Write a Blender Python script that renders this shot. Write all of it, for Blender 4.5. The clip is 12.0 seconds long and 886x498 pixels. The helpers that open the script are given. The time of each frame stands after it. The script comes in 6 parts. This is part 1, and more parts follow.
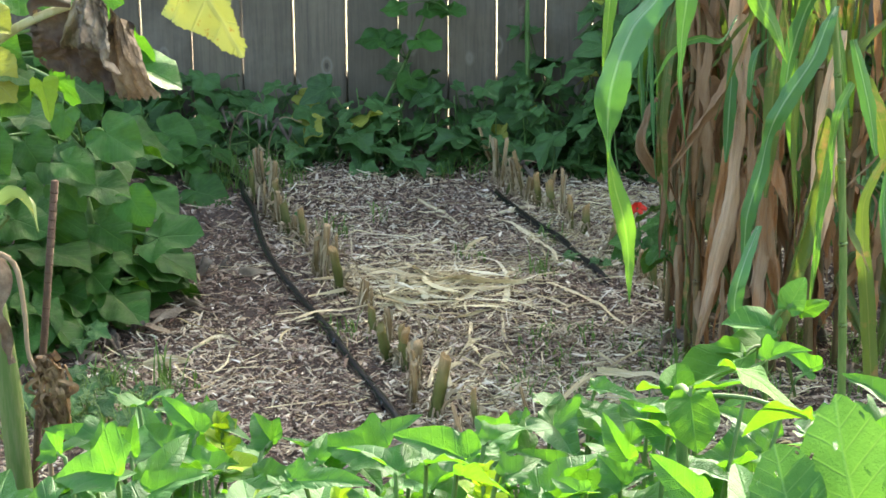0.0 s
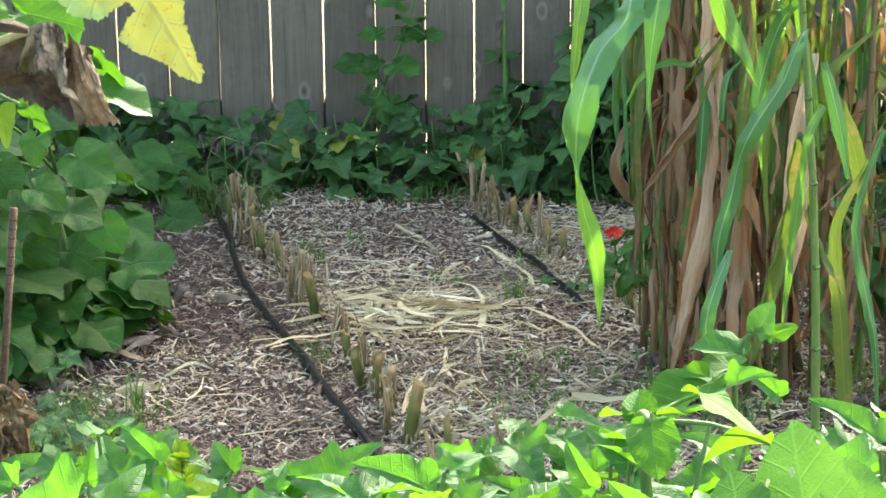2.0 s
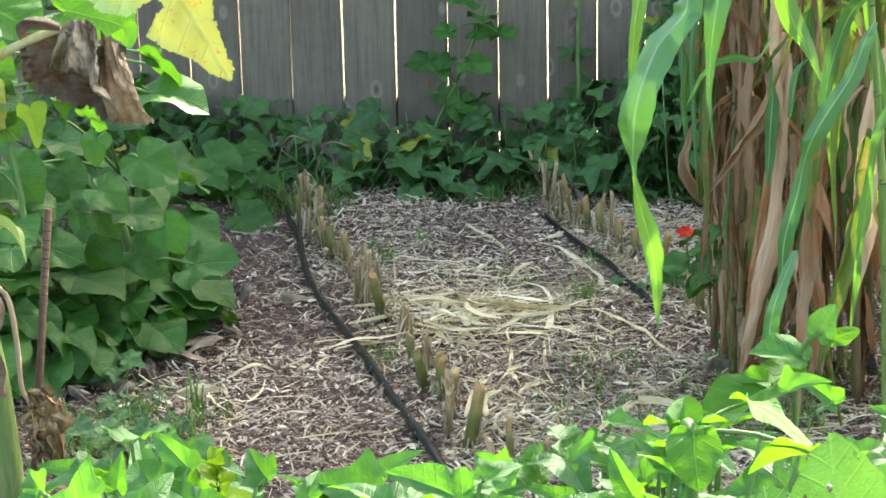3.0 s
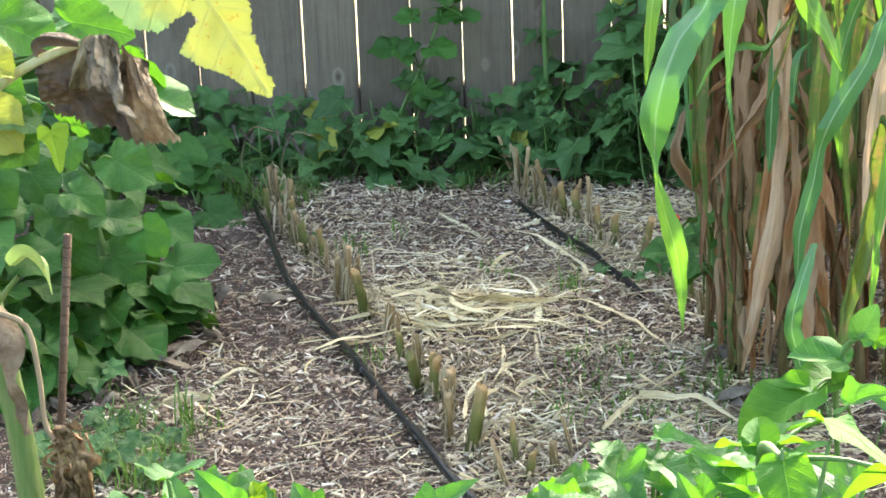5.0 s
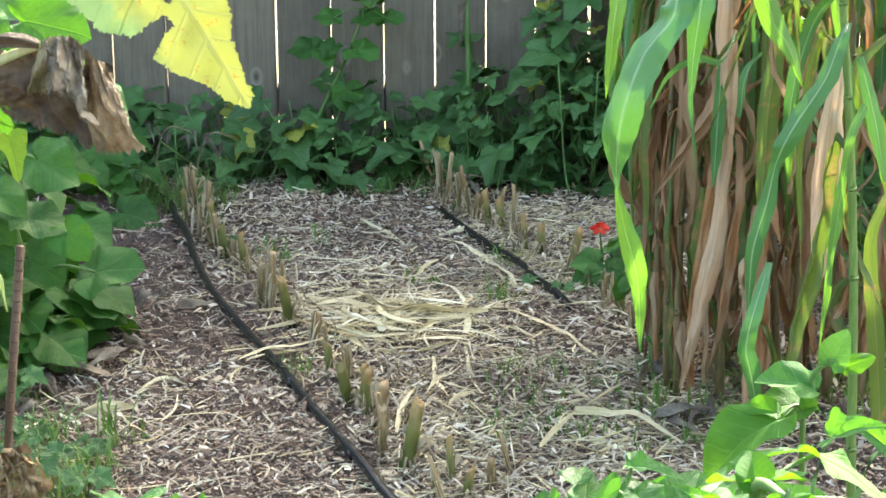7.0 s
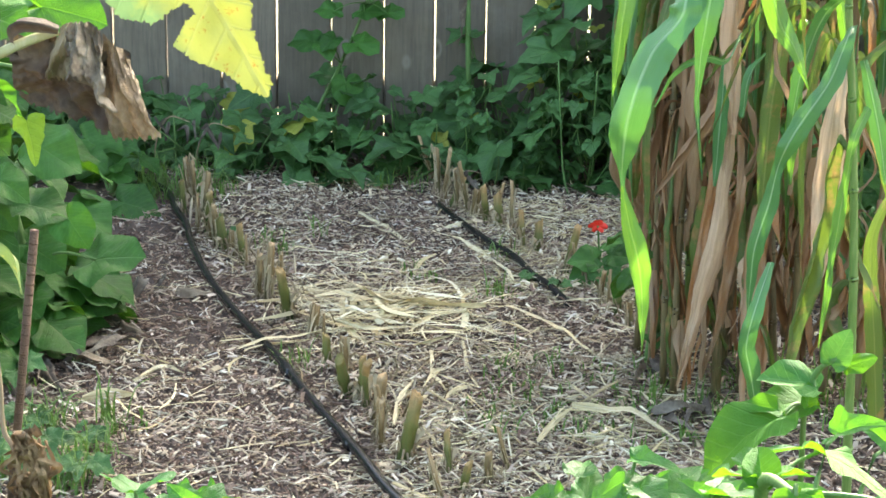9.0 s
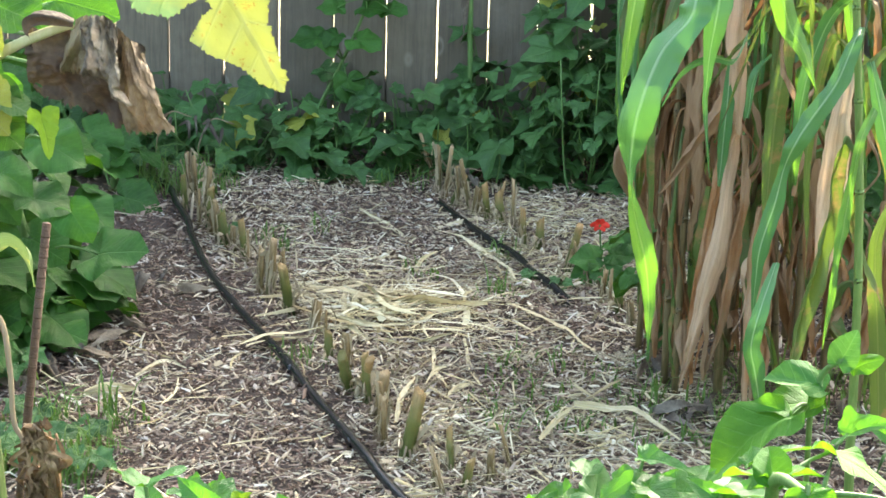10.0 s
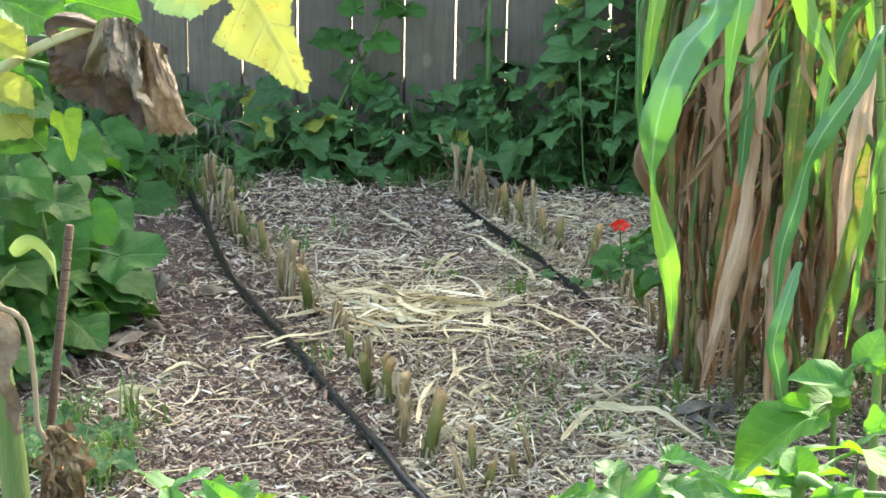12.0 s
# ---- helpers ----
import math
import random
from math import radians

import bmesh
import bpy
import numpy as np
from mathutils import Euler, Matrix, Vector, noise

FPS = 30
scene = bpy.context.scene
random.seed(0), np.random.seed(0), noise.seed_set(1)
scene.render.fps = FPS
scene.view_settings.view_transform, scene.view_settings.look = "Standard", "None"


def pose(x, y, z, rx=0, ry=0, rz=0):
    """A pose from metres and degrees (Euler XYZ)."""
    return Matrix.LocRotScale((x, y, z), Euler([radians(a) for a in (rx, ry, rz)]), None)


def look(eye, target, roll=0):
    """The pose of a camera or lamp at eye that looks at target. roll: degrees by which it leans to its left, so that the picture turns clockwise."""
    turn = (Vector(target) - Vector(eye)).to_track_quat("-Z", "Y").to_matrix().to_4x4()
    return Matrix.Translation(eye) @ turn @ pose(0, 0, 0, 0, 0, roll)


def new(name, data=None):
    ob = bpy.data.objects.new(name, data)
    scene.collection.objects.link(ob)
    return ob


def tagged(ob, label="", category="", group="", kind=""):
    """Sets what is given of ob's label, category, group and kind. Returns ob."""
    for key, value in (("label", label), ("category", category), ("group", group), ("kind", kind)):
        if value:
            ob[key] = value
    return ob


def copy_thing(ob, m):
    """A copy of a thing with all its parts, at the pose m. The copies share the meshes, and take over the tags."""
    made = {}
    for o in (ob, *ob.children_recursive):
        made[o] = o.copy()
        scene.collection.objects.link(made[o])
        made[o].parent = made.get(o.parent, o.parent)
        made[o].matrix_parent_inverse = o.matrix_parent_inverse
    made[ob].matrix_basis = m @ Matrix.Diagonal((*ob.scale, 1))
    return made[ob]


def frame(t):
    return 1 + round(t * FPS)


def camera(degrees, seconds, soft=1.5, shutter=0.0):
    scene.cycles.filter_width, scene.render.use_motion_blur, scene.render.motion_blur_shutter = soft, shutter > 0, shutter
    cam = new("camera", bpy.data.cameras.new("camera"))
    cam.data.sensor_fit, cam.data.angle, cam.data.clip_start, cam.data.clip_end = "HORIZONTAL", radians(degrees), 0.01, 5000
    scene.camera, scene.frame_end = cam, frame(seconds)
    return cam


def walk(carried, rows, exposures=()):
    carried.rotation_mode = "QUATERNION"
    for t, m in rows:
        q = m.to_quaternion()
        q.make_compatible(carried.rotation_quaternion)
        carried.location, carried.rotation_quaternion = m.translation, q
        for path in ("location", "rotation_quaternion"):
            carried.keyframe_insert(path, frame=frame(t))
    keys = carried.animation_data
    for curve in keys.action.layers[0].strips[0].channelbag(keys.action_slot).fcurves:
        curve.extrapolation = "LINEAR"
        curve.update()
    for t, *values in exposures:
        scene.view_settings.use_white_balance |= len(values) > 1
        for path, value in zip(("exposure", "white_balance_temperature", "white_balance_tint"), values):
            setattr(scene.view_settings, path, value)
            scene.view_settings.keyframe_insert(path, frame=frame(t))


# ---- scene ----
cam = camera(26.1, 12.0, 1.6)
PATH = [
    (0, (1.608, -0.452, 1.155), (1.257, 1.451, 0.647), -0.3),
    (0.5, (1.608, -0.449, 1.156), (1.257, 1.451, 0.639), -0.4),
    (1, (1.609, -0.447, 1.156), (1.26, 1.451, 0.633), -0.5),
    (1.5, (1.616, -0.448, 1.154), (1.27, 1.452, 0.636), -0.4),
    (2, (1.631, -0.432, 1.152), (1.292, 1.479, 0.669), -0.5),
    (2.5, (1.653, -0.398, 1.147), (1.318, 1.517, 0.677), -0.5),
    (3, (1.668, -0.365, 1.14), (1.237, 1.527, 0.657), -1.2),
    (3.2, (1.68, -0.372, 1.142), (1.219, 1.511, 0.65), -0.9),
    (4.8, (1.568, -0.295, 1.15), (1.177, 1.6, 0.643), -2.3),
    (5, (1.537, -0.287, 1.161), (1.179, 1.613, 0.649), -2.3),
    (5.5, (1.484, -0.253, 1.165), (1.17, 1.655, 0.655), -1.9),
    (6, (1.459, -0.236, 1.165), (1.17, 1.675, 0.651), -1.4),
    (6.5, (1.45, -0.225, 1.161), (1.193, 1.692, 0.653), -0.6),
    (7, (1.443, -0.216, 1.161), (1.2, 1.701, 0.645), -0.4),
    (9, (1.424, -0.233, 1.16), (1.193, 1.684, 0.641), 0.8),
    (9.5, (1.416, -0.235, 1.159), (1.189, 1.683, 0.639), 1.1),
    (10, (1.408, -0.237, 1.159), (1.183, 1.681, 0.638), 1.4),
    (10.5, (1.405, -0.235, 1.162), (1.176, 1.683, 0.641), 1.3),
    (11, (1.403, -0.231, 1.159), (1.168, 1.686, 0.639), 1.2),
    (11.5, (1.402, -0.237, 1.161), (1.166, 1.68, 0.641), 1.4),
    (12, (1.402, -0.234, 1.157), (1.159, 1.682, 0.637), 1.0),
]
walk(cam, [(t, look(eye, target, roll)) for t, eye, target, roll in PATH],
     [(0.0, 2.66, 7050, 5.0), (1.5, 2.66, 7050, 5.0), (2.0, 2.82, 7050, 5.0), (3.0, 2.92, 7050, 5.0), (4.8, 3.02, 7050, 5.0), (12.0, 3.05, 7050, 5.0)])

# ---- light ----
SUN_ELEV, SUN_AZ = radians(29), radians(21)      # the sun stands behind the fence, to the right
world = bpy.data.worlds.new("world")
scene.world = world
world.use_nodes = True
wn = world.node_tree.nodes
sky = wn.new("ShaderNodeTexSky")
sky.sky_type, sky.sun_disc = "NISHITA", False
sky.sun_elevation, sky.sun_rotation = SUN_ELEV, SUN_AZ
sky.dust_density, sky.ozone_density = 5.0, 0.6      # a hazy summer sky
wn["Background"].inputs["Strength"].default_value = 0.15
world.node_tree.links.new(sky.outputs[0], wn["Background"].inputs["Color"])
sun_data = bpy.data.lights.new("sun", "SUN")
sun_data.energy, sun_data.angle, sun_data.color = 2.8, radians(0.6), (1.0, 0.94, 0.86)
sun = new("sun", sun_data)
sun.matrix_world = look((8 * math.sin(SUN_AZ), 8 * math.cos(SUN_AZ), 8 * math.tan(SUN_ELEV)), (0, 0, 0))



# ---- materials ----
class Mat:
    """A small node-graph writer."""

    def __init__(self, name):
        self.m = bpy.data.materials.new(name)
        self.m.use_nodes = True
        self.t = self.m.node_tree
        self.b = self.t.nodes["Principled BSDF"]
        self.out = self.t.nodes["Material Output"]

    def node(self, kind, **inputs):
        n = self.t.nodes.new(kind)
        for key, value in inputs.items():
            self.put(n, key, value)
        return n

    def put(self, n, key, value):
        slot = n.inputs[int(key[1:])] if key[0] == "i" and key[1:].isdigit() else n.inputs[key.replace("_", " ")]
        if isinstance(value, bpy.types.NodeSocket):
            self.t.links.new(value, slot)
        else:
            slot.default_value = (*value, 1) if slot.type == "RGBA" and len(value) == 3 else value

    def math(self, op, a, b=0.0, clamp=False):
        n = self.node("ShaderNodeMath", i0=a, i1=b)
        n.operation, n.use_clamp = op, clamp
        return n.outputs[0]

    def noise(self, vec, scale, detail=3.0, rough=0.6):
        return self.node("ShaderNodeTexNoise", Vector=vec, Scale=scale, Detail=detail, Roughness=rough).outputs["Fac"]

    def ramp(self, fac, stops):
        n = self.node("ShaderNodeValToRGB", Fac=fac)
        e = n.color_ramp.elements
        while len(e) < len(stops):
            e.new(0.5)
        for el, (pos, col) in zip(e, stops):
            el.position, el.color = pos, (*col, 1)
        return n.outputs["Color"]

    def mix(self, fac, a, b, kind="MIX"):
        n = self.t.nodes.new("ShaderNodeMix")
        n.data_type, n.blend_type = "RGBA", kind
        for slot, v in zip((n.inputs[0], n.inputs[6], n.inputs[7]), (fac, a, b)):
            if isinstance(v, bpy.types.NodeSocket):
                self.t.links.new(v, slot)
            else:
                slot.default_value = v if isinstance(v, float) else (*v, 1)
        return n.outputs[2]

    def xyz(self, vec):
        return self.node("ShaderNodeSeparateXYZ", Vector=vec).outputs

    def coords(self, kind="Object"):
        return self.node("ShaderNodeTexCoord").outputs[kind]

    def scaled(self, vec, s):
        n = self.node("ShaderNodeMapping", Vector=vec)
        n.inputs["Scale"].default_value = s
        return n.outputs[0]

    def bump(self, height, strength=0.4, dist=0.004):
        n = self.node("ShaderNodeBump", Height=height, Strength=strength, Distance=dist)
        self.put(self.b, "Normal", n.outputs[0])
        return n.outputs[0]

    def translucent(self, color, amount, normal=None):
        tr = self.node("ShaderNodeBsdfTranslucent", Color=color)
        if normal is not None:
            self.put(tr, "Normal", normal)
        mx = self.node("ShaderNodeMixShader", i0=amount, i1=self.b.outputs[0], i2=tr.outputs[0])
        self.t.links.new(mx.outputs[0], self.out.inputs["Surface"])


def leaf_material(name, dark, light, glow, amount=0.45, rough=0.5, vein=(0.28, 0.38, 0.16), freq=9.0, spots=None, vein_amount=0.55, gloss=0.22, turning=None):
    """Broad leaf: midrib and side veins from the leaf's own flat map, blotches, a different tone for each leaf."""
    k = Mat(name)
    u, v, _ = k.xyz(k.coords("UV"))
    rnd = k.node("ShaderNodeObjectInfo").outputs["Random"]
    au = k.math("ABSOLUTE", u)
    mid = k.math("SUBTRACT", 1.0, k.math("DIVIDE", au, 0.022), True)
    wave = k.math("FRACT", k.math("MULTIPLY", k.math("SUBTRACT", v, k.math("MULTIPLY", au, 0.75)), freq))
    side = k.math("SUBTRACT", 1.0, k.math("DIVIDE", k.math("ABSOLUTE", k.math("SUBTRACT", wave, 0.5)), 0.09), True)
    veins = k.math("MAXIMUM", mid, k.math("MULTIPLY", side, 0.65))
    obj = k.coords("Object")
    big = k.noise(obj, 5.0, 4.0)
    fine = k.noise(obj, 45.0, 3.0)
    tone = k.math("ADD", k.math("MULTIPLY", rnd, 0.6), k.math("MULTIPLY", k.math("SUBTRACT", big, 0.3), 1.1), True)
    base = k.mix(tone, dark, light)
    base = k.mix(k.math("MULTIPLY", fine, 0.3), base, light)
    base = k.mix(k.math("MULTIPLY", veins, vein_amount), base, vein)
    gl = k.mix(tone, tuple(0.7 * c for c in glow), glow)
    gl = k.mix(k.math("MULTIPLY", veins, 0.35), gl, tuple(0.55 * c for c in glow))
    if spots:
        sp = k.math("MULTIPLY", k.math("SUBTRACT", k.noise(obj, 110.0, 3.0, 0.6), 0.635), 14.0, True)
        sp = k.math("MAXIMUM", sp, k.math("MULTIPLY", k.math("SUBTRACT", k.noise(obj, 22.0, 4.0, 0.7), 0.68), 9.0, True))
        base, gl = k.mix(sp, base, spots), k.mix(sp, gl, spots)
    if turning:      # one half of the blade has kept another colour
        half = k.math("ADD", k.math("MULTIPLY", k.math("SUBTRACT", -0.2, u), 7.0), k.math("MULTIPLY", k.math("SUBTRACT", k.noise(obj, 38.0, 4.0), 0.5), 3.0), True)
        base, gl = k.mix(half, base, turning[0]), k.mix(half, gl, turning[1])
    k.put(k.b, "Base Color", base)
    k.put(k.b, "Roughness", rough)
    k.put(k.b, "Specular IOR Level", gloss)
    nrm = k.bump(k.math("SUBTRACT", k.math("ADD", fine, k.math("MULTIPLY", big, 2.0)), k.math("MULTIPLY", veins, 0.9)), 0.5, 0.003)
    k.translucent(gl, amount, nrm)
    return k.m


def blade_material(name, dark, light, glow, rib, amount=0.4, rough=0.4, stain=None, streaky=0.5, rust=None):
    """Long grass blade: fine parallel veins and a pale midrib; stain: dead patches."""
    k = Mat(name)
    u, v, _ = k.xyz(k.coords("UV"))
    rnd = k.node("ShaderNodeObjectInfo").outputs["Random"]
    obj = k.coords("Object")
    big = k.noise(obj, 11.0, 3.0)
    lines = k.noise(k.scaled(k.coords("UV"), (1.6, 0.16, 1.0)), 3.0, 4.0, 0.7)
    mid = k.math("SUBTRACT", 1.0, k.math("DIVIDE", k.math("ABSOLUTE", u), 0.13), True)
    tone = k.math("ADD", k.math("MULTIPLY", rnd, 0.45), k.math("MULTIPLY", k.math("SUBTRACT", k.math("ADD", k.math("MULTIPLY", big, 0.8), lines), 0.62), streaky), True)
    base = k.mix(tone, dark, light)
    gl = k.mix(tone, tuple(0.7 * c for c in glow), glow)
    if rust:
        fr = k.math("MULTIPLY", k.math("FRACT", k.math("MULTIPLY", rnd, 7.3)), 0.55)
        base = k.mix(fr, base, rust)
    if stain:
        st = k.math("MULTIPLY", k.math("SUBTRACT", k.noise(obj, 23.0, 4.0, 0.65), 0.52), 6.0, True)
        base, gl = k.mix(st, base, stain), k.mix(st, gl, stain)
    base = k.mix(k.math("MULTIPLY", mid, 0.6), base, rib)
    k.put(k.b, "Base Color", base)
    k.put(k.b, "Roughness", rough)
    nrm = k.bump(k.math("ADD", lines, k.math("MULTIPLY", mid, 0.6)), 0.5, 0.003)
    k.translucent(gl, amount, nrm)
    return k.m


def dry_blade_material(name, stops):
    """Dried blade: its own tone of brown for each, lengthwise creases, darker torn patches."""
    k = Mat(name)
    u, v, _ = k.xyz(k.coords("UV"))
    rnd = k.node("ShaderNodeObjectInfo").outputs["Random"]
    obj = k.coords("Object")
    lines = k.noise(k.scaled(k.coords("UV"), (1.8, 0.14, 1.0)), 3.0, 5.0, 0.7)
    big = k.noise(k.scaled(obj, (1.0, 1.0, 0.35)), 26.0, 4.0, 0.65)
    tone = k.math("ADD", k.math("MULTIPLY", rnd, 0.75), k.math("MULTIPLY", k.math("SUBTRACT", big, 0.35), 0.75), True)
    base = k.ramp(tone, stops)
    base = k.mix(k.math("MULTIPLY", k.math("SUBTRACT", lines, 0.46), 2.0, True), base, (0.15, 0.085, 0.045))
    base = k.mix(k.math("MULTIPLY", k.math("SUBTRACT", k.noise(k.scaled(obj, (1.0, 1.0, 0.25)), 55.0, 4.0, 0.7), 0.58), 3.0, True), base, (0.18, 0.10, 0.05))
    k.put(k.b, "Base Color", base)
    k.put(k.b, "Roughness", 0.7)
    nrm = k.bump(lines, 0.6, 0.003)
    k.translucent(k.mix(0.35, base, (0.40, 0.20, 0.06)), 0.22, nrm)
    return k.m


def stalk_material(name, low, high, streak, rough=0.55):
    k = Mat(name)
    obj = k.coords("Object")
    rnd = k.node("ShaderNodeObjectInfo").outputs["Random"]
    streaks = k.noise(k.scaled(obj, (1.0, 1.0, 0.12)), 220.0, 4.0)
    big = k.noise(obj, 18.0, 3.0)
    base = k.mix(k.math("ADD", k.math("MULTIPLY", rnd, 0.4), k.math("MULTIPLY", big, 0.6), True), low, high)
    base = k.mix(k.math("MULTIPLY", k.math("SUBTRACT", streaks, 0.42), 2.2, True), base, streak)
    k.put(k.b, "Base Color", base)
    k.put(k.b, "Roughness", rough)
    k.bump(streaks, 0.5, 0.003)
    return k.m


def stub_material(name, low, mid, top, streak):
    """Cut stalk: green near the root, bleached and browned towards the cut."""
    k = Mat(name)
    obj = k.coords("Object")
    rnd = k.node("ShaderNodeObjectInfo").outputs["Random"]
    streaks = k.noise(k.scaled(obj, (1.0, 1.0, 0.1)), 260.0, 4.0)
    big = k.noise(obj, 30.0, 3.0)
    up = k.math("ADD", k.math("MULTIPLY", k.xyz(obj)[2], 9.0), k.math("ADD", k.math("MULTIPLY", big, 0.7), k.math("SUBTRACT", k.math("MULTIPLY", rnd, 0.5), 0.62)), True)
    base = k.ramp(up, [(0.0, low), (0.55, mid), (1.0, top)])
    base = k.mix(k.math("MULTIPLY", k.math("SUBTRACT", streaks, 0.45), 2.4, True), base, streak)
    k.put(k.b, "Base Color", base)
    k.put(k.b, "Roughness", 0.65)
    k.bump(streaks, 0.6, 0.003)
    return k.m


def chip_material(name, stops, rough=0.85):
    """Loose litter: each piece has its own tone."""
    k = Mat(name)
    isl = k.node("ShaderNodeNewGeometry").outputs["Random Per Island"]
    obj = k.coords("Object")
    fine = k.noise(obj, 260.0, 3.0)
    col = k.ramp(isl, stops)
    col = k.mix(k.math("MULTIPLY", fine, 0.3), col, (0.06, 0.042, 0.033))
    damp = k.math("MULTIPLY", k.math("SUBTRACT", k.noise(obj, 3.4, 4.0, 0.65), 0.48), 4.5, True)
    col = k.mix(k.math("MULTIPLY", damp, 0.66), col, (0.075, 0.036, 0.028))
    k.put(k.b, "Base Color", col)
    k.put(k.b, "Roughness", rough)
    k.bump(fine, 0.4, 0.002)
    return k.m


def soil_material():
    k = Mat("soil")
    pos = k.node("ShaderNodeNewGeometry").outputs["Position"]
    a, b = k.noise(pos, 2.3, 4.0), k.noise(pos, 55.0, 5.0, 0.7)
    soil = k.mix(a, (0.045, 0.030, 0.023), (0.10, 0.068, 0.052))
    soil = k.mix(k.math("MULTIPLY", b, 0.5), soil, (0.12, 0.085, 0.066))
    lawn = k.mix(k.noise(pos, 9.0, 4.0), (0.30, 0.30, 0.14), (0.55, 0.50, 0.34))
    y = k.xyz(pos)[1]
    k.put(k.b, "Base Color", k.mix(k.math("MULTIPLY", k.math("SUBTRACT", y, 5.3), 4.0, True), soil, lawn))
    k.put(k.b, "Roughness", 0.95)
    k.bump(b, 0.8, 0.015)
    return k.m


def fence_material():
    k = Mat("weathered_fence_wood")
    obj = k.coords("Object")
    rnd = k.node("ShaderNodeObjectInfo").outputs["Random"]
    shift = k.node("ShaderNodeCombineXYZ", X=k.math("MULTIPLY", rnd, 31.0), Y=0.0, Z=k.math("MULTIPLY", rnd, 17.0)).outputs[0]
    vec = k.node("ShaderNodeVectorMath", i0=obj, i1=shift).outputs[0]
    grain = k.noise(k.scaled(vec, (1.0, 1.0, 0.05)), 120.0, 5.0, 0.65)
    cloud = k.noise(vec, 9.0, 5.0, 0.7)
    sep = k.xyz(vec)
    flat = k.node("ShaderNodeCombineXYZ", X=k.math("MULTIPLY", sep[0], 9.0), Y=0.5, Z=k.math("MULTIPLY", sep[2], 5.5)).outputs[0]
    vor = k.node("ShaderNodeTexVoronoi", Vector=flat, Scale=1.0)
    d = vor.outputs["Distance"]
    ring = k.math("SUBTRACT", 1.0, k.math("DIVIDE", k.math("ABSOLUTE", k.math("SUBTRACT", d, 0.13)), 0.05), True)
    knot = k.math("LESS_THAN", d, 0.055)
    base = k.mix(k.math("ADD", k.math("MULTIPLY", cloud, 0.7), k.math("MULTIPLY", rnd, 0.35), True), (0.070, 0.058, 0.042), (0.240, 0.200, 0.145))
    base = k.mix(k.math("MULTIPLY", k.math("SUBTRACT", grain, 0.4), 2.0, True), base, (0.072, 0.061, 0.049))
    bloom = k.math("MULTIPLY", k.math("SUBTRACT", k.noise(vec, 3.2, 5.0, 0.7), 0.52), 5.0, True)
    base = k.mix(k.math("MULTIPLY", bloom, 0.35), base, (0.27, 0.245, 0.20))
    base = k.mix(k.math("MULTIPLY", ring, 0.4), base, (0.34, 0.31, 0.265))
    base = k.mix(k.math("MULTIPLY", knot, 0.55), base, (0.03, 0.024, 0.02))
    k.put(k.b, "Base Color", base)
    k.put(k.b, "Roughness", 0.9)
    k.bump(k.math("ADD", grain, cloud), 0.5, 0.004)
    return k.m


def plain_material(name, a, b, scale=40.0, rough=0.6, metal=0.0, bump=0.4, dist=0.003):
    k = Mat(name)
    obj = k.coords("Object")
    n = k.noise(obj, scale, 4.0)
    k.put(k.b, "Base Color", k.mix(n, a, b))
    k.put(k.b, "Roughness", rough)
    k.put(k.b, "Metallic", metal)
    k.bump(k.noise(obj, scale * 6, 3.0), bump, dist)
    return k.m


def dry_leaf_material(name, a, b, c, glow, amount=0.25):
    k = Mat(name)
    u, v, _ = k.xyz(k.coords("UV"))
    obj = k.coords("Object")
    au = k.math("ABSOLUTE", u)
    wave = k.math("FRACT", k.math("MULTIPLY", k.math("SUBTRACT", v, k.math("MULTIPLY", au, 0.75)), 8.0))
    side = k.math("SUBTRACT", 1.0, k.math("DIVIDE", k.math("ABSOLUTE", k.math("SUBTRACT", wave, 0.5)), 0.1), True)
    big, fine = k.noise(obj, 24.0, 3.0, 0.55), k.noise(obj, 170.0, 4.0, 0.65)
    base = k.ramp(k.math("ADD", k.math("MULTIPLY", big, 0.75), k.math("MULTIPLY", fine, 0.25)), [(0.34, a), (0.5, b), (0.66, c)])
    base = k.mix(k.math("MULTIPLY", side, 0.1), base, c)
    k.put(k.b, "Base Color", base)
    k.put(k.b, "Roughness", 0.8)
    nrm = k.bump(k.math("ADD", big, k.math("MULTIPLY", fine, 0.5)), 0.7, 0.006)
    k.translucent(glow, amount, nrm)
    return k.m


M_SOIL, M_FENCE = soil_material(), fence_material()
M_MULCH = chip_material("wood_mulch", [(0.0, (0.085, 0.047, 0.032)), (0.3, (0.20, 0.125, 0.088)), (0.6, (0.36, 0.255, 0.185)), (0.82, (0.54, 0.42, 0.32)), (0.95, (0.72, 0.61, 0.49)), (1.0, (0.88, 0.82, 0.72))])
M_PALECHIP = chip_material("pale_wood_chip", [(0.0, (0.40, 0.29, 0.185)), (0.5, (0.62, 0.495, 0.33)), (1.0, (0.86, 0.785, 0.60))])
M_FINES = chip_material("bark_fines", [(0.0, (0.08, 0.043, 0.028)), (0.4, (0.20, 0.122, 0.082)), (0.8, (0.36, 0.25, 0.18)), (1.0, (0.56, 0.44, 0.34))])
M_STRAW = chip_material("dry_straw", [(0.0, (0.42, 0.32, 0.15)), (0.4, (0.62, 0.51, 0.27)), (0.8, (0.78, 0.69, 0.42)), (1.0, (0.86, 0.81, 0.62))], 0.6)
M_HUSK = chip_material("dry_husk", [(0.0, (0.20, 0.15, 0.07)), (0.5, (0.40, 0.31, 0.18)), (1.0, (0.62, 0.53, 0.36))], 0.7)
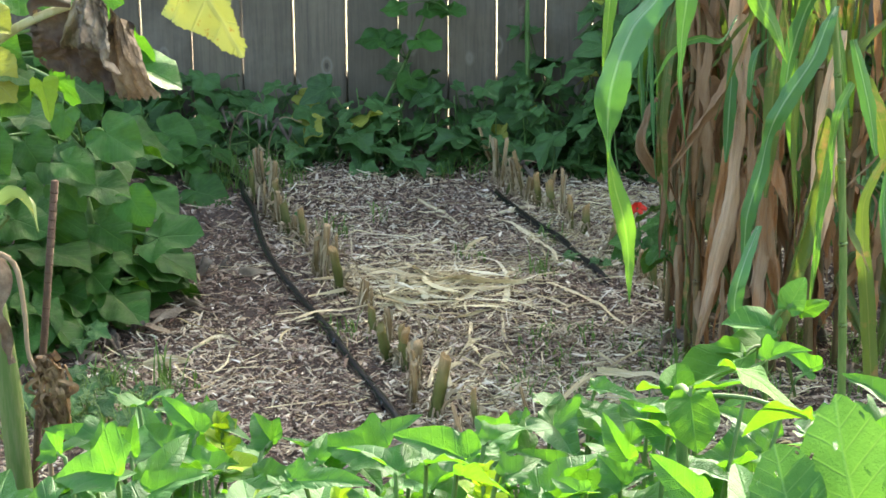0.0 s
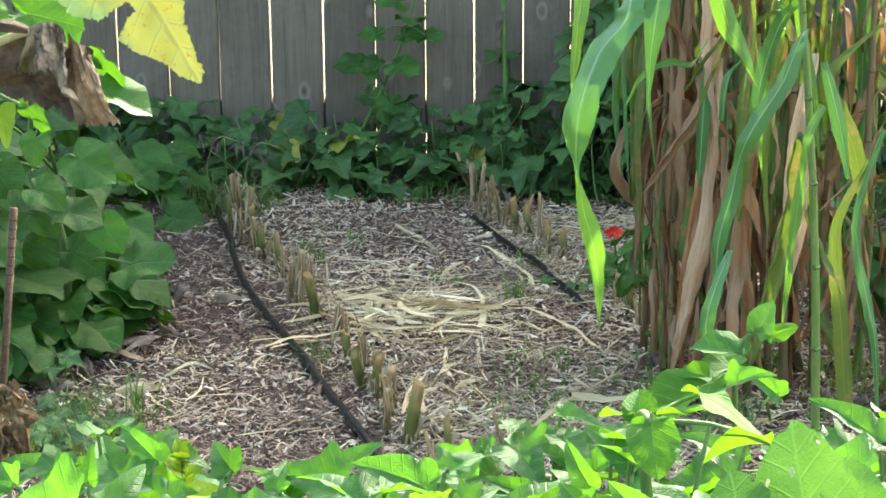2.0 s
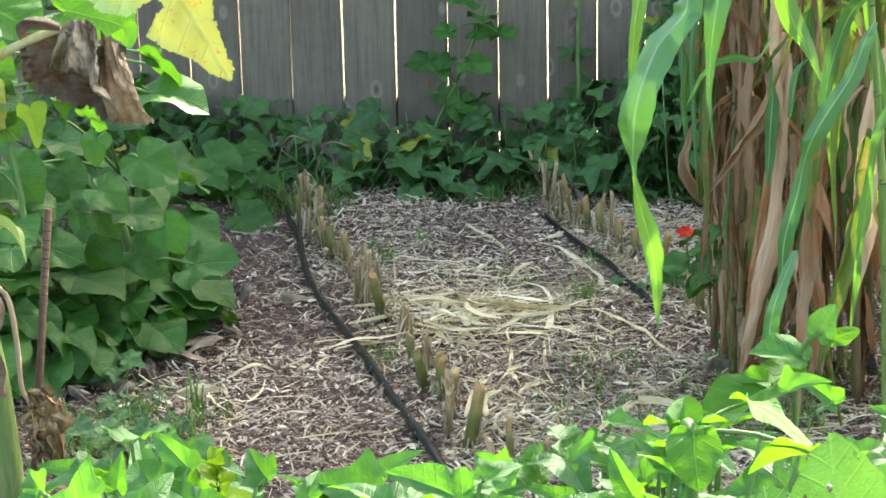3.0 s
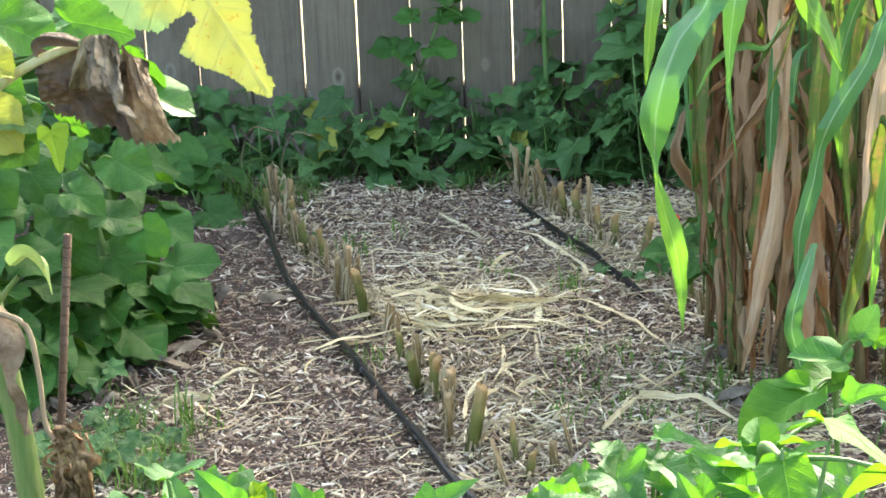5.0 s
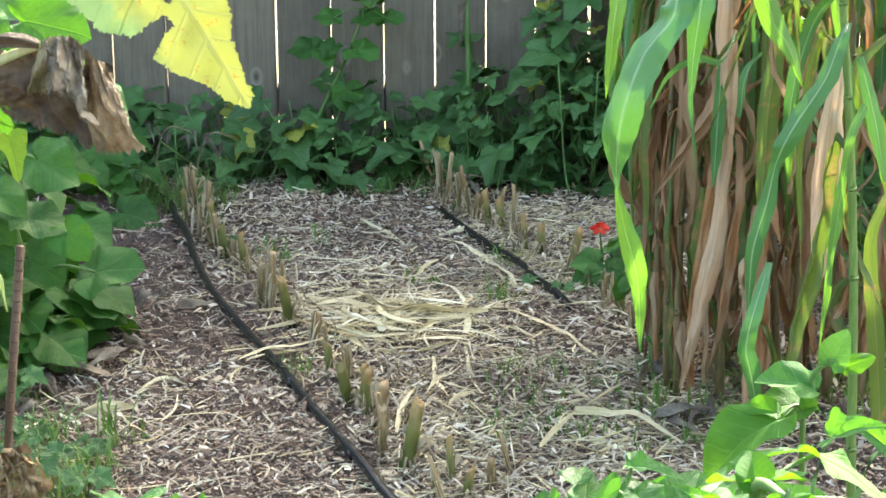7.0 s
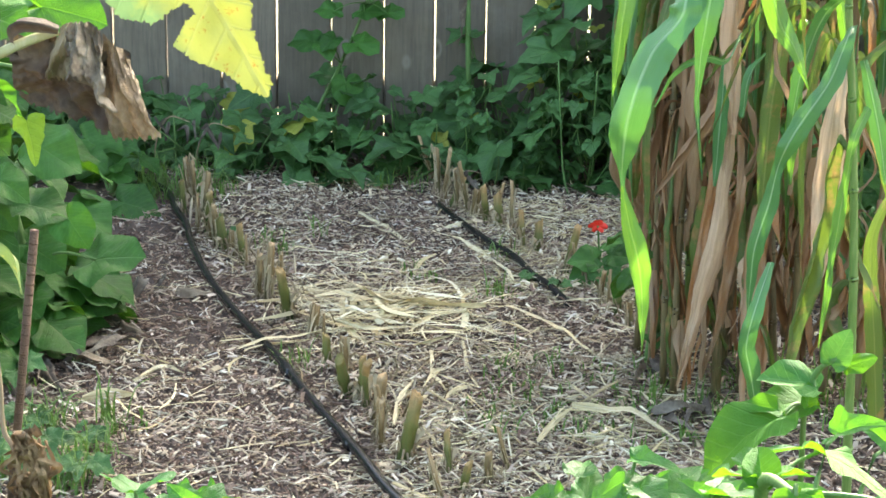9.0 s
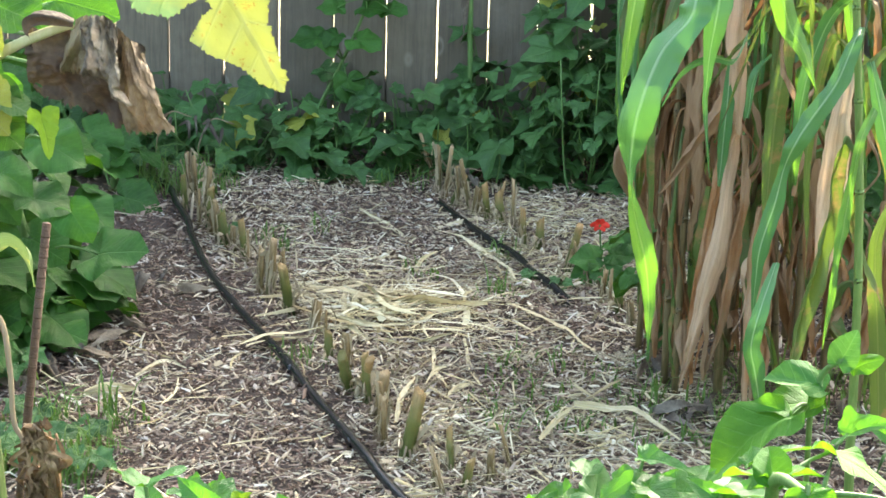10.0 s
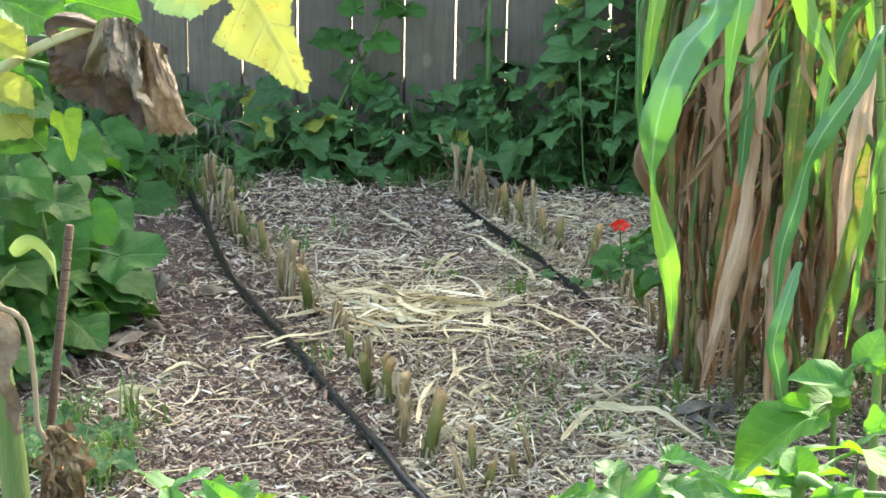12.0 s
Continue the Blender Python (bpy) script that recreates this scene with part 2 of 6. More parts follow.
M_FIBRE = chip_material("mulch_fibre", [(0.0, (0.24, 0.168, 0.10)), (0.5, (0.52, 0.425, 0.28)), (1.0, (0.85, 0.785, 0.58))])
M_VINE = leaf_material("fence_vine_leaf", (0.007, 0.033, 0.007), (0.080, 0.190, 0.052), (0.12, 0.32, 0.03), 0.12, 0.42, (0.14, 0.25, 0.08), vein_amount=0.35, gloss=0.35)
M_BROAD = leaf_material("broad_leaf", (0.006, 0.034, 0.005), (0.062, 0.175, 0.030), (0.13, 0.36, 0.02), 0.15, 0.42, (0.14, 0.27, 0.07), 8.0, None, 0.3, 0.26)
M_POTATO = leaf_material("sweet_potato_leaf", (0.010, 0.064, 0.018), (0.060, 0.20, 0.050), (0.17, 0.48, 0.02), 0.38, 0.45, (0.13, 0.34, 0.09), 6.0, None, 0.4, 0.26)
# lighter copy of the broad leaf, with backlight put into its colour
M_PAINTED_LIT = leaf_material("painted_sunlit_sunflower_leaf", (0.02, 0.10, 0.014), (0.07, 0.21, 0.04), (0.10, 0.28, 0.012), 0.33, 0.5, (0.18, 0.36, 0.10), 8.0, None, 0.45)
M_YOUNG = leaf_material("young_shoot_leaf", (0.14, 0.30, 0.02), (0.30, 0.46, 0.05), (0.36, 0.56, 0.02), 0.4, 0.5, (0.36, 0.50, 0.12), 6.0, None, 0.3)
M_BEAN = leaf_material("bean_leaf", (0.022, 0.11, 0.014), (0.08, 0.24, 0.04), (0.17, 0.42, 0.015), 0.38, 0.6, (0.18, 0.38, 0.09), 6.0, None, 0.5, 0.12)
M_NIBBLED = leaf_material("pale_bean_leaf", (0.035, 0.14, 0.025), (0.11, 0.27, 0.075), (0.10, 0.25, 0.025), 0.30, 0.6, (0.24, 0.44, 0.15), 6.0, None, 0.6, 0.12)
M_YELLOW = leaf_material("yellowing_leaf", (0.26, 0.32, 0.04), (0.46, 0.46, 0.10), (0.24, 0.27, 0.025), 0.40, 0.6, (0.52, 0.52, 0.2), 7.0, (0.20, 0.12, 0.025))
M_HALF = leaf_material("half_yellow_leaf", (0.36, 0.40, 0.08), (0.52, 0.53, 0.19), (0.135, 0.15, 0.026), 0.40, 0.6, (0.52, 0.54, 0.26), 7.0, (0.24, 0.15, 0.03), 0.4, 0.22, ((0.20, 0.31, 0.14), (0.075, 0.125, 0.045)))
M_PALE = leaf_material("paling_leaf", (0.10, 0.20, 0.05), (0.24, 0.34, 0.13), (0.13, 0.20, 0.05), 0.35, 0.5, (0.50, 0.56, 0.34), 7.0, (0.42, 0.42, 0.10))
M_DRY = dry_leaf_material("withered_leaf", (0.038, 0.027, 0.020), (0.092, 0.071, 0.052), (0.215, 0.182, 0.142), (0.14, 0.095, 0.055), 0.03)
M_CLUMP = dry_leaf_material("shrivelled_leaf", (0.070, 0.036, 0.016), (0.19, 0.112, 0.052), (0.38, 0.26, 0.135), (0.26, 0.14, 0.05), 0.08)
M_DRY_DARK = dry_leaf_material("dark_withered_leaf", (0.026, 0.017, 0.012), (0.062, 0.044, 0.030), (0.125, 0.096, 0.068), (0.10, 0.06, 0.03), 0.03)
M_DRY_OLIVE = dry_leaf_material("olive_withered_leaf", (0.075, 0.058, 0.030), (0.145, 0.115, 0.064), (0.22, 0.18, 0.11), (0.15, 0.11, 0.05), 0.04)
M_DRY_TAN = dry_leaf_material("tan_withered_leaf", (0.065, 0.044, 0.027), (0.155, 0.110, 0.070), (0.29, 0.225, 0.155), (0.16, 0.10, 0.05), 0.05)
M_CORN = blade_material("corn_leaf", (0.028, 0.120, 0.034), (0.085, 0.26, 0.078), (0.11, 0.29, 0.04), (0.42, 0.55, 0.36), 0.22, 0.36)
# brighter copy of the corn leaf: light shining through is put into its colour
M_CORN_PAINTED_LIT = blade_material("painted_sunlit_corn_leaf", (0.04, 0.14, 0.03), (0.11, 0.28, 0.07), (0.17, 0.37, 0.025), (0.36, 0.52, 0.22), 0.40)
M_CORN_OLD = blade_material("ageing_corn_leaf", (0.040, 0.090, 0.016), (0.12, 0.18, 0.036), (0.15, 0.23, 0.025), (0.24, 0.27, 0.10), 0.30, 0.5, (0.30, 0.175, 0.07))
M_CORN_DRY = dry_blade_material("dried_corn_leaf", [(0.0, (0.075, 0.036, 0.017)), (0.2, (0.17, 0.080, 0.032)), (0.42, (0.27, 0.165, 0.085)), (0.62, (0.36, 0.245, 0.15)), (0.8, (0.34, 0.155, 0.055)), (1.0, (0.48, 0.36, 0.235))])
M_CORN_TAN = dry_blade_material("bleached_corn_leaf", [(0.0, (0.44, 0.28, 0.16)), (0.5, (0.55, 0.39, 0.255)), (1.0, (0.60, 0.46, 0.32))])
M_STRAW_BLADE = blade_material("straw_corn_leaf", (0.50, 0.40, 0.20), (0.84, 0.76, 0.52), (0.60, 0.48, 0.22), (0.80, 0.74, 0.55), 0.2, 0.6, (0.46, 0.35, 0.19), 1.0)
M_STALK = stalk_material("corn_stalk", (0.075, 0.075, 0.025), (0.17, 0.115, 0.055), (0.26, 0.175, 0.09))
M_STALK_GREEN = stalk_material("green_corn_stalk", (0.055, 0.13, 0.02), (0.13, 0.22, 0.045), (0.20, 0.27, 0.08), 0.5)
M_STUB = stub_material("cut_corn_stub", (0.058, 0.088, 0.012), (0.135, 0.135, 0.028), (0.38, 0.23, 0.09), (0.15, 0.105, 0.038))
M_STUB_DRY = stub_material("dry_corn_stub", (0.10, 0.085, 0.026), (0.23, 0.15, 0.06), (0.42, 0.29, 0.15), (0.11, 0.062, 0.026))
M_STEM = stalk_material("green_stem", (0.04, 0.11, 0.018), (0.10, 0.20, 0.045), (0.16, 0.25, 0.08), 0.6)
M_SUNSTEM = stalk_material("old_sunflower_stem", (0.05, 0.11, 0.02), (0.12, 0.18, 0.04), (0.20, 0.21, 0.09), 0.7)
M_DRYSTEM = stalk_material("dry_stem", (0.16, 0.105, 0.058), (0.28, 0.205, 0.125), (0.36, 0.275, 0.18), 0.8)
M_HOSE = plain_material("black_hose_rubber", (0.004, 0.004, 0.005), (0.011, 0.011, 0.013), 30.0, 0.27, 0.0, 0.3, 0.001)
M_RUST = plain_material("rusty_steel", (0.06, 0.034, 0.022), (0.15, 0.092, 0.062), 90.0, 0.75, 0.3, 0.6)
M_PETIOLE = stalk_material("pale_leaf_stalk", (0.24, 0.26, 0.10), (0.42, 0.42, 0.22), (0.50, 0.46, 0.30), 0.6)
M_PETAL = plain_material("red_petal", (0.75, 0.02, 0.015), (0.85, 0.05, 0.02), 60.0, 0.5)
M_GRASS = blade_material("grass_blade", (0.06, 0.14, 0.025), (0.20, 0.32, 0.08), (0.22, 0.42, 0.05), (0.22, 0.34, 0.11), 0.3)


# ---- mesh helpers ----
class Acc:
    """Collects vertices, faces and a flat map for one mesh."""

    def __init__(self):
        self.v, self.f, self.uv = [], [], []

    def add(self, verts, faces, uvs=None):
        n = len(self.v)
        self.v += [tuple(p) for p in verts]
        self.uv += list(uvs) if uvs is not None else [(0.5, 0.5)] * len(verts)
        self.f += [tuple(i + n for i in f) for f in faces]

    def mesh(self, name, material, base=(0, 0, 0), smooth=True):
        me = bpy.data.meshes.new(name)
        bx, by, bz = base
        me.from_pydata([(x - bx, y - by, z - bz) for x, y, z in self.v], [], self.f)
        layer = me.uv_layers.new(name="flat")
        idx = np.empty(len(me.loops), dtype=np.int32)
        me.loops.foreach_get("vertex_index", idx)
        layer.data.foreach_set("uv", np.asarray(self.uv, dtype=np.float32)[idx].ravel())
        me.polygons.foreach_set("use_smooth", [smooth] * len(me.polygons))
        me.materials.append(material)
        me.update()
        return me


def glide(points, n):
    """n + 1 places along a smooth line through the points (any number of columns)."""
    p = np.asarray(points, float)
    p = np.vstack([2 * p[0] - p[1], p, 2 * p[-1] - p[-2]])
    out = []
    for s in np.linspace(0, len(p) - 3 - 1e-6, n + 1):
        i = int(s)
        t = s - i
        a, b, c, d = p[i:i + 4]
        out.append(0.5 * (2 * b + (c - a) * t + (2 * a - 5 * b + 4 * c - d) * t * t + (3 * b - a - 3 * c + d) * t ** 3))
    return np.array(out)


def tube(acc, points, radii, seg=8, n=None, cap=True):
    """A round rod along the points; radii: one for each point."""
    n = n or 4 * (len(points) - 1)
    rows = glide([(*p, r) for p, r in zip(points, radii)], n)
    c, rad = rows[:, :3], np.maximum(rows[:, 3], 0.0003)
    verts, uvs, faces = [], [], []
    for i in range(n + 1):
        d = Vector(c[min(i + 1, n)] - c[max(i - 1, 0)]).normalized()
        side = d.cross(Vector((0.3, 0.9, 0.1)) if abs(d.z) > 0.7 else Vector((0, 0, 1))).normalized()
        up = side.cross(d)
        for j in range(seg):
            a = 2 * math.pi * j / seg
            verts.append(Vector(c[i]) + (side * math.cos(a) + up * math.sin(a)) * rad[i])
            uvs.append((j / seg, i / n))
    for i in range(n):
        for j in range(seg):
            k = (j + 1) % seg
            faces.append((i * seg + j, i * seg + k, (i + 1) * seg + k, (i + 1) * seg + j))
    if cap:
        faces += [tuple(reversed(range(seg))), tuple(range(n * seg, n * seg + seg))]
    acc.add(verts, faces, uvs)


def ribbon(acc, points, widths, side=(1, 0, 0), n=24, fold=0.25, ripple=0.0, across=4, seed=0, twist=0.0, crumple=0.0, pleat=0.0):
    """A leaf blade along the points. side: which way its width lies; fold: how deep its midrib lies."""
    rows = glide([(*p, w) for p, w in zip(points, widths)], n)
    c, w = rows[:, :3], np.maximum(rows[:, 3], 0.0004)
    verts, uvs, faces, s0, far = [], [], [], Vector(side), 0.0
    for i in range(n + 1):
        d = Vector(c[min(i + 1, n)] - c[max(i - 1, 0)]).normalized()
        s = (s0 - d * s0.dot(d)).normalized()
        if twist:
            s = Matrix.Rotation(twist * i / n, 3, d) @ s
        nrm = s.cross(d)
        if i:
            far += float(np.linalg.norm(c[i] - c[i - 1]))
        for j in range(across + 1):
            v = 2 * j / across - 1
            z = fold * w[i] * 0.5 * (abs(v) - 0.5) + ripple * w[i] * v * v * math.sin(far * 55 + seed + (2.1 if v > 0 else 0))
            side_shift = 0.0
            z += pleat * w[i] * math.sin(5.0 * v + seed) * (0.7 + 0.3 * math.sin(9 * far + seed))
            if crumple:
                z += crumple * (noise.noise((far * 16, v * 0.9, seed * 1.7)) + 0.5 * noise.noise((far * 45, v * 2.2, seed * 0.9 + 5)))
                side_shift = 0.10 * w[i] * noise.noise((far * 40, 3.0 * (1 if v > 0 else -1), seed)) * abs(v)
            verts.append(Vector(c[i]) + s * (0.5 * v * w[i] + side_shift) + nrm * z)
            uvs.append((v, far * 4))
    m = across + 1
    for i in range(n):
        for j in range(across):
            faces.append((i * m + j, i * m + j + 1, (i + 1) * m + j + 1, (i + 1) * m + j))
    acc.add(verts, faces, uvs)


def thing(name, base, label, category, group="", kind=""):
    ob = new(name)
    ob.location, ob.empty_display_size = base, 0.05
    return tagged(ob, label, category, group, kind)


def part(name, data, parent, label=""):
    """Links a mesh, made about its parent's origin, as one part of a thing."""
    ob = new(name, data)
    ob.parent = parent
    return tagged(ob, label)


HEART = [(0, 1.0), (6, 0.94), (14, 0.88), (26, 0.82), (42, 0.77), (62, 0.71), (90, 0.64), (115, 0.58), (140, 0.49), (160, 0.34), (173, 0.14), (180, 0.04)]
POTATO = [(0, 1.0), (4, 0.88), (10, 0.74), (20, 0.58), (34, 0.46), (48, 0.42), (58, 0.45), (67, 0.52), (72, 0.53), (78, 0.46), (90, 0.36), (108, 0.32), (122, 0.33), (134, 0.28), (150, 0.19), (166, 0.10), (180, 0.05)]
OVATE = [(0, 1.0), (7, 0.95), (16, 0.86), (27, 0.75), (40, 0.63), (55, 0.51), (74, 0.40), (98, 0.31), (125, 0.22), (152, 0.11), (180, 0.03)]
TRIANGLE = [(0, 1.0), (4, 0.93), (10, 0.76), (20, 0.58), (34, 0.46), (50, 0.40), (66, 0.38), (84, 0.40), (104, 0.42), (124, 0.36), (145, 0.24), (165, 0.12), (180, 0.04)]
LANCE = [(0, 1.0), (5, 0.86), (12, 0.67), (22, 0.50), (36, 0.38), (52, 0.32), (68, 0.33), (84, 0.31), (102, 0.26), (120, 0.24), (140, 0.17), (165, 0.08), (180, 0.04)]
LOBED = [(0, 1.0), (7, 0.88), (16, 0.72), (26, 0.62), (36, 0.60), (46, 0.68), (54, 0.76), (62, 0.68), (76, 0.54), (92, 0.52), (106, 0.56), (120, 0.50), (142, 0.40), (162, 0.24), (180, 0.06)]


def leaf_mesh(name, outline, material, seed, fold=0.25, droop=0.35, ripple=0.05, tooth=0.0, holes=0.0, rings=5, segs=48):
    """A leaf of length 1 along +y with its stalk's end at the origin and its upper side up."""
    rng = random.Random(seed)
    ang, rad = zip(*outline)
    ph, skew = rng.uniform(0, 6), rng.uniform(-0.07, 0.07)
    acc = Acc()
    verts, uvs = [(0, 0, 0)], [(0, 0)]
    for i in range(1, rings + 1):
        s = (i / rings) ** 0.85
        for j in range(segs):
            th = 2 * math.pi * j / segs - math.pi
            r = float(np.interp(abs(math.degrees(th)), ang, rad))
            r *= 1 + tooth * (noise.noise((9 * math.cos(th), 9 * math.sin(th), seed)) + 0.7 * noise.noise((30 * math.cos(th), 30 * math.sin(th), seed + 3))) * (i / rings) ** 6 + 0.05 * math.sin(3 * th + ph) * (s > 0.6)
            x, y = math.sin(th) * r * s, math.cos(th) * r * s
            z = fold * abs(x) - droop * (max(y, 0) ** 2) * 0.6 - 0.25 * droop * x * x
            z += ripple * s * s * math.sin(5 * th + ph) + 0.35 * ripple * math.sin(11 * th + 2 * ph) * s ** 3
            z += 0.06 * noise.noise((3 * x + seed, 3 * y, 0.3 * seed))
            verts.append((x + skew * y * y, y, z))
            uvs.append((x, y))
    faces = [(0, 1 + j, 1 + (j + 1) % segs) for j in range(segs)]
    for i in range(rings - 1):
        for j in range(segs):
            k = (j + 1) % segs
            a = 1 + i * segs
            faces.append((a + j, a + segs + j, a + segs + k, a + k))
    if holes:
        keep = []
        for f in faces:
            x, y = np.mean([verts[i][0] for i in f]), np.mean([verts[i][1] for i in f])
            if noise.noise((13 * x + 3.1 * seed, 13 * y, 1.7)) < 0.62 - holes:
                keep.append(f)
        faces = keep
    acc.add(verts, [tuple(reversed(f)) for f in faces], uvs)
    return acc.mesh(name, material)


def torn_leaf(name, rim, material, y0, stalk, tip, seed, base, cell=0.0011):
    """A flat leaf hung in the plane y0 inside a rim of (x, z), with a frayed edge and small eaten holes; its midrib runs from stalk to tip."""
    px, pz = np.array(rim).T
    xs, zs = np.arange(px.min(), px.max(), cell), np.arange(pz.min(), pz.max(), cell)
    gx, gz = np.meshgrid(xs, zs)
    cx, cz = gx[:-1, :-1] + cell / 2, gz[:-1, :-1] + cell / 2
    fray = np.array([[noise.noise((x * 260, z * 260, seed)) + 0.6 * noise.noise((x * 700, z * 700, seed)) for x in cx[0]] for z in cz[:, 0]])
    cx, cz = cx + 0.0022 * fray, cz + 0.0022 * np.roll(fray, 7, 0)
    inside = np.zeros(cx.shape, bool)
    for i in range(len(px)):
        x0, z0, x1, z1 = px[i - 1], pz[i - 1], px[i], pz[i]
        if z0 != z1:
            inside ^= ((z0 > cz) != (z1 > cz)) & (cx < (x1 - x0) * (cz - z0) / (z1 - z0) + x0)
    eaten = np.array([[noise.noise((x * 85, z * 85, seed + 5.0)) for x in xs[:-1]] for z in zs[:-1]])
    inside &= eaten < 0.66
    d = np.array(tip) - np.array(stalk)
    far = float(np.hypot(*d))
    d /= far
    v = ((gx - stalk[0]) * d[0] + (gz - stalk[1]) * d[1]) / far
    u = ((gx - stalk[0]) * -d[1] + (gz - stalk[1]) * d[0]) / far
    w = len(xs)
    verts = [(x, y0 - 0.020 * abs(a) + 0.012 * b * b + 0.006 * noise.noise((x * 40, z * 40, seed)) + 0.0015 * math.sin(34 * (b - 0.75 * abs(a))), z) for x, z, a, b in zip(gx.ravel(), gz.ravel(), u.ravel(), v.ravel())]
    faces = [(j * w + i, j * w + i + 1, (j + 1) * w + i + 1, (j + 1) * w + i) for j, i in zip(*np.nonzero(inside))]
    used = sorted({i for f in faces for i in f})
    slot = {k: n for n, k in enumerate(used)}
    acc = Acc()
    uv = list(zip(u.ravel(), v.ravel()))
    acc.add([verts[k] for k in used], [tuple(slot[i] for i in f) for f in faces], [uv[k] for k in used])
    return acc.mesh(name, material, base)


def leaf_pose(pos, tip, up, size):
    """The pose of a unit leaf: its tip points along tip, its upper side towards up."""
    y = Vector(tip).normalized()
    x = y.cross(Vector(up)).normalized()
    z = x.cross(y)
    m = Matrix((x, y, z)).transposed().to_4x4()
    return Matrix.Translation(pos) @ m @ Matrix.Scale(size, 4)


def put_leaf(plant, meshes, rng, pos, tip, up, size, label=""):
    """Hangs one leaf on a plant; pos is a place in the world."""
    ob = part("leaf", rng.choice(meshes), plant, label)
    ob.matrix_basis = leaf_pose(Vector(pos) - plant.location, tip, up, size)
    return ob


VINE_LEAVES = [leaf_mesh("vine_leaf", LOBED, M_VINE, 20 + i, 0.2, 0.45, 0.07) for i in range(5)]
BROAD_LEAVES = [leaf_mesh("broad_leaf", HEART, M_BROAD, 30 + i, 0.12 + 0.07 * i, 0.3 + 0.16 * i, 0.08) for i in range(5)]
POTATO_LEAVES = [leaf_mesh("sweet_potato_leaf", LANCE if i % 2 else POTATO, M_POTATO, 40 + i, 0.3 + 0.07 * i, 0.1 + 0.12 * i, 0.035, 0.0, 0.0, 6, 72) for i in range(6)]
BEAN_LEAVES = [leaf_mesh("bean_leaf", OVATE, M_BEAN, 50 + i, 0.16 + 0.05 * i, 0.25 + 0.1 * i, 0.06) for i in range(5)]
PALE_BEAN_LEAVES = [leaf_mesh("pale_bean_leaf", OVATE, M_NIBBLED, 75 + i, 0.2 + 0.06 * i, 0.3 + 0.1 * i, 0.07, 0.02) for i in range(4)]
NIBBLED_LEAVES = [leaf_mesh("nibbled_bean_leaf", OVATE, M_NIBBLED, 56 + i, 0.14, 0.25, 0.07, 0.05, 0.06, 26, 110) for i in range(2)]
PAINTED_LIT_LEAVES = [leaf_mesh("painted_sunlit_leaf", HEART, M_PAINTED_LIT, 64 + i, 0.15 + 0.1 * i, 0.3 + 0.1 * i, 0.08, 0.03) for i in range(3)]
YOUNG_LEAVES = [leaf_mesh("shoot_leaf", OVATE, M_YOUNG, 70 + i, 0.5, 0.2, 0.05) for i in range(2)]
YELLOW_VINE_LEAVES = [leaf_mesh("yellow_vine_leaf", LOBED, M_YELLOW, 60 + i, 0.2, 0.5, 0.08) for i in range(2)]


# ---- ground ----
def lie(x, y):
    """The height of the ground."""
    return 0.012 * noise.noise((x * 3.1, y * 3.1, 0.4)) + 0.006 * noise.noise((x * 11, y * 11, 2.0))


def build_ground():
    xs = [-300, -90, -30, -10, -5] + list(np.linspace(-3, 5, 161)) + [7, 12, 32, 90, 300]
    ys = [-300, -90, -30, -10, -4] + list(np.linspace(-2, 6, 161)) + [8, 12, 32, 90, 300]
    acc = Acc()
    w = len(xs)
    verts = [(x, y, lie(x, y) if abs(x) < 9 and abs(y) < 9 else 0.0) for y in ys for x in xs]
    faces = [(j * w + i, j * w + i + 1, (j + 1) * w + i + 1, (j + 1) * w + i) for j in range(len(ys) - 1) for i in range(w - 1)]
    acc.add(verts, faces)
    tagged(new("ground", acc.mesh("ground", M_SOIL)), "dark brown garden soil under wood mulch", "ground", kind="structure")


build_ground()


# ---- fence ----
GAPS = [0.0, 0.156, 0.313, 0.466, 0.615, 0.758, 0.900, 1.037]
GAPS = [-0.155 * k for k in range(26, 0, -1)] + GAPS + [1.037 + 0.148 * k for k in range(1, 28)]


def fence_y(x):
    return 5.0 + 0.044 * x


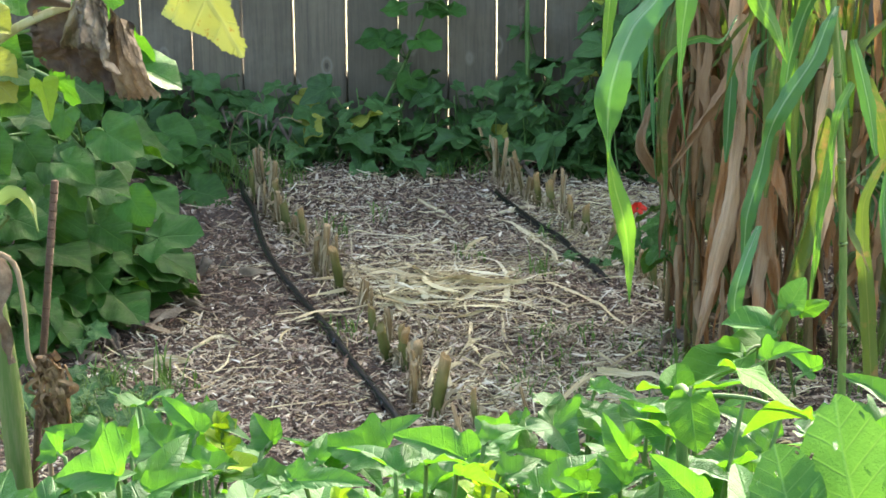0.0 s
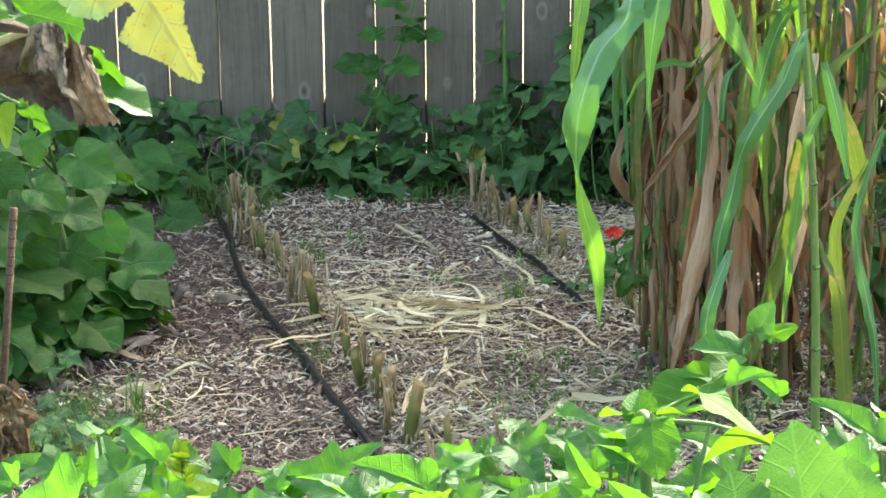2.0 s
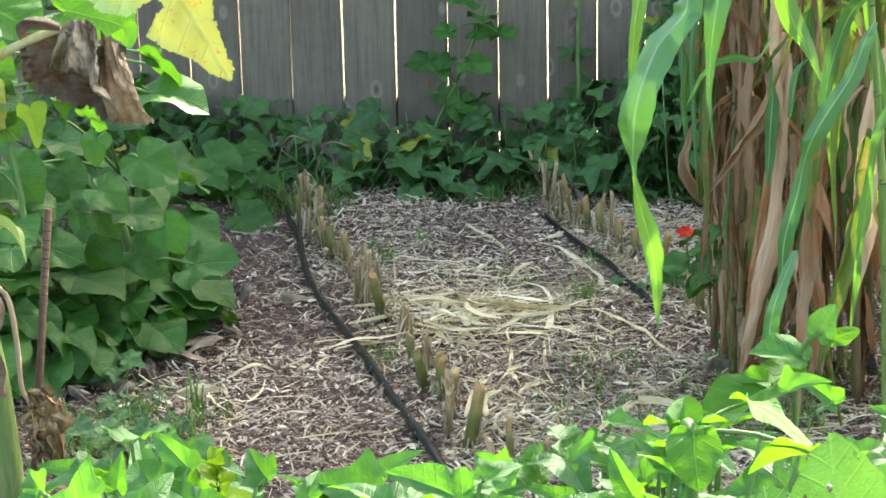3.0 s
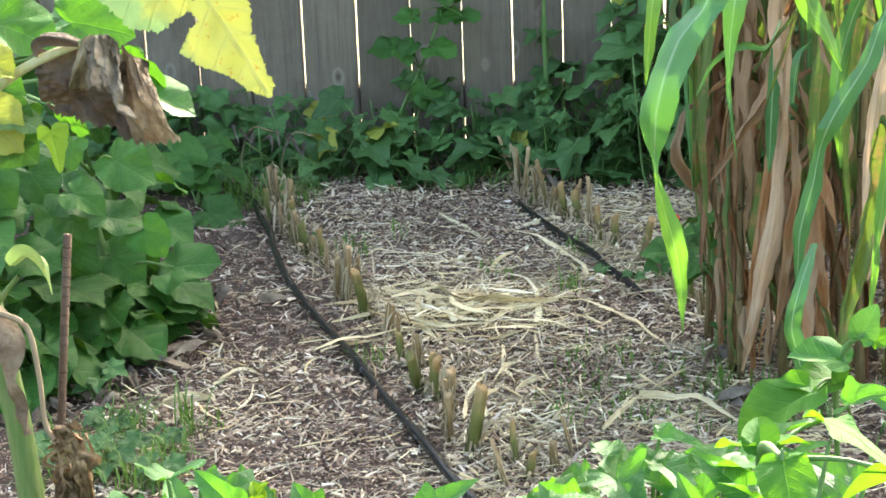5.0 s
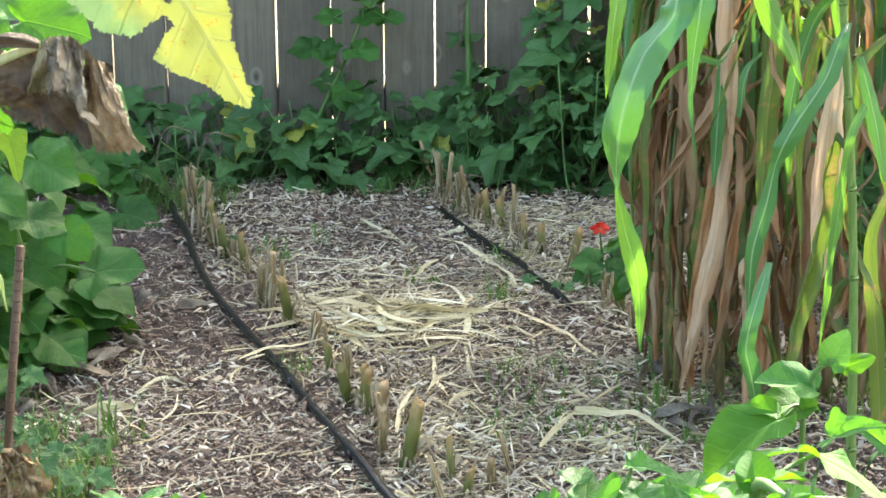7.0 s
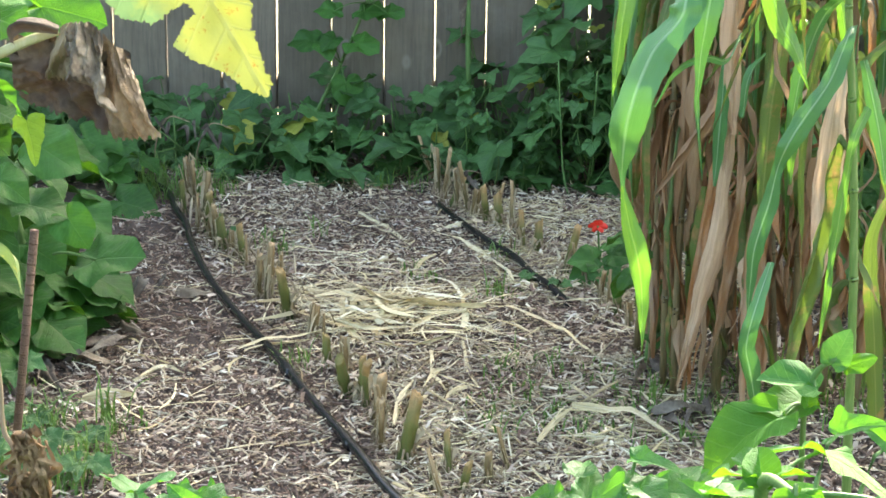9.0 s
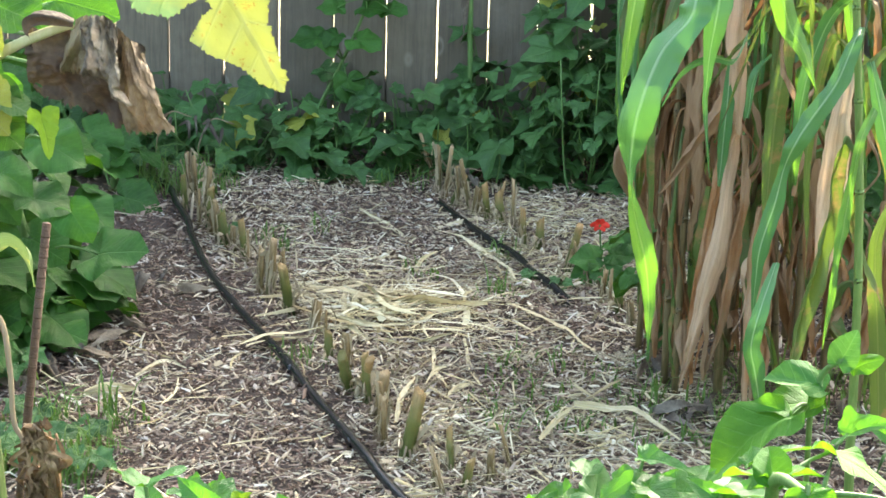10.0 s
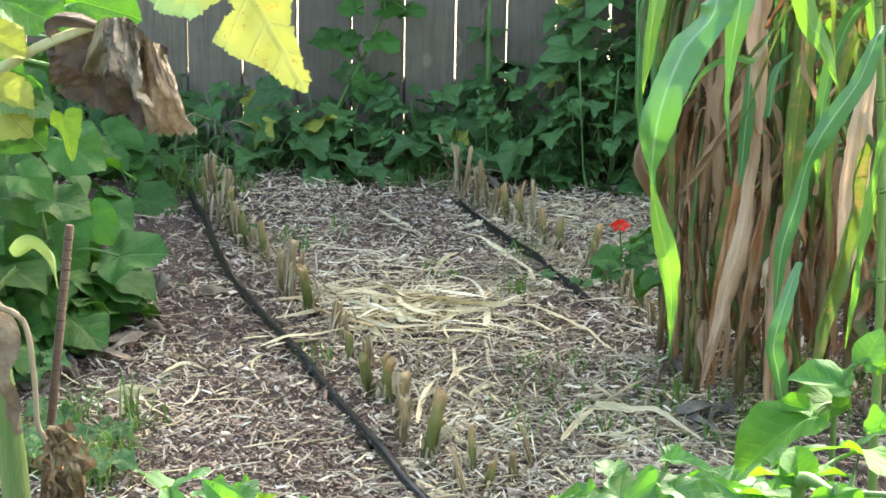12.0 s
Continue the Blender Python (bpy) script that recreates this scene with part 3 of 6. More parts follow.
def build_fence():
    rng = random.Random(5)
    fence = thing("wooden_fence", (0.5, 5.03, 0), "weathered grey vertical board fence with narrow gaps", "fence")
    for a, b in zip(GAPS, GAPS[1:]):
        acc = Acc()
        g1, g2 = rng.uniform(0.0017, 0.0025), rng.uniform(0.0017, 0.0025)
        top, thick, wob = 1.83 + rng.uniform(-0.01, 0.01), 0.017, rng.uniform(-0.003, 0.003)
        w = b - a - g1 - g2
        verts, c = [], 0.004
        zs = [-0.03, 0.5, 1.2, top - 0.03, top]
        for i, z in enumerate(zs):
            cut = 0.03 if i == len(zs) - 1 else 0.0
            sway = wob * math.sin(z * 2.5)
            for x, y in ((-w / 2 + cut, 0), (-w / 2 + cut + c, -c), (w / 2 - cut - c, -c), (w / 2 - cut, 0), (w / 2 - cut, thick), (-w / 2 + cut, thick)):
                verts.append((x + sway, y, z))
        faces = [(i * 6 + j, i * 6 + (j + 1) % 6, i * 6 + 6 + (j + 1) % 6, i * 6 + 6 + j) for i in range(len(zs) - 1) for j in range(6)]
        faces += [(5, 4, 3, 2, 1, 0), tuple(range(24, 30))]
        acc.add(verts, faces)
        mid = (a + g1 + b - g2) / 2
        ob = part("board", acc.mesh("board", M_FENCE, smooth=False), fence)
        ob.location = Vector((mid, fence_y(mid) + rng.uniform(-0.002, 0.002), 0)) - fence.location
        ob.rotation_euler = (0, 0, math.atan(0.044))
    for z in (0.13, 0.95, 1.62):
        acc = Acc()
        x0, x1 = GAPS[0], GAPS[-1]
        ya, yb = fence_y(x0) + 0.022, fence_y(x1) + 0.022
        verts = [(x, y + d, zz) for x, y in ((x0, ya), (x1, yb)) for d, zz in ((0, z), (0.038, z), (0.038, z + 0.089), (0, z + 0.089))]
        acc.add(verts, [(0, 1, 2, 3), (7, 6, 5, 4), (0, 4, 5, 1), (1, 5, 6, 2), (2, 6, 7, 3), (3, 7, 4, 0)])
        part("rail", acc.mesh("rail", M_FENCE, fence.location, smooth=False), fence)
    for x in (-3.1, -0.62, 1.86, 4.3):
        acc = Acc()
        tube(acc, [(x, fence_y(x) + 0.105, 0), (x, fence_y(x) + 0.105, 1.7)], [0.045, 0.045], 8, 2)
        part("post", acc.mesh("post", M_FENCE, fence.location), fence)


build_fence()


# ---- litter on the bed ----
def litter(name, count, seed, length, width, thick, material, label, spread, lift=0.006, tilt=0.25):
    """Loose flat pieces strewn on the ground as one object."""
    r = np.random.default_rng(seed)
    x, y = spread(r, count)
    ln = length[0] * 0.6 + (length[1] - length[0] * 0.6) * r.uniform(0, 1, count) ** 2.4
    wd, th = np.minimum(width[0] + (width[1] - width[0]) * r.uniform(0, 1, count) ** 1.6, 0.75 * ln), r.uniform(*thick, count)
    yaw, pit, rol = r.uniform(0, math.pi, count), r.normal(0, tilt, count), r.normal(0, tilt, count)
    z = np.array([lie(a, b) for a, b in zip(x, y)]) + r.uniform(0.0, 1.0, count) ** 2 * lift + 0.3 * ln * np.abs(np.sin(pit))
    corner = np.array([(-1, -1, -1), (1, -1, -1), (1, 1, -1), (-1, 1, -1), (-0.9, -0.7, 1), (0.9, -0.7, 1), (0.85, 0.7, 1), (-0.95, 0.7, 1)]) * 0.5
    p = corner[None] * np.stack([ln, wd, th], 1)[:, None]
    p[:, (1, 2, 5, 6), 1] *= r.uniform(0.15, 1.0, count)[:, None]           # splinters run out to a point
    p[:, (0, 3, 4, 7), 1] *= r.uniform(0.3, 1.0, count)[:, None]
    p[:, (0, 4), 0] += (ln * r.uniform(0.0, 0.3, count))[:, None]
    p[:, (2, 6), 0] -= (ln * r.uniform(0.0, 0.35, count))[:, None]
    bend = (p[..., 0] / ln[:, None]) ** 2 * (ln * r.normal(0, 0.13, count))[:, None]
    p[..., 1] += bend
    cr, sr, cp, sp, cy, sy = np.cos(rol), np.sin(rol), np.cos(pit), np.sin(pit), np.cos(yaw), np.sin(yaw)
    py, pz = p[..., 1] * cr[:, None] - p[..., 2] * sr[:, None], p[..., 1] * sr[:, None] + p[..., 2] * cr[:, None]
    px, pz = p[..., 0] * cp[:, None] + pz * sp[:, None], -p[..., 0] * sp[:, None] + pz * cp[:, None]
    qx, qy = px * cy[:, None] - py * sy[:, None], px * sy[:, None] + py * cy[:, None]
    verts = np.stack([qx + x[:, None], qy + y[:, None], pz + z[:, None] + 0.004], -1).reshape(-1, 3)
    quad = np.array([(3, 2, 1, 0), (4, 5, 6, 7), (0, 1, 5, 4), (1, 2, 6, 5), (2, 3, 7, 6), (3, 0, 4, 7)])
    faces = (quad[None] + 8 * np.arange(count)[:, None, None]).reshape(-1, 4)
    me = bpy.data.meshes.new(name)
    me.from_pydata(verts.tolist(), [], faces.tolist())
    me.materials.append(material)
    me.update()
    return tagged(new(name, me), label, name.replace("_", " "), kind="stuff")


def bed_spread(r, n):
    """Thicker where the bed is open, thin under the plants."""
    x, y = r.uniform(-0.4, 2.5, 3 * n), 2.15 + 2.8 * r.uniform(0, 1, 3 * n) ** 1.3
    x, y = x + 0.2 * r.normal(0, 1, 3 * n) * (r.uniform(0, 1, 3 * n) < 0.5), y - r.exponential(0.3, 3 * n) * (y < 2.45) * (r.uniform(0, 1, 3 * n) < 0.5)
    ok = (x > -0.05 + 0.35 * r.uniform(0, 1, 3 * n)) | (r.uniform(0, 1, 3 * n) < 0.25)
    return x[ok][:n], y[ok][:n]


litter("wood_chips", 46000, 11, (0.007, 0.034), (0.0025, 0.013), (0.0006, 0.0022), M_MULCH, "loose brown and grey shredded wood mulch", bed_spread, 0.014, 0.34)
litter("bark_fines", 60000, 12, (0.004, 0.020), (0.0025, 0.010), (0.0008, 0.003), M_FINES, "fine crumbled bark between the wood chips", bed_spread, 0.004, 0.4)
litter("mulch_fibres", 2800, 13, (0.02, 0.11), (0.0012, 0.0035), (0.0008, 0.002), M_FIBRE, "thin pale shredded wood fibres on the mulch", bed_spread, 0.012, 0.12)


def pale_spread(r, n):
    """East of the soaker hose."""
    x, y = r.uniform(0.1, 1.9, 3 * n), 2.3 + 2.4 * r.uniform(0, 1, 3 * n) ** 1.2
    ok = x > 0.33 + (4.1 - y) * 0.50 + 0.12 * r.normal(0, 1, 3 * n)
    ok &= (x < 1.42) | (r.uniform(0, 1, 3 * n) < 0.25)
    ok |= (x > 0.35) & (x < 1.45) & (y < 3.2) & (r.uniform(0, 1, 3 * n) < 0.55)
    return x[ok][:n], y[ok][:n]


litter("pale_chips", 14000, 15, (0.007, 0.033), (0.003, 0.012), (0.0006, 0.002), M_PALECHIP, "bleached pale wood chips strewn over the mulch", pale_spread, 0.016, 0.3)


# ---- straw ----
def rubble_spread(r, n):
    return r.uniform(0.95, 1.55, n), r.uniform(2.35, 3.3, n)


litter("shredded_straw", 2000, 14, (0.02, 0.10), (0.001, 0.004), (0.0008, 0.002), M_FIBRE, "thin pale shredded straw over the mulch near the corn", rubble_spread, 0.014, 0.14)


def front_spread(r, n):
    return r.uniform(1.0, 1.65, n), r.uniform(2.4, 3.05, n)


litter("straw_bits", 420, 16, (0.03, 0.12), (0.003, 0.010), (0.0008, 0.002), M_STRAW, "flat pale straw bits before the corn", front_spread, 0.02, 0.16)


def far_spread(r, n):
    return r.uniform(0.98, 1.6, n), r.uniform(3.6, 4.55, n)


litter("far_straw", 1500, 18, (0.02, 0.12), (0.0015, 0.007), (0.0008, 0.002), M_STRAW, "pale straw strewn over the far corner of the bed", far_spread, 0.016, 0.14)


def straw_heap():
    rng = random.Random(17)
    acc = Acc()
    for i in range(380):
        u, v = rng.gauss(0, 1), rng.gauss(0, 1)
        cx, cy = 0.86 + 0.10 * u, 3.50 + 0.105 * v - 0.1 * u * 0.3
        if i % 3 == 0:
            cx, cy = rng.uniform(0.62, 1.15), rng.uniform(3.2, 3.95)
        a = rng.gauss(0.1, 0.95)
        ln = rng.uniform(0.05, 0.22)
        w = rng.uniform(0.0012, 0.0045) if rng.random() < 0.85 else rng.uniform(0.006, 0.014)
        d = Vector((math.cos(a), math.sin(a), 0))
        o = Vector((-d.y, d.x, 0)) * rng.gauss(0, 0.10) * ln
        z = 0.012 + rng.random() * 0.035 * math.exp(-(((cx - 0.88) / 0.2) ** 2 + ((cy - 3.5) / 0.18) ** 2))
        p = [Vector((cx, cy, z)) + d * ln * s + o * (1 - 4 * s * s) + Vector((0, 0, rng.uniform(-0.004, 0.007))) for s in (-0.5, -0.15, 0.2, 0.5)]
        ribbon(acc, p, [w * 0.6, w, w, w * 0.3], (-d.y, d.x, rng.uniform(-0.5, 0.5)), 9, 0.4, 0.1, 2, i)
    tagged(new("straw_heap", acc.mesh("straw_heap", M_STRAW)), "heap of pale yellow straw and shredded corn leaves", "straw", kind="stuff")
    acc = Acc()
    for i in range(420):
        cx, cy = rng.uniform(0.3, 1.75), rng.uniform(2.4, 4.75)
        a, ln, w = rng.uniform(0, 3.14), rng.uniform(0.03, 0.16), rng.uniform(0.0012, 0.005)
        d = Vector((math.cos(a), math.sin(a), 0))
        o = Vector((-d.y, d.x, 0)) * rng.gauss(0, 0.08) * ln
        p = [Vector((cx, cy, 0.012 + lie(cx, cy))) + d * ln * s + o * (1 - 4 * s * s) + Vector((0, 0, rng.uniform(0, 0.012))) for s in (-0.5, 0, 0.5)]
        ribbon(acc, p, [w * 0.6, w, w * 0.4], (-d.y, d.x, rng.uniform(-0.5, 0.5)), 7, 0.4, 0.1, 2, i)
    tagged(new("loose_straw", acc.mesh("loose_straw", M_STRAW)), "scattered pale straw on the mulch", "straw", kind="stuff")


straw_heap()

FALLEN = [
    ([(0.874, 4.142), (0.956, 4.073), (1.025, 3.959), (1.074, 3.847), (1.102, 3.724)], 0.016, 0.02),
    ([(0.663, 4.311), (0.758, 4.193), (0.857, 4.020)], 0.011, 0.012),
    ([(0.787, 3.570), (0.861, 3.505), (0.946, 3.485), (1.067, 3.465)], 0.03, 0.035),
    ([(0.810, 3.491), (0.866, 3.397), (0.918, 3.338)], 0.024, 0.03),
    ([(1.106, 3.544), (1.174, 3.469), (1.233, 3.381), (1.294, 3.283)], 0.022, 0.02),
    ([(0.750, 3.624), (0.772, 3.459), (0.811, 3.329), (0.848, 3.265)], 0.013, 0.025),
    ([(0.624, 3.161), (0.663, 3.213), (0.708, 3.262), (0.764, 3.292)], 0.016, 0.03),
    ([(0.637, 3.159), (0.684, 3.218), (0.739, 3.251)], 0.01, 0.025),
    ([(1.040, 3.299), (1.063, 3.169), (1.100, 3.045)], 0.01, 0.015),
    ([(0.987, 3.222), (1.009, 3.100), (1.046, 3.001)], 0.011, 0.02),
    ([(1.026, 3.120), (1.009, 3.100), (1.001, 3.005)], 0.009, 0.02),
    ([(0.974, 2.826), (0.968, 2.949), (0.977, 3.051)], 0.012, 0.02),
    ([(1.016, 2.820), (0.997, 2.904), (1.015, 2.974)], 0.013, 0.025),
    ([(1.043, 2.978), (1.063, 3.031), (1.086, 3.074)], 0.012, 0.015),
    ([(1.228, 2.737), (1.249, 2.851), (1.274, 2.937)], 0.014, 0.03),
    ([(1.274, 2.937), (1.334, 2.954), (1.387, 2.906), (1.458, 2.796)], 0.018, 0.03),
    ([(0.622, 4.254), (0.690, 4.223), (0.754, 4.215)], 0.01, 0.012),
    ([(0.876, 4.184), (0.927, 4.218), (0.969, 4.272)], 0.012, 0.015),
    ([(0.882, 3.444), (0.955, 3.415), (1.030, 3.462)], 0.01, 0.03),
    ([(0.780, 3.364), (0.857, 3.311), (0.941, 3.350)], 0.01, 0.03),
    ([(0.706, 3.511), (0.746, 3.554), (0.796, 3.616)], 0.009, 0.03),
    ([(1.304, 2.824), (1.347, 2.826), (1.380, 2.844)], 0.02, 0.015),
    ([(0.864, 3.270), (0.931, 3.261), (1.013, 3.314)], 0.009, 0.02),
    ([(0.405, 2.886), (0.443, 2.899), (0.494, 2.903)], 0.022, 0.015),
    ([(0.465, 3.002), (0.499, 3.075), (0.547, 3.057)], 0.008, 0.012),
]


def build_fallen():
    for i, (line, w, z) in enumerate(FALLEN):
        rng = random.Random(i)
        acc = Acc()
        p = [(x, y, lie(x, y) + z + 0.005 * math.sin(2.2 * j + i)) for j, (x, y) in enumerate(line)]
        d = Vector(p[-1]) - Vector(p[0])
        ws = [w * 0.55] + [w * rng.uniform(0.8, 1.15) for _ in p[1:-1]] + [w * 0.25]
        ribbon(acc, p, ws, (-d.y, d.x, rng.uniform(-0.2, 0.2)), 26, 0.2, 0.06, 6, i, rng.uniform(-0.35, 0.35), 0.005)
        ob = new("fallen_corn_leaf", acc.mesh("fallen_corn_leaf", M_STRAW_BLADE, p[0]))
        ob.location = p[0]
        tagged(ob, "dry straw-coloured corn leaf lying on the mulch", "dry leaf", "fallen corn leaves")


build_fallen()


def dead_leaves():
    """Brown dead leaves and strips under the plants along the edge of the bed."""
    lines = [([(0.137, 2.897), (0.188, 2.927), (0.262, 2.917), (0.330, 2.914)], 0.026), ([(0.233, 3.156), (0.315, 2.997), (0.373, 2.883)], 0.015), ([(0.308, 3.07), (0.332, 3.171), (0.372, 3.229)], 0.03),
             ([(0.353, 2.919), (0.30, 3.0), (0.267, 3.066)], 0.02), ([(0.344, 3.081), (0.377, 3.157), (0.41, 3.235)], 0.028)]
    rng = random.Random(29)
    for k in range(20):
        x, y, a, ln = rng.uniform(0.16, 0.42), rng.uniform(2.85, 3.6), rng.uniform(0, 6.28), rng.uniform(0.04, 0.12)
        lines.append(([(x, y), (x + math.cos(a) * ln * 0.5, y + math.sin(a) * ln * 0.5), (x + math.cos(a + 0.5) * ln, y + math.sin(a + 0.5) * ln)], rng.uniform(0.012, 0.035)))
    for k in range(34):
        x, y, a, ln = rng.uniform(1.38, 1.9), rng.uniform(2.86, 3.35), rng.uniform(0, 6.28), rng.uniform(0.05, 0.16)
        lines.append(([(x, y), (x + math.cos(a) * ln * 0.5, y + math.sin(a) * ln * 0.5), (x + math.cos(a + 0.4) * ln, y + math.sin(a + 0.4) * ln)], rng.uniform(0.010, 0.03)))
    for i, (pts, w) in enumerate(lines):
        acc = Acc()
        p = [(x, y, lie(x, y) + 0.014 + (0.03 * rng.random() if 0 < j < len(pts) - 1 else 0.0)) for j, (x, y) in enumerate(pts)]
        d = Vector(p[-1]) - Vector(p[0])
        ribbon(acc, p, [w * 0.4] + [w] * (len(p) - 2) + [w * 0.25], (-d.y, d.x, rng.uniform(-0.6, 0.6) * d.length), 26, 0.9, 0.2, 8, i, rng.uniform(-1.2, 1.2), 0.008, 0.15)
        ob = new("dead_leaf", acc.mesh("dead_leaf", M_DRY if i % 3 else M_DRY_TAN, p[0]))
        ob.location = p[0]
        tagged(ob, "curled brown dead leaf lying under the plants", "dead leaf", "dead leaves on the mulch")


dead_leaves()


def shavings():
    """Thin curled wood shavings and root fibres on top of the mulch."""
    rng = random.Random(37)
    acc = Acc()
    for k in range(520):
        x, y = rng.uniform(0.15, 1.6), 2.3 + 2.1 * rng.random() ** 1.4
        if x < 0.3 and y < 3.2:
            continue
        a, turn, ln, w = rng.uniform(0, 6.28), rng.gauss(0, 1.0), rng.uniform(0.02, 0.10), rng.uniform(0.0008, 0.0035)
        p, q = [], Vector((x, y, lie(x, y) + 0.012))
        for j in range(5):
            p.append(tuple(q + Vector((0, 0, 0.010 * math.sin(j * 0.8) * rng.random()))))
            q = q + Vector((math.cos(a), math.sin(a), 0)) * ln / 4
            a += turn / 4
        ribbon(acc, p, [w * 0.5, w, w, w, w * 0.3], (-math.sin(a), math.cos(a), rng.uniform(-0.6, 0.6)), 8, 0.3, 0.1, 2, k, rng.uniform(-1, 1))
    tagged(new("wood_shavings", acc.mesh("wood_shavings", M_PALECHIP)), "pale curled wood shavings on the mulch", "wood shavings", kind="stuff")


shavings()


# ---- irrigation hoses ----
def hose(name, line, radius, label, sunk=0.0):
    acc = Acc()
    pts = [(x, y, lie(x, y) + radius + 0.013 + 0.003 * math.sin(3 * i) - sunk * (2 * i / (len(line) - 1) - 1) ** 2) for i, (x, y) in enumerate(line)]
    tube(acc, pts, [radius] * len(pts), 10, 60)
    ob = thing(name, (line[0][0], line[0][1], 0), label, "hose", "irrigation hoses")
    part("tube", acc.mesh("tube", M_HOSE, ob.location), ob)
    return ob


h1 = hose("soaker_hose", [(0.02, 4.6), (0.16, 4.38), (0.22, 4.23), (0.28, 4.10), (0.326, 3.968), (0.446, 3.652), (0.582, 3.384), (0.714, 3.117), (0.818, 2.907), (0.943, 2.658), (1.022, 2.502), (1.2, 2.2), (1.34, 1.9)], 0.0086, "black rubber soaker hose along a row of cut corn stubs")
hose("soaker_hose", [(0.84, 4.48), (0.89, 4.33), (1.01, 4.08), (1.085, 3.94), (1.13, 3.825), (1.18, 3.713), (1.23, 3.60)], 0.0095, "black rubber soaker hose half buried beside the far corn stubs", 0.013)
for ob, (x, y), r in ((h1, (0.741, 3.06), 0.0108), (h1, (0.912, 2.72), 0.0105)):
    acc = Acc()
    tube(acc, [(x - 0.012, y + 0.024, 0.022), (x, y, 0.022), (x + 0.012, y - 0.024, 0.022)], [r, r * 1.05, r], 10, 4)
    part("coupling", acc.mesh("coupling", M_HOSE, ob.location), ob)


# ---- corn stubs ----
def stub_model(seed, h, r, dry):
    """A cut corn stalk with a joint, a frayed sheath and root stubs, standing on its origin."""
    rng = random.Random(seed)
    ob = thing("corn_stub", (0, 0, 0), "", "corn stub")
    acc = Acc()
    lean = rng.uniform(-0.1, 0.1)
    node = h * rng.uniform(0.45, 0.7)
    zs = [-0.02, 0.0, node - 0.006, node, node + 0.006, h - 0.004, h]
    rs = [r * 1.25, r * 1.12, r * 0.97, r * 1.13, r * 0.95, r * 0.9, r * 0.86]
    seg, verts, uvs = 12, [], []
    for z, rr in zip(zs, rs):
        for j in range(seg):
            a = 2 * math.pi * j / seg
            cut = 0.5 * r * math.cos(a + seed) + rng.uniform(-0.5, 0.4) * r if z > h - 0.006 else 0
            verts.append((rr * math.cos(a) + lean * z, rr * math.sin(a) * 0.9, z + cut))
            uvs.append((j / seg, z))
    faces = [(i * seg + j, i * seg + (j + 1) % seg, (i + 1) * seg + (j + 1) % seg, (i + 1) * seg + j) for i in range(len(zs) - 1) for j in range(seg)]
    n = len(verts)
    verts.append((lean * h, 0, h - 0.35 * r))
    uvs.append((0.5, h))
    faces += [((len(zs) - 1) * seg + j, (len(zs) - 1) * seg + (j + 1) % seg, n) for j in range(seg)]
    acc.add(verts, faces, uvs)
    part("stalk", acc.mesh("stalk", M_STUB_DRY if dry else M_STUB), ob)
    for k in range(rng.randint(6, 8) if dry else rng.randint(5, 6)):
        acc = Acc()
        a, z0 = rng.uniform(0, 6.28), rng.uniform(0.0, 0.3) * h
        top = min(h * (rng.uniform(0.4, 1.15) if dry else rng.uniform(0.3, 0.75)), z0 + 0.12)
        out = rng.uniform(1.15, 2.6) if dry else rng.uniform(1.8, 3.4)
        c, s = math.cos(a), math.sin(a)
        p = [(c * r * 1.06, s * r * 1.0, z0), (c * r * 1.1 + lean * (z0 + top) / 2, s * r * 1.1, (z0 + top) / 2), (c * r * out + lean * top, s * r * out, top)]
        if rng.random() < 0.5:
            p.append((c * r * (out + 1.2), s * r * (out + 1.2), top - rng.uniform(0.0, 0.03)))
        w = r * rng.uniform(0.2, 0.85)
        ribbon(acc, p, [w] * (len(p) - 1) + [w * 0.2], (-s, c, 0), 10, 0.5, 0.2, 4, k + seed, rng.uniform(-0.5, 0.5), 0.006)
        part("husk", acc.mesh("husk", M_HUSK), ob, "frayed dry leaf sheath")
    for k in range(9):
        acc = Acc()
        a = rng.uniform(0, 6.28)
        c, s, q = math.cos(a), math.sin(a), rng.uniform(1.6, 3.4)
        tube(acc, [(c * r, s * r, rng.uniform(0.016, 0.036)), (c * r * q * 0.7, s * r * q * 0.7, 0.012), (c * r * q, s * r * q, -0.004)], [0.0022, 0.0017, 0.001], 5, 4, False)
        part("root", acc.mesh("root", M_DRYSTEM), ob, "short brace root at the soil")
    return ob


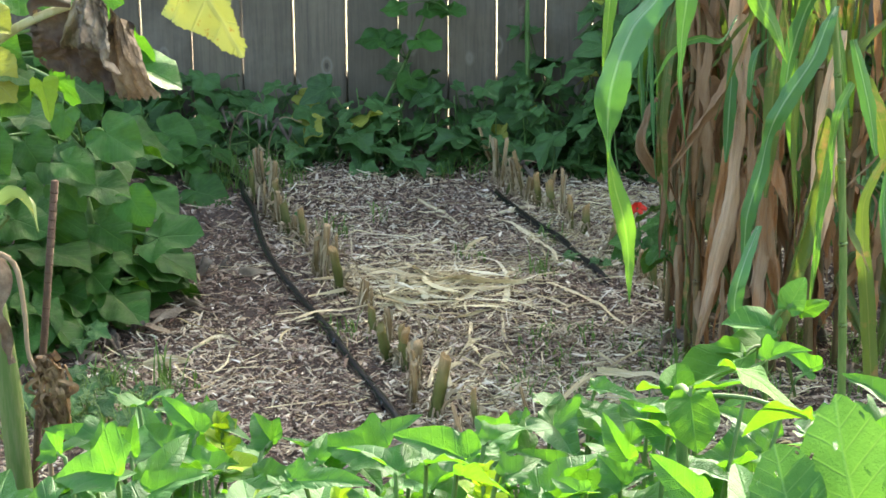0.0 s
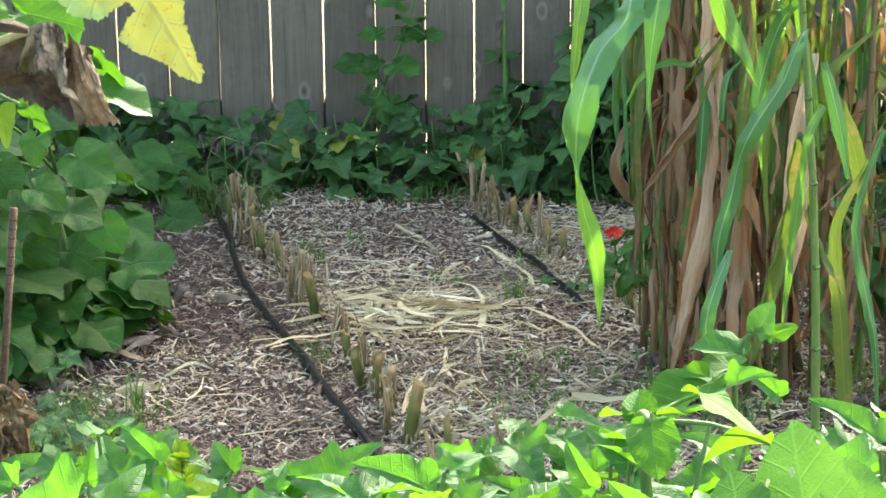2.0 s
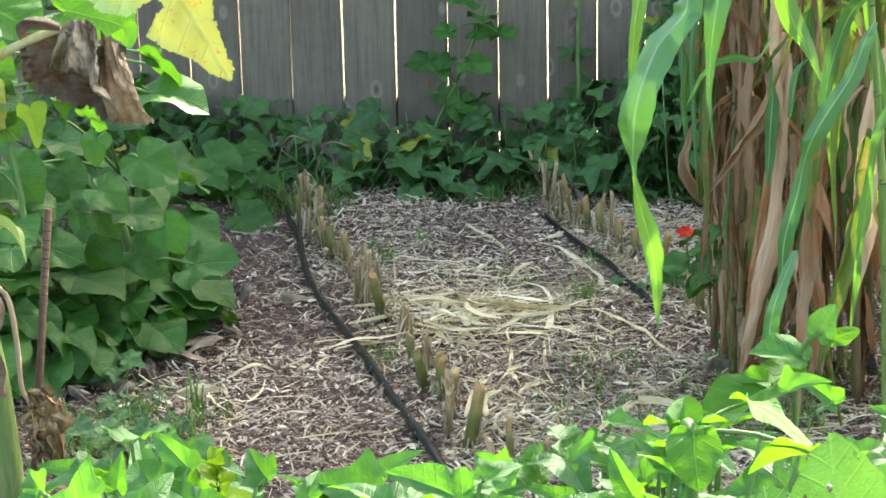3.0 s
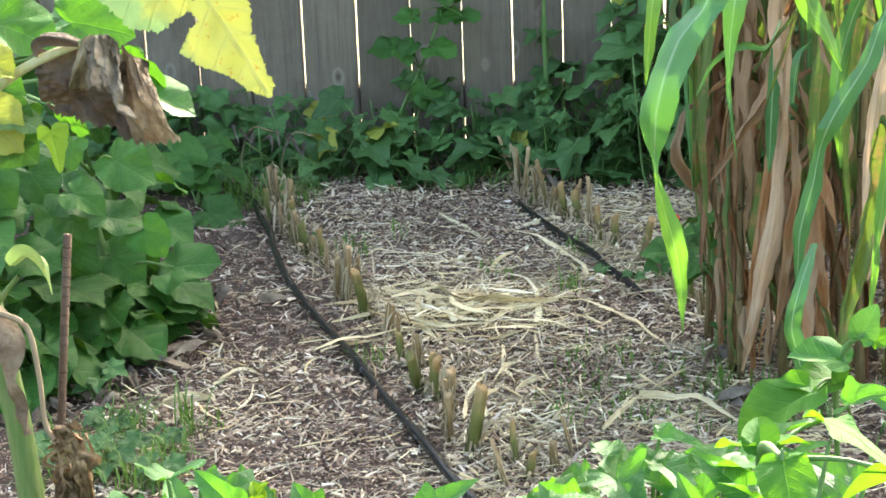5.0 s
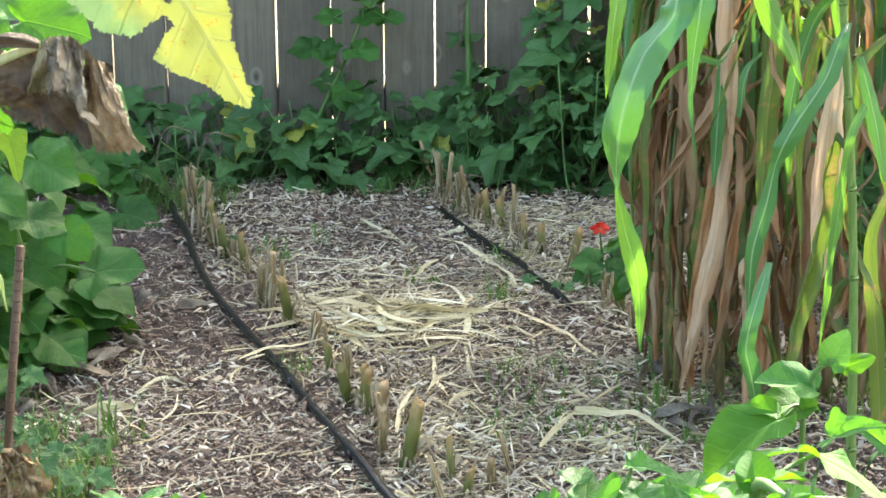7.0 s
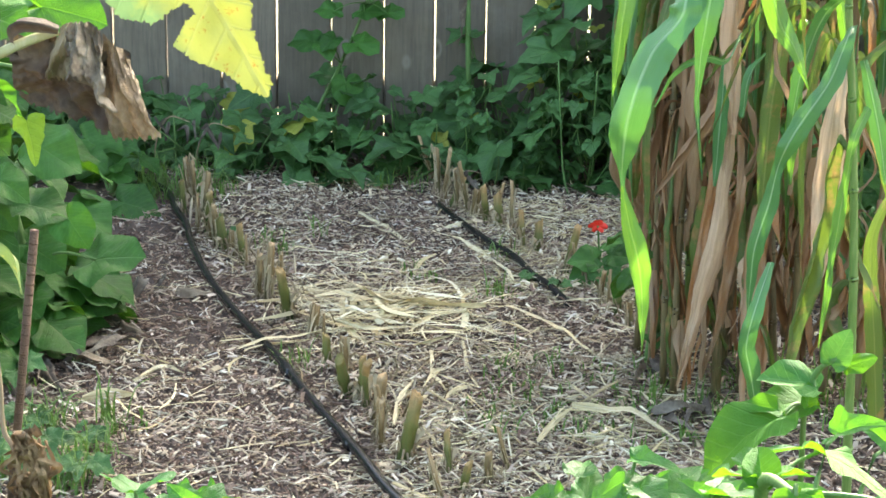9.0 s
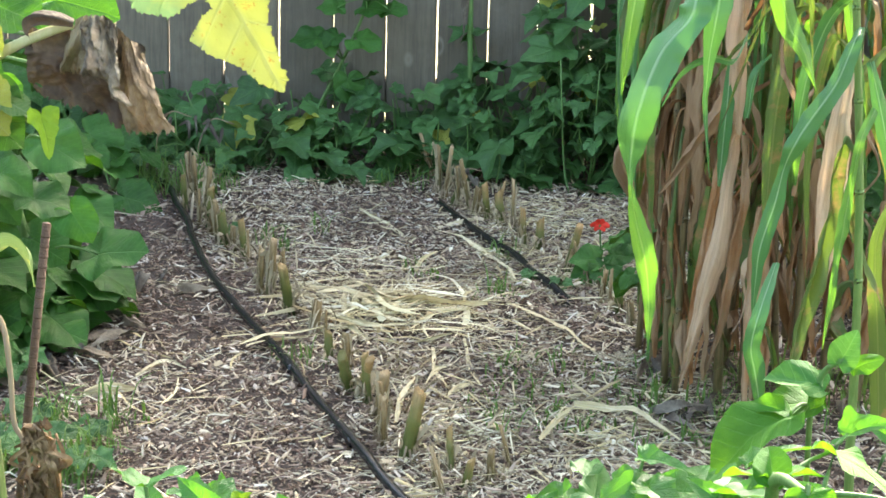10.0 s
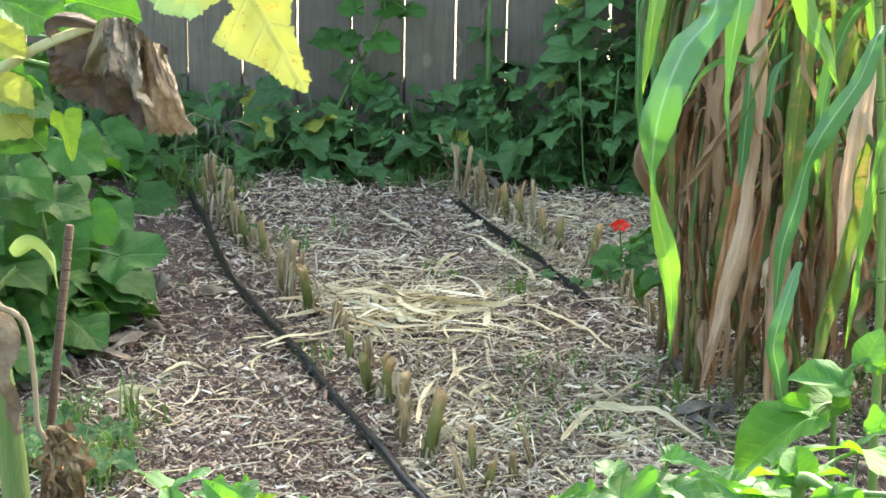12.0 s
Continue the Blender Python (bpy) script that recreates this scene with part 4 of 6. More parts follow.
def put_stubs():
    models = [stub_model(100 + i, h, r, dry) for i, (h, r, dry) in enumerate(((0.115, 0.0105, False), (0.085, 0.0115, False), (0.115, 0.0070, True), (0.10, 0.0085, False), (0.07, 0.0095, True), (0.12, 0.005, True)))]
    green, tan = "short cut corn stalk, olive green, with a frayed dry sheath", "short cut corn stalk, bleached straw tan and splitting"
    rows = [
        (0.235, 4.33, 2, 1.1), (0.26, 4.28, 5, 1.1), (0.285, 4.25, 2, 0.9), (0.24, 4.24, 3, 0.9), (0.30, 4.19, 2, 1.1), (0.335, 4.10, 0, 0.9), (0.355, 4.06, 4, 1.2), (0.31, 4.10, 5, 0.8),
        (0.385, 3.98, 2, 0.9), (0.41, 3.95, 1, 1.0), (0.44, 3.90, 4, 0.9), (0.485, 3.83, 0, 0.85), (0.50, 3.78, 5, 0.7), (0.575, 3.57, 2, 0.9), (0.60, 3.54, 2, 1.15), (0.615, 3.60, 5, 0.9), (0.585, 3.62, 4, 0.9), (0.55, 3.66, 5, 0.7),
        (0.665, 3.45, 0, 1.05), (0.735, 3.33, 4, 1.0), (0.77, 3.27, 5, 0.6), (0.80, 3.14, 1, 0.75), (0.84, 3.12, 4, 1.0), (0.885, 2.98, 0, 0.85), (0.865, 2.99, 1, 1.0), (0.905, 2.95, 3, 0.95), (0.94, 2.87, 4, 1.2), (0.955, 2.82, 2, 0.8),
        (0.965, 2.745, 2, 0.85), (0.95, 2.78, 5, 0.7), (1.01, 2.69, 0, 1.12), (1.09, 2.655, 3, 0.75), (1.12, 2.59, 1, 0.65), (1.075, 2.58, 4, 0.7), (1.16, 2.62, 4, 0.8), (1.19, 2.66, 5, 0.7), (1.10, 2.52, 5, 0.8),
        (0.80, 4.72, 5, 1.1), (0.825, 4.60, 2, 1.1), (0.85, 4.52, 5, 1.2), (0.875, 4.47, 3, 1.0), (0.90, 4.44, 2, 1.0), (0.93, 4.41, 5, 1.2), (0.945, 4.36, 4, 1.1), (0.985, 4.31, 0, 0.85), (1.02, 4.28, 1, 1.0), (1.0, 4.33, 5, 0.9),
        (1.055, 4.22, 5, 1.05), (1.09, 4.10, 3, 0.9), (1.13, 4.06, 1, 0.9), (1.08, 4.15, 4, 0.9), (1.205, 3.88, 0, 1.0), (1.25, 3.80, 4, 1.1), (1.23, 3.84, 5, 0.7), (1.29, 3.66, 2, 0.75), (1.33, 3.57, 1, 0.8), (1.31, 3.62, 5, 0.7), (1.36, 3.5, 4, 0.8),
    ]
    rng = random.Random(9)
    for x, y, k, s in rows:
        m = pose(x, y, lie(x, y), rng.gauss(0, 8), rng.gauss(0, 8), rng.uniform(0, 360)) @ Matrix.Scale(s, 4)
        ob = copy_thing(models[k], m)
        ob.matrix_basis = m
        tagged(ob, tan if k in (2, 4, 5) else green, group="corn stubs in rows")
    for ob in models:
        for o in (*ob.children_recursive, ob):
            bpy.data.objects.remove(o)


put_stubs()


def row_shreds():
    """Torn husk and straw shreds caught between the stubs."""
    rng = random.Random(23)
    acc = Acc()
    for k in range(420):
        s = rng.random()
        if k % 3:
            x, y = 0.22 + 0.95 * s, 4.36 - 1.78 * s
        else:
            x, y = 0.79 + 0.56 * s, 4.76 - 1.24 * s
        x, y = x + rng.gauss(0, 0.028), y + rng.gauss(0, 0.05)
        a, ln, lift = rng.uniform(0, 6.28), rng.uniform(0.02, 0.075), rng.uniform(0.0, 1.1)
        c, d = math.cos(a), math.sin(a)
        z = lie(x, y) + 0.006
        p = [(x, y, z), (x + c * ln * 0.4, y + d * ln * 0.4, z + ln * 0.7 * lift), (x + c * ln * (1.1 - 0.5 * lift), y + d * ln * (1.1 - 0.5 * lift), z + ln * lift * rng.uniform(0.5, 1.0))]
        w = rng.uniform(0.0012, 0.006)
        ribbon(acc, p, [w, w, w * 0.2], (-d, c, 0.3), 7, 0.5, 0.2, 2, k, rng.uniform(-1, 1), 0.003)
    tagged(new("husk_shreds", acc.mesh("husk_shreds", M_HUSK)), "torn dry husk shreds between the cut corn stubs", "straw", kind="stuff")


row_shreds()


# ---- vines along the fence ----
def vine(name, x0, x1, y0, y1, top, count, seed, label, meshes, size, group):
    """A sprawling plant: runners over the soil and leaves on thin stalks, facing the light and the open bed."""
    rng = random.Random(seed)
    base = ((x0 + x1) / 2, (y0 + y1) / 2, 0)
    ob = thing(name, base, label, "vine", group)
    acc = Acc()
    for k in range(5):
        a, b = rng.uniform(x0, x1), rng.uniform(x0, x1)
        ya, yb = rng.uniform(y0, y1), rng.uniform(y0, y1)
        tube(acc, [(a, ya, 0.0), ((a + b) / 2, (ya + yb) / 2, rng.uniform(0.02, 0.12)), (b, yb, rng.uniform(0.02, top * 0.8))], [0.004, 0.003, 0.002], 6, 8)
    for k in range(count):
        x, y = rng.uniform(x0, x1), y0 + (y1 - y0) * rng.random() ** 0.8
        back = (y - y0) / max(y1 - y0, 0.01)
        z = max(0.02, rng.uniform(0.08, 1.0) * top * (0.25 + 0.75 * back))
        az = rng.uniform(-1.9, 1.9)
        tip = Vector((math.sin(az), -0.8 * math.cos(az), rng.uniform(-0.55, 0.05)))
        up = Vector((rng.uniform(-0.45, 0.45), -rng.uniform(-0.25, 0.55), 1.0))
        s = size[0] + (size[1] - size[0]) * rng.random() ** 1.8
        put_leaf(ob, meshes if rng.random() > 0.02 else YELLOW_VINE_LEAVES, rng, (x, y, z), tip, up, s)
        q = Vector((x, y, z))
        tube(acc, [(x + rng.uniform(-0.04, 0.04), y + rng.uniform(0.0, 0.05), max(0, z - 0.10)), q + Vector((0.005, 0.01, -0.04)), q], [0.0022, 0.0018, 0.0014], 5, 5, False)
    part("stem", acc.mesh("stem", M_STEM, base), ob)
    return ob


VLAB = "dark green lobed vine sprawling at the foot of the fence"
TOPS = [0.34, 0.30, 0.25, 0.23, 0.25, 0.26, 0.27, 0.30, 0.46, 0.66, 0.80, 0.80, 0.6, 0.45]
for i, top in enumerate(TOPS):
    x0 = -0.75 + 0.2 * i
    vine("fence_vine", x0, x0 + 0.24, 4.5 + 0.014 * i if i < 9 else 4.62, 4.97 + 0.04 * x0, top, 44 if top < 0.35 else 76 if top < 0.5 else 130, 200 + i, VLAB, VINE_LEAVES, (0.040, 0.115), "fence vines")


# ---- tall stems against the fence ----
def fence_climber():
    rng = random.Random(31)
    base = (0.43, 4.92, 0)
    ob = thing("climbing_plant", base, "slender green weed with pointed leaves leaning on the fence", "plant")
    acc = Acc()
    stem = [(0.42, 4.90, 0.0), (0.44, 4.92, 0.13), (0.51, 4.93, 0.28), (0.58, 4.94, 0.45), (0.62, 4.95, 0.62)]
    tube(acc, stem, [0.006, 0.006, 0.005, 0.004, 0.003], 8, 16)
    spots = [((0.44, 4.90, 0.345), (-0.9, -0.3, 0.0), 0.075), ((0.47, 4.88, 0.335), (0.5, -0.6, -0.3), 0.05), ((0.56, 4.89, 0.345), (0.8, -0.4, -0.15), 0.075), ((0.50, 4.88, 0.355), (-0.4, -0.5, -0.2), 0.05),
             ((0.53, 4.90, 0.23), (0.2, -0.3, -0.9), 0.07), ((0.50, 4.90, 0.43), (-0.9, -0.2, 0.1), 0.06), ((0.58, 4.90, 0.43), (0.7, -0.3, 0.1), 0.07), ((0.64, 4.90, 0.43), (0.8, -0.4, 0.0), 0.06), ((0.60, 4.90, 0.47), (0.1, -0.6, 0.3), 0.07), ((0.56, 4.91, 0.52), (-0.6, -0.4, 0.2), 0.07)]
    for p, tip, s in spots:
        put_leaf(ob, BROAD_LEAVES, rng, p, tip, (0.1, -0.5, 0.9), s)
        near = min(stem, key=lambda q: (Vector(q) - Vector(p)).length)
        tube(acc, [near, ((near[0] + p[0]) / 2, p[1], (near[2] + p[2]) / 2 + 0.01), p], [0.002, 0.0016, 0.0014], 5, 6, False)
    part("stem", acc.mesh("stem", M_STEM, base), ob)


fence_climber()


def fence_stalk():
    base = (0.87, 4.93, 0)
    ob = thing("tall_weed_stalk", base, "tall green weed stalk with one withered leaf before the fence", "plant")
    acc = Acc()
    tube(acc, [(0.872, 4.93, 0.0), (0.868, 4.93, 0.2), (0.86, 4.935, 0.46), (0.862, 4.94, 0.8), (0.85, 4.945, 1.3)], [0.009, 0.0085, 0.008, 0.007, 0.004], 8, 20)
    part("stem", acc.mesh("stem", M_STEM, base), ob)
    acc = Acc()
    ribbon(acc, [(0.862, 4.93, 0.50), (0.850, 4.92, 0.47), (0.846, 4.92, 0.42), (0.845, 4.92, 0.37)], [0.006, 0.02, 0.018, 0.004], (1, 0.3, 0), 14, 0.6, 0.3, 4, 2, 0.6)
    part("withered_leaf", acc.mesh("withered_leaf", M_DRY, base), ob, "shrivelled brown hanging leaf")


fence_stalk()


# ---- broad-leaved plants on the left of the bed ----
def bushy(name, base, height, count, spread, seed, meshes, size, label, category, group, facing=(0.55, -0.8), extra=(), stout=1.0):
    """An upright plant: a stem, side stalks and large leaves turned outwards and to the light."""
    rng = random.Random(seed)
    ob = thing(name, base, label, category, group)
    acc = Acc()
    bx, by, bz = base
    stem = [(bx, by, bz - 0.01), (bx + 0.01, by, bz + height * 0.4), (bx - 0.01, by + 0.01, bz + height * 0.65), (bx, by, bz + height * 0.85)]
    tube(acc, stem, [0.011 * stout, 0.010 * stout, 0.008 * stout, 0.004 * stout], 8, 16)
    line = glide(stem, 40)
    spots = list(extra)
    for k in range(count):
        a = k * 2.4 + rng.uniform(-0.4, 0.4)
        h = rng.uniform(0.18, 1.0)
        reach = spread * rng.uniform(0.45, 1.0) * (1.15 - 0.4 * h)
        d = Vector((math.cos(a), math.sin(a), 0))
        p = Vector((bx, by, bz + height * h * 0.95)) + d * reach
        f = Vector((facing[0], facing[1], 0))
        tip = d * 0.9 + f * 0.3 + Vector((0, 0, rng.uniform(-0.6, 0.1)))
        up = Vector((0, 0, 1)) + f * rng.uniform(-0.4, 0.9) + Vector((rng.uniform(-0.7, 0.7), 0, 0))
        spots.append((tuple(p), tuple(tip), tuple(up), rng.uniform(*size)))
    # a fifth value picks the leaf whose colour imitates backlight
    for p, tip, up, s, *painted_lit in spots:
        leaf = put_leaf(ob, PAINTED_LIT_LEAVES if painted_lit else meshes, rng, p, tip, up, s, "yellow-green leaf with backlight put into its colour" if painted_lit else "")
        k = min(range(41), key=lambda i: abs(line[i][2] - (p[2] - 0.05)))
        q = line[k]
        stalk = Acc()
        tube(stalk, [q, ((q[0] + p[0]) / 2, (q[1] + p[1]) / 2, max(q[2], p[2]) * 0.5 + (q[2] + p[2]) * 0.25 + 0.01), p], [0.004, 0.0032, 0.0026], 6, 8, False)
        stem_of = part("leaf_stalk", stalk.mesh("leaf_stalk", M_STEM, base), leaf)
        stem_of.matrix_parent_inverse = leaf.matrix_basis.inverted()
    part("stem", acc.mesh("stem", M_STEM, base), ob)
    return ob


BLAB = "leafy young sunflower plant with broad dark green heart-shaped leaves"
bushy("sunflower_plant", (0.17, 3.24, 0), 0.42, 4, 0.09, 301, BROAD_LEAVES, (0.06, 0.085), BLAB, "sunflower", "broad-leaved plants", extra=[
    ((0.359, 3.140, 0.195), (0.95, -0.18, 0.25), (0.1, -0.5, 0.85), 0.099),
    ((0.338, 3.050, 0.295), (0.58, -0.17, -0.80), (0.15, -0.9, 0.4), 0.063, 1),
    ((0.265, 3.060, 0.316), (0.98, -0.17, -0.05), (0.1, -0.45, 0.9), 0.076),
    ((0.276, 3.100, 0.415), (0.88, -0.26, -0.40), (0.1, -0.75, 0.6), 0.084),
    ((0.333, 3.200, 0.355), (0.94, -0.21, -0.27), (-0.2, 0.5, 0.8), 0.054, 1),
    ((0.208, 3.260, 0.024), (0.97, -0.13, 0.19), (0.0, -0.45, 0.9), 0.133),
    ((0.187, 3.300, 0.070), (0.94, -0.17, -0.30), (0.3, -0.75, 0.6), 0.077),
    ((0.227, 3.000, 0.375), (0.94, -0.18, -0.29), (0.0, -0.6, 0.8), 0.060),
    ((0.173, 3.100, 0.304), (0.82, -0.36, -0.45), (0.1, -0.7, 0.7), 0.062),
    ((0.211, 3.200, 0.199), (0.87, -0.27, -0.42), (0.2, -0.8, 0.5), 0.082),
    ((0.218, 3.300, 0.196), (0.69, -0.16, -0.70), (0.2, -0.8, 0.5), 0.071),
    ((0.249, 2.950, 0.483), (-0.11, -0.45, -0.89), (0.0, -0.5, 0.85), 0.049),
    ((0.170, 3.100, 0.354), (0.93, -0.26, -0.28), (0.1, -0.6, 0.8), 0.087),
    ((0.100, 3.100, 0.392), (0.61, -0.30, -0.74), (0.1, -0.75, 0.6), 0.075),
    ((0.143, 3.100, 0.222), (0.10, -0.10, -0.99), (0.2, -0.97, 0.2), 0.113),
    ((0.129, 3.300, 0.237), (0.59, -0.28, -0.76), (0.2, -0.8, 0.5), 0.080),
    ((0.046, 3.000, 0.411), (0.78, -0.27, -0.56), (0.1, -0.7, 0.6), 0.084),
    ((0.113, 2.900, 0.525), (-0.29, -0.47, -0.83), (0.0, -0.6, 0.8), 0.048),
    ((0.265, 3.100, 0.060), (0.96, -0.26, -0.10), (0.0, -0.4, 0.9), 0.086),
    ((0.117, 2.900, 0.146), (0.91, -0.34, -0.24), (0.0, -0.5, 0.9), 0.066),
    ((0.230, 3.100, 0.088), (-0.92, -0.25, -0.31), (0.0, -0.5, 0.9), 0.090)])
bushy("sunflower_plant", (0.08, 2.95, 0), 0.72, 5, 0.10, 311, BROAD_LEAVES, (0.06, 0.09), "tall leafy sunflower plant, some upper leaves coloured as if backlit", "sunflower", "broad-leaved plants", extra=[
    ((0.500, 2.620, 0.630), (0.98, -0.17, 0.09), (0.0, -0.25, 0.95), 0.094),
    ((0.485, 2.650, 0.692), (0.58, -0.41, -0.71), (0.2, -0.8, 0.5), 0.027),
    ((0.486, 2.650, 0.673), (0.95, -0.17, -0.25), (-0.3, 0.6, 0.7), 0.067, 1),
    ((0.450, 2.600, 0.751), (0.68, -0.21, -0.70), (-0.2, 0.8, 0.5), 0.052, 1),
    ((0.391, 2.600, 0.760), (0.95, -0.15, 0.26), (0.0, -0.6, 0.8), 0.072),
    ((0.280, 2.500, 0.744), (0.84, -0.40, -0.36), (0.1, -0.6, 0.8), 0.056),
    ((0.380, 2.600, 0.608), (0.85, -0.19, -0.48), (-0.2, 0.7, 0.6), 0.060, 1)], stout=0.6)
bushy("sunflower_plant", (0.0, 4.42, 0), 0.18, 8, 0.13, 305, BROAD_LEAVES, (0.05, 0.08), BLAB, "sunflower", "broad-leaved plants", extra=[
    ((-0.038, 4.360, 0.159), (0.89, -0.17, -0.42), (0.0, -0.6, 0.8), 0.104),
    ((-0.011, 4.400, 0.147), (0.97, -0.23, 0.00), (0.0, -0.4, 0.9), 0.096),
    ((0.094, 4.220, 0.035), (0.97, -0.19, -0.11), (0.0, -0.6, 0.8), 0.093),
    ((0.032, 4.350, 0.082), (0.98, -0.19, -0.09), (0.0, -0.5, 0.8), 0.059),
    ((-0.018, 4.300, 0.126), (0.90, -0.39, -0.21), (0.0, -0.5, 0.8), 0.058)])
# the two tallest stand unseen, grown this high only to shade the others
for i, (x, y, h, n, spread) in enumerate([(0.06, 3.62, 0.34, 13, 0.14), (-0.08, 3.36, 0.42, 15, 0.16), (-0.14, 3.88, 0.44, 16, 0.17), (-0.42, 3.45, 1.15, 30, 0.22), (-0.45, 4.15, 1.0, 26, 0.22), (0.0, 3.02, 0.40, 14, 0.12), (0.10, 3.06, 0.20, 18, 0.11), (0.02, 2.86, 0.24, 18, 0.11), (0.20, 3.14, 0.15, 14, 0.09), (0.14, 2.93, 0.15, 12, 0.08), (0.24, 3.30, 0.15, 12, 0.08)]):
    bushy("sunflower_plant", (x, y, 0), h, int(0.8 * n), spread, 302 + i, BROAD_LEAVES, (0.07, 0.125), BLAB, "sunflower", "broad-leaved plants")


# ---- grass and weeds ----
def tuft(acc, x, y, h, blades, seed, spread=0.03):
    rng = random.Random(seed)
    for k in range(blades):
        a, ln = rng.uniform(0, 6.28), h * rng.uniform(0.5, 1.1)
        c, s, out = math.cos(a), math.sin(a), rng.uniform(0.2, 0.9)
        ox, oy = rng.gauss(0, spread), rng.gauss(0, spread)
        p = [(x + ox, y + oy, -0.005), (x + ox + c * ln * out * 0.35, y + oy + s * ln * out * 0.35, ln * 0.6), (x + ox + c * ln * out, y + oy + s * ln * out, ln * rng.uniform(0.55, 0.95))]
        w = rng.uniform(0.002, 0.0045)
        ribbon(acc, p, [w, w * 0.9, w * 0.1], (-s, c, 0.2), 6, 0.4, 0, 2, k)


trng = random.Random(77)
TUFTS = [(1.07, 3.63, 0.07, 26), (0.745, 3.12, 0.07, 14), (0.70, 3.16, 0.05, 9), (0.50, 4.02, 0.07, 14), (0.55, 3.95, 0.05, 12), (0.60, 4.12, 0.07, 10), (0.90, 3.76, 0.04, 16), (0.86, 3.84, 0.04, 12), (1.06, 3.96, 0.04, 12), (1.03, 4.02, 0.05, 10), (0.33, 4.16, 0.07, 14), (0.20, 4.38, 0.10, 26), (0.12, 4.45, 0.14, 30), (0.28, 4.45, 0.09, 20), (0.75, 4.62, 0.09, 16), (0.68, 4.6, 0.07, 12)]
TUFTS += [(trng.uniform(1.10, 1.56), trng.uniform(2.80, 3.28), trng.uniform(0.015, 0.05), trng.randint(2, 7)) for _ in range(110)]
TUFTS += [(trng.uniform(1.36, 1.9), trng.uniform(2.84, 3.3), trng.uniform(0.03, 0.10), trng.randint(4, 10)) for _ in range(60)]
TUFTS += [(trng.uniform(0.28, 0.52), trng.uniform(2.45, 2.78), trng.uniform(0.05, 0.11), trng.randint(12, 24)) for _ in range(22)]
TUFTS += [(trng.uniform(0.05, 0.3), trng.uniform(2.75, 3.0), trng.uniform(0.03, 0.08), trng.randint(8, 16)) for _ in range(8)]
TUFTS += [(trng.uniform(0.0, 0.3), trng.uniform(4.3, 4.55), trng.uniform(0.06, 0.16), trng.randint(14, 26)) for _ in range(9)]
grass = Acc()
for i, (x, y, h, n) in enumerate(TUFTS):
    tuft(grass, x, y, h, n, 400 + i, 0.016 if n < 15 else 0.022)
tagged(new("grass", grass.mesh("grass", M_GRASS)), "sparse green grass growing through the mulch", "grass", kind="stuff")

for i, (x, y, s) in enumerate([(0.27, 2.93, 0.055), (0.42, 2.60, 0.05), (0.36, 2.72, 0.05), (0.48, 2.66, 0.045), (1.20, 3.72, 0.03), (0.33, 2.55, 0.06), (1.13, 3.78, 0.025), (0.43, 2.52, 0.06), (0.53, 2.5, 0.05), (0.40, 4.02, 0.03)]):
    rng = random.Random(500 + i)
    ob = thing("weed_seedling", (x, y, 0), "small green weed seedling on the mulch", "weed", "weed seedlings")
    acc = Acc()
    for k in range(5):
        a = k * 1.26 + rng.uniform(-0.3, 0.3)
        p = Vector((x + math.cos(a) * s * 0.4, y + math.sin(a) * s * 0.4, s * rng.uniform(0.6, 1.1)))
        put_leaf(ob, VINE_LEAVES, rng, p, (math.cos(a), math.sin(a) - 0.3, -0.2), (0, -0.6, 1), 0.7 * s)
        tube(acc, [(x, y, 0), tuple((p + Vector((x, y, p.z))) / 2), tuple(p)], [0.0016, 0.0014, 0.001], 5, 5, False)
    part("stem", acc.mesh("stem", M_STEM, (x, y, 0)), ob)


# ---- red flower ----
def red_flower():
    rng = random.Random(41)
    base = (1.285, 3.83, 0)
    ob = thing("red_flower_plant", base, "low plant with one small bright red flower", "flower")
    acc = Acc()
    tube(acc, [(1.285, 3.83, 0), (1.28, 3.81, 0.08), (1.277, 3.79, 0.135)], [0.003, 0.0025, 0.002], 6, 8)
    spots = [((1.27, 3.79, 0.06), (-0.8, -0.4, 0.2), 0.055), ((1.29, 3.78, 0.05), (0.2, -0.8, -0.4), 0.06), ((1.31, 3.80, 0.07), (0.8, -0.3, 0.1), 0.05), ((1.30, 3.79, 0.10), (0.5, -0.6, 0.3), 0.04), ((1.33, 3.82, 0.09), (0.9, -0.1, 0.3), 0.05), ((1.26, 3.80, 0.03), (-0.7, -0.6, -0.1), 0.05)]
    for p, tip, s in spots:
        put_leaf(ob, BROAD_LEAVES, rng, p, tip, (0.1, -0.7, 0.8), s)
        tube(acc, [(1.283, 3.82, p[2] * 0.8), p], [0.002, 0.0014], 5, 4, False)
    part("stem", acc.mesh("stem", M_STEM, base), ob)
    acc = Acc()
    tube(acc, [(1.277, 3.788, 0.130), (1.277, 3.786, 0.137), (1.277, 3.784, 0.141)], [0.003, 0.005, 0.002], 8, 6)
    head = part("flower_head", acc.mesh("flower_head", M_STEM, base), ob, "small green flower head")
    for k in range(6):
        a = k * 1.047
        acc = Acc()
        c, s = math.cos(a), math.sin(a)
        o = Vector((1.277, 3.785, 0.138))
        ribbon(acc, [tuple(o), tuple(o + Vector((c * 0.010, -0.004, s * 0.007 + 0.004))), tuple(o + Vector((c * 0.021, -0.006, s * 0.012)))], [0.004, 0.014, 0.006], (-s, 0.2, c), 6, 0.3, 0.1, 4, k)
        part("petal", acc.mesh("petal", M_PETAL, base), head, "bright red petal")


red_flower()


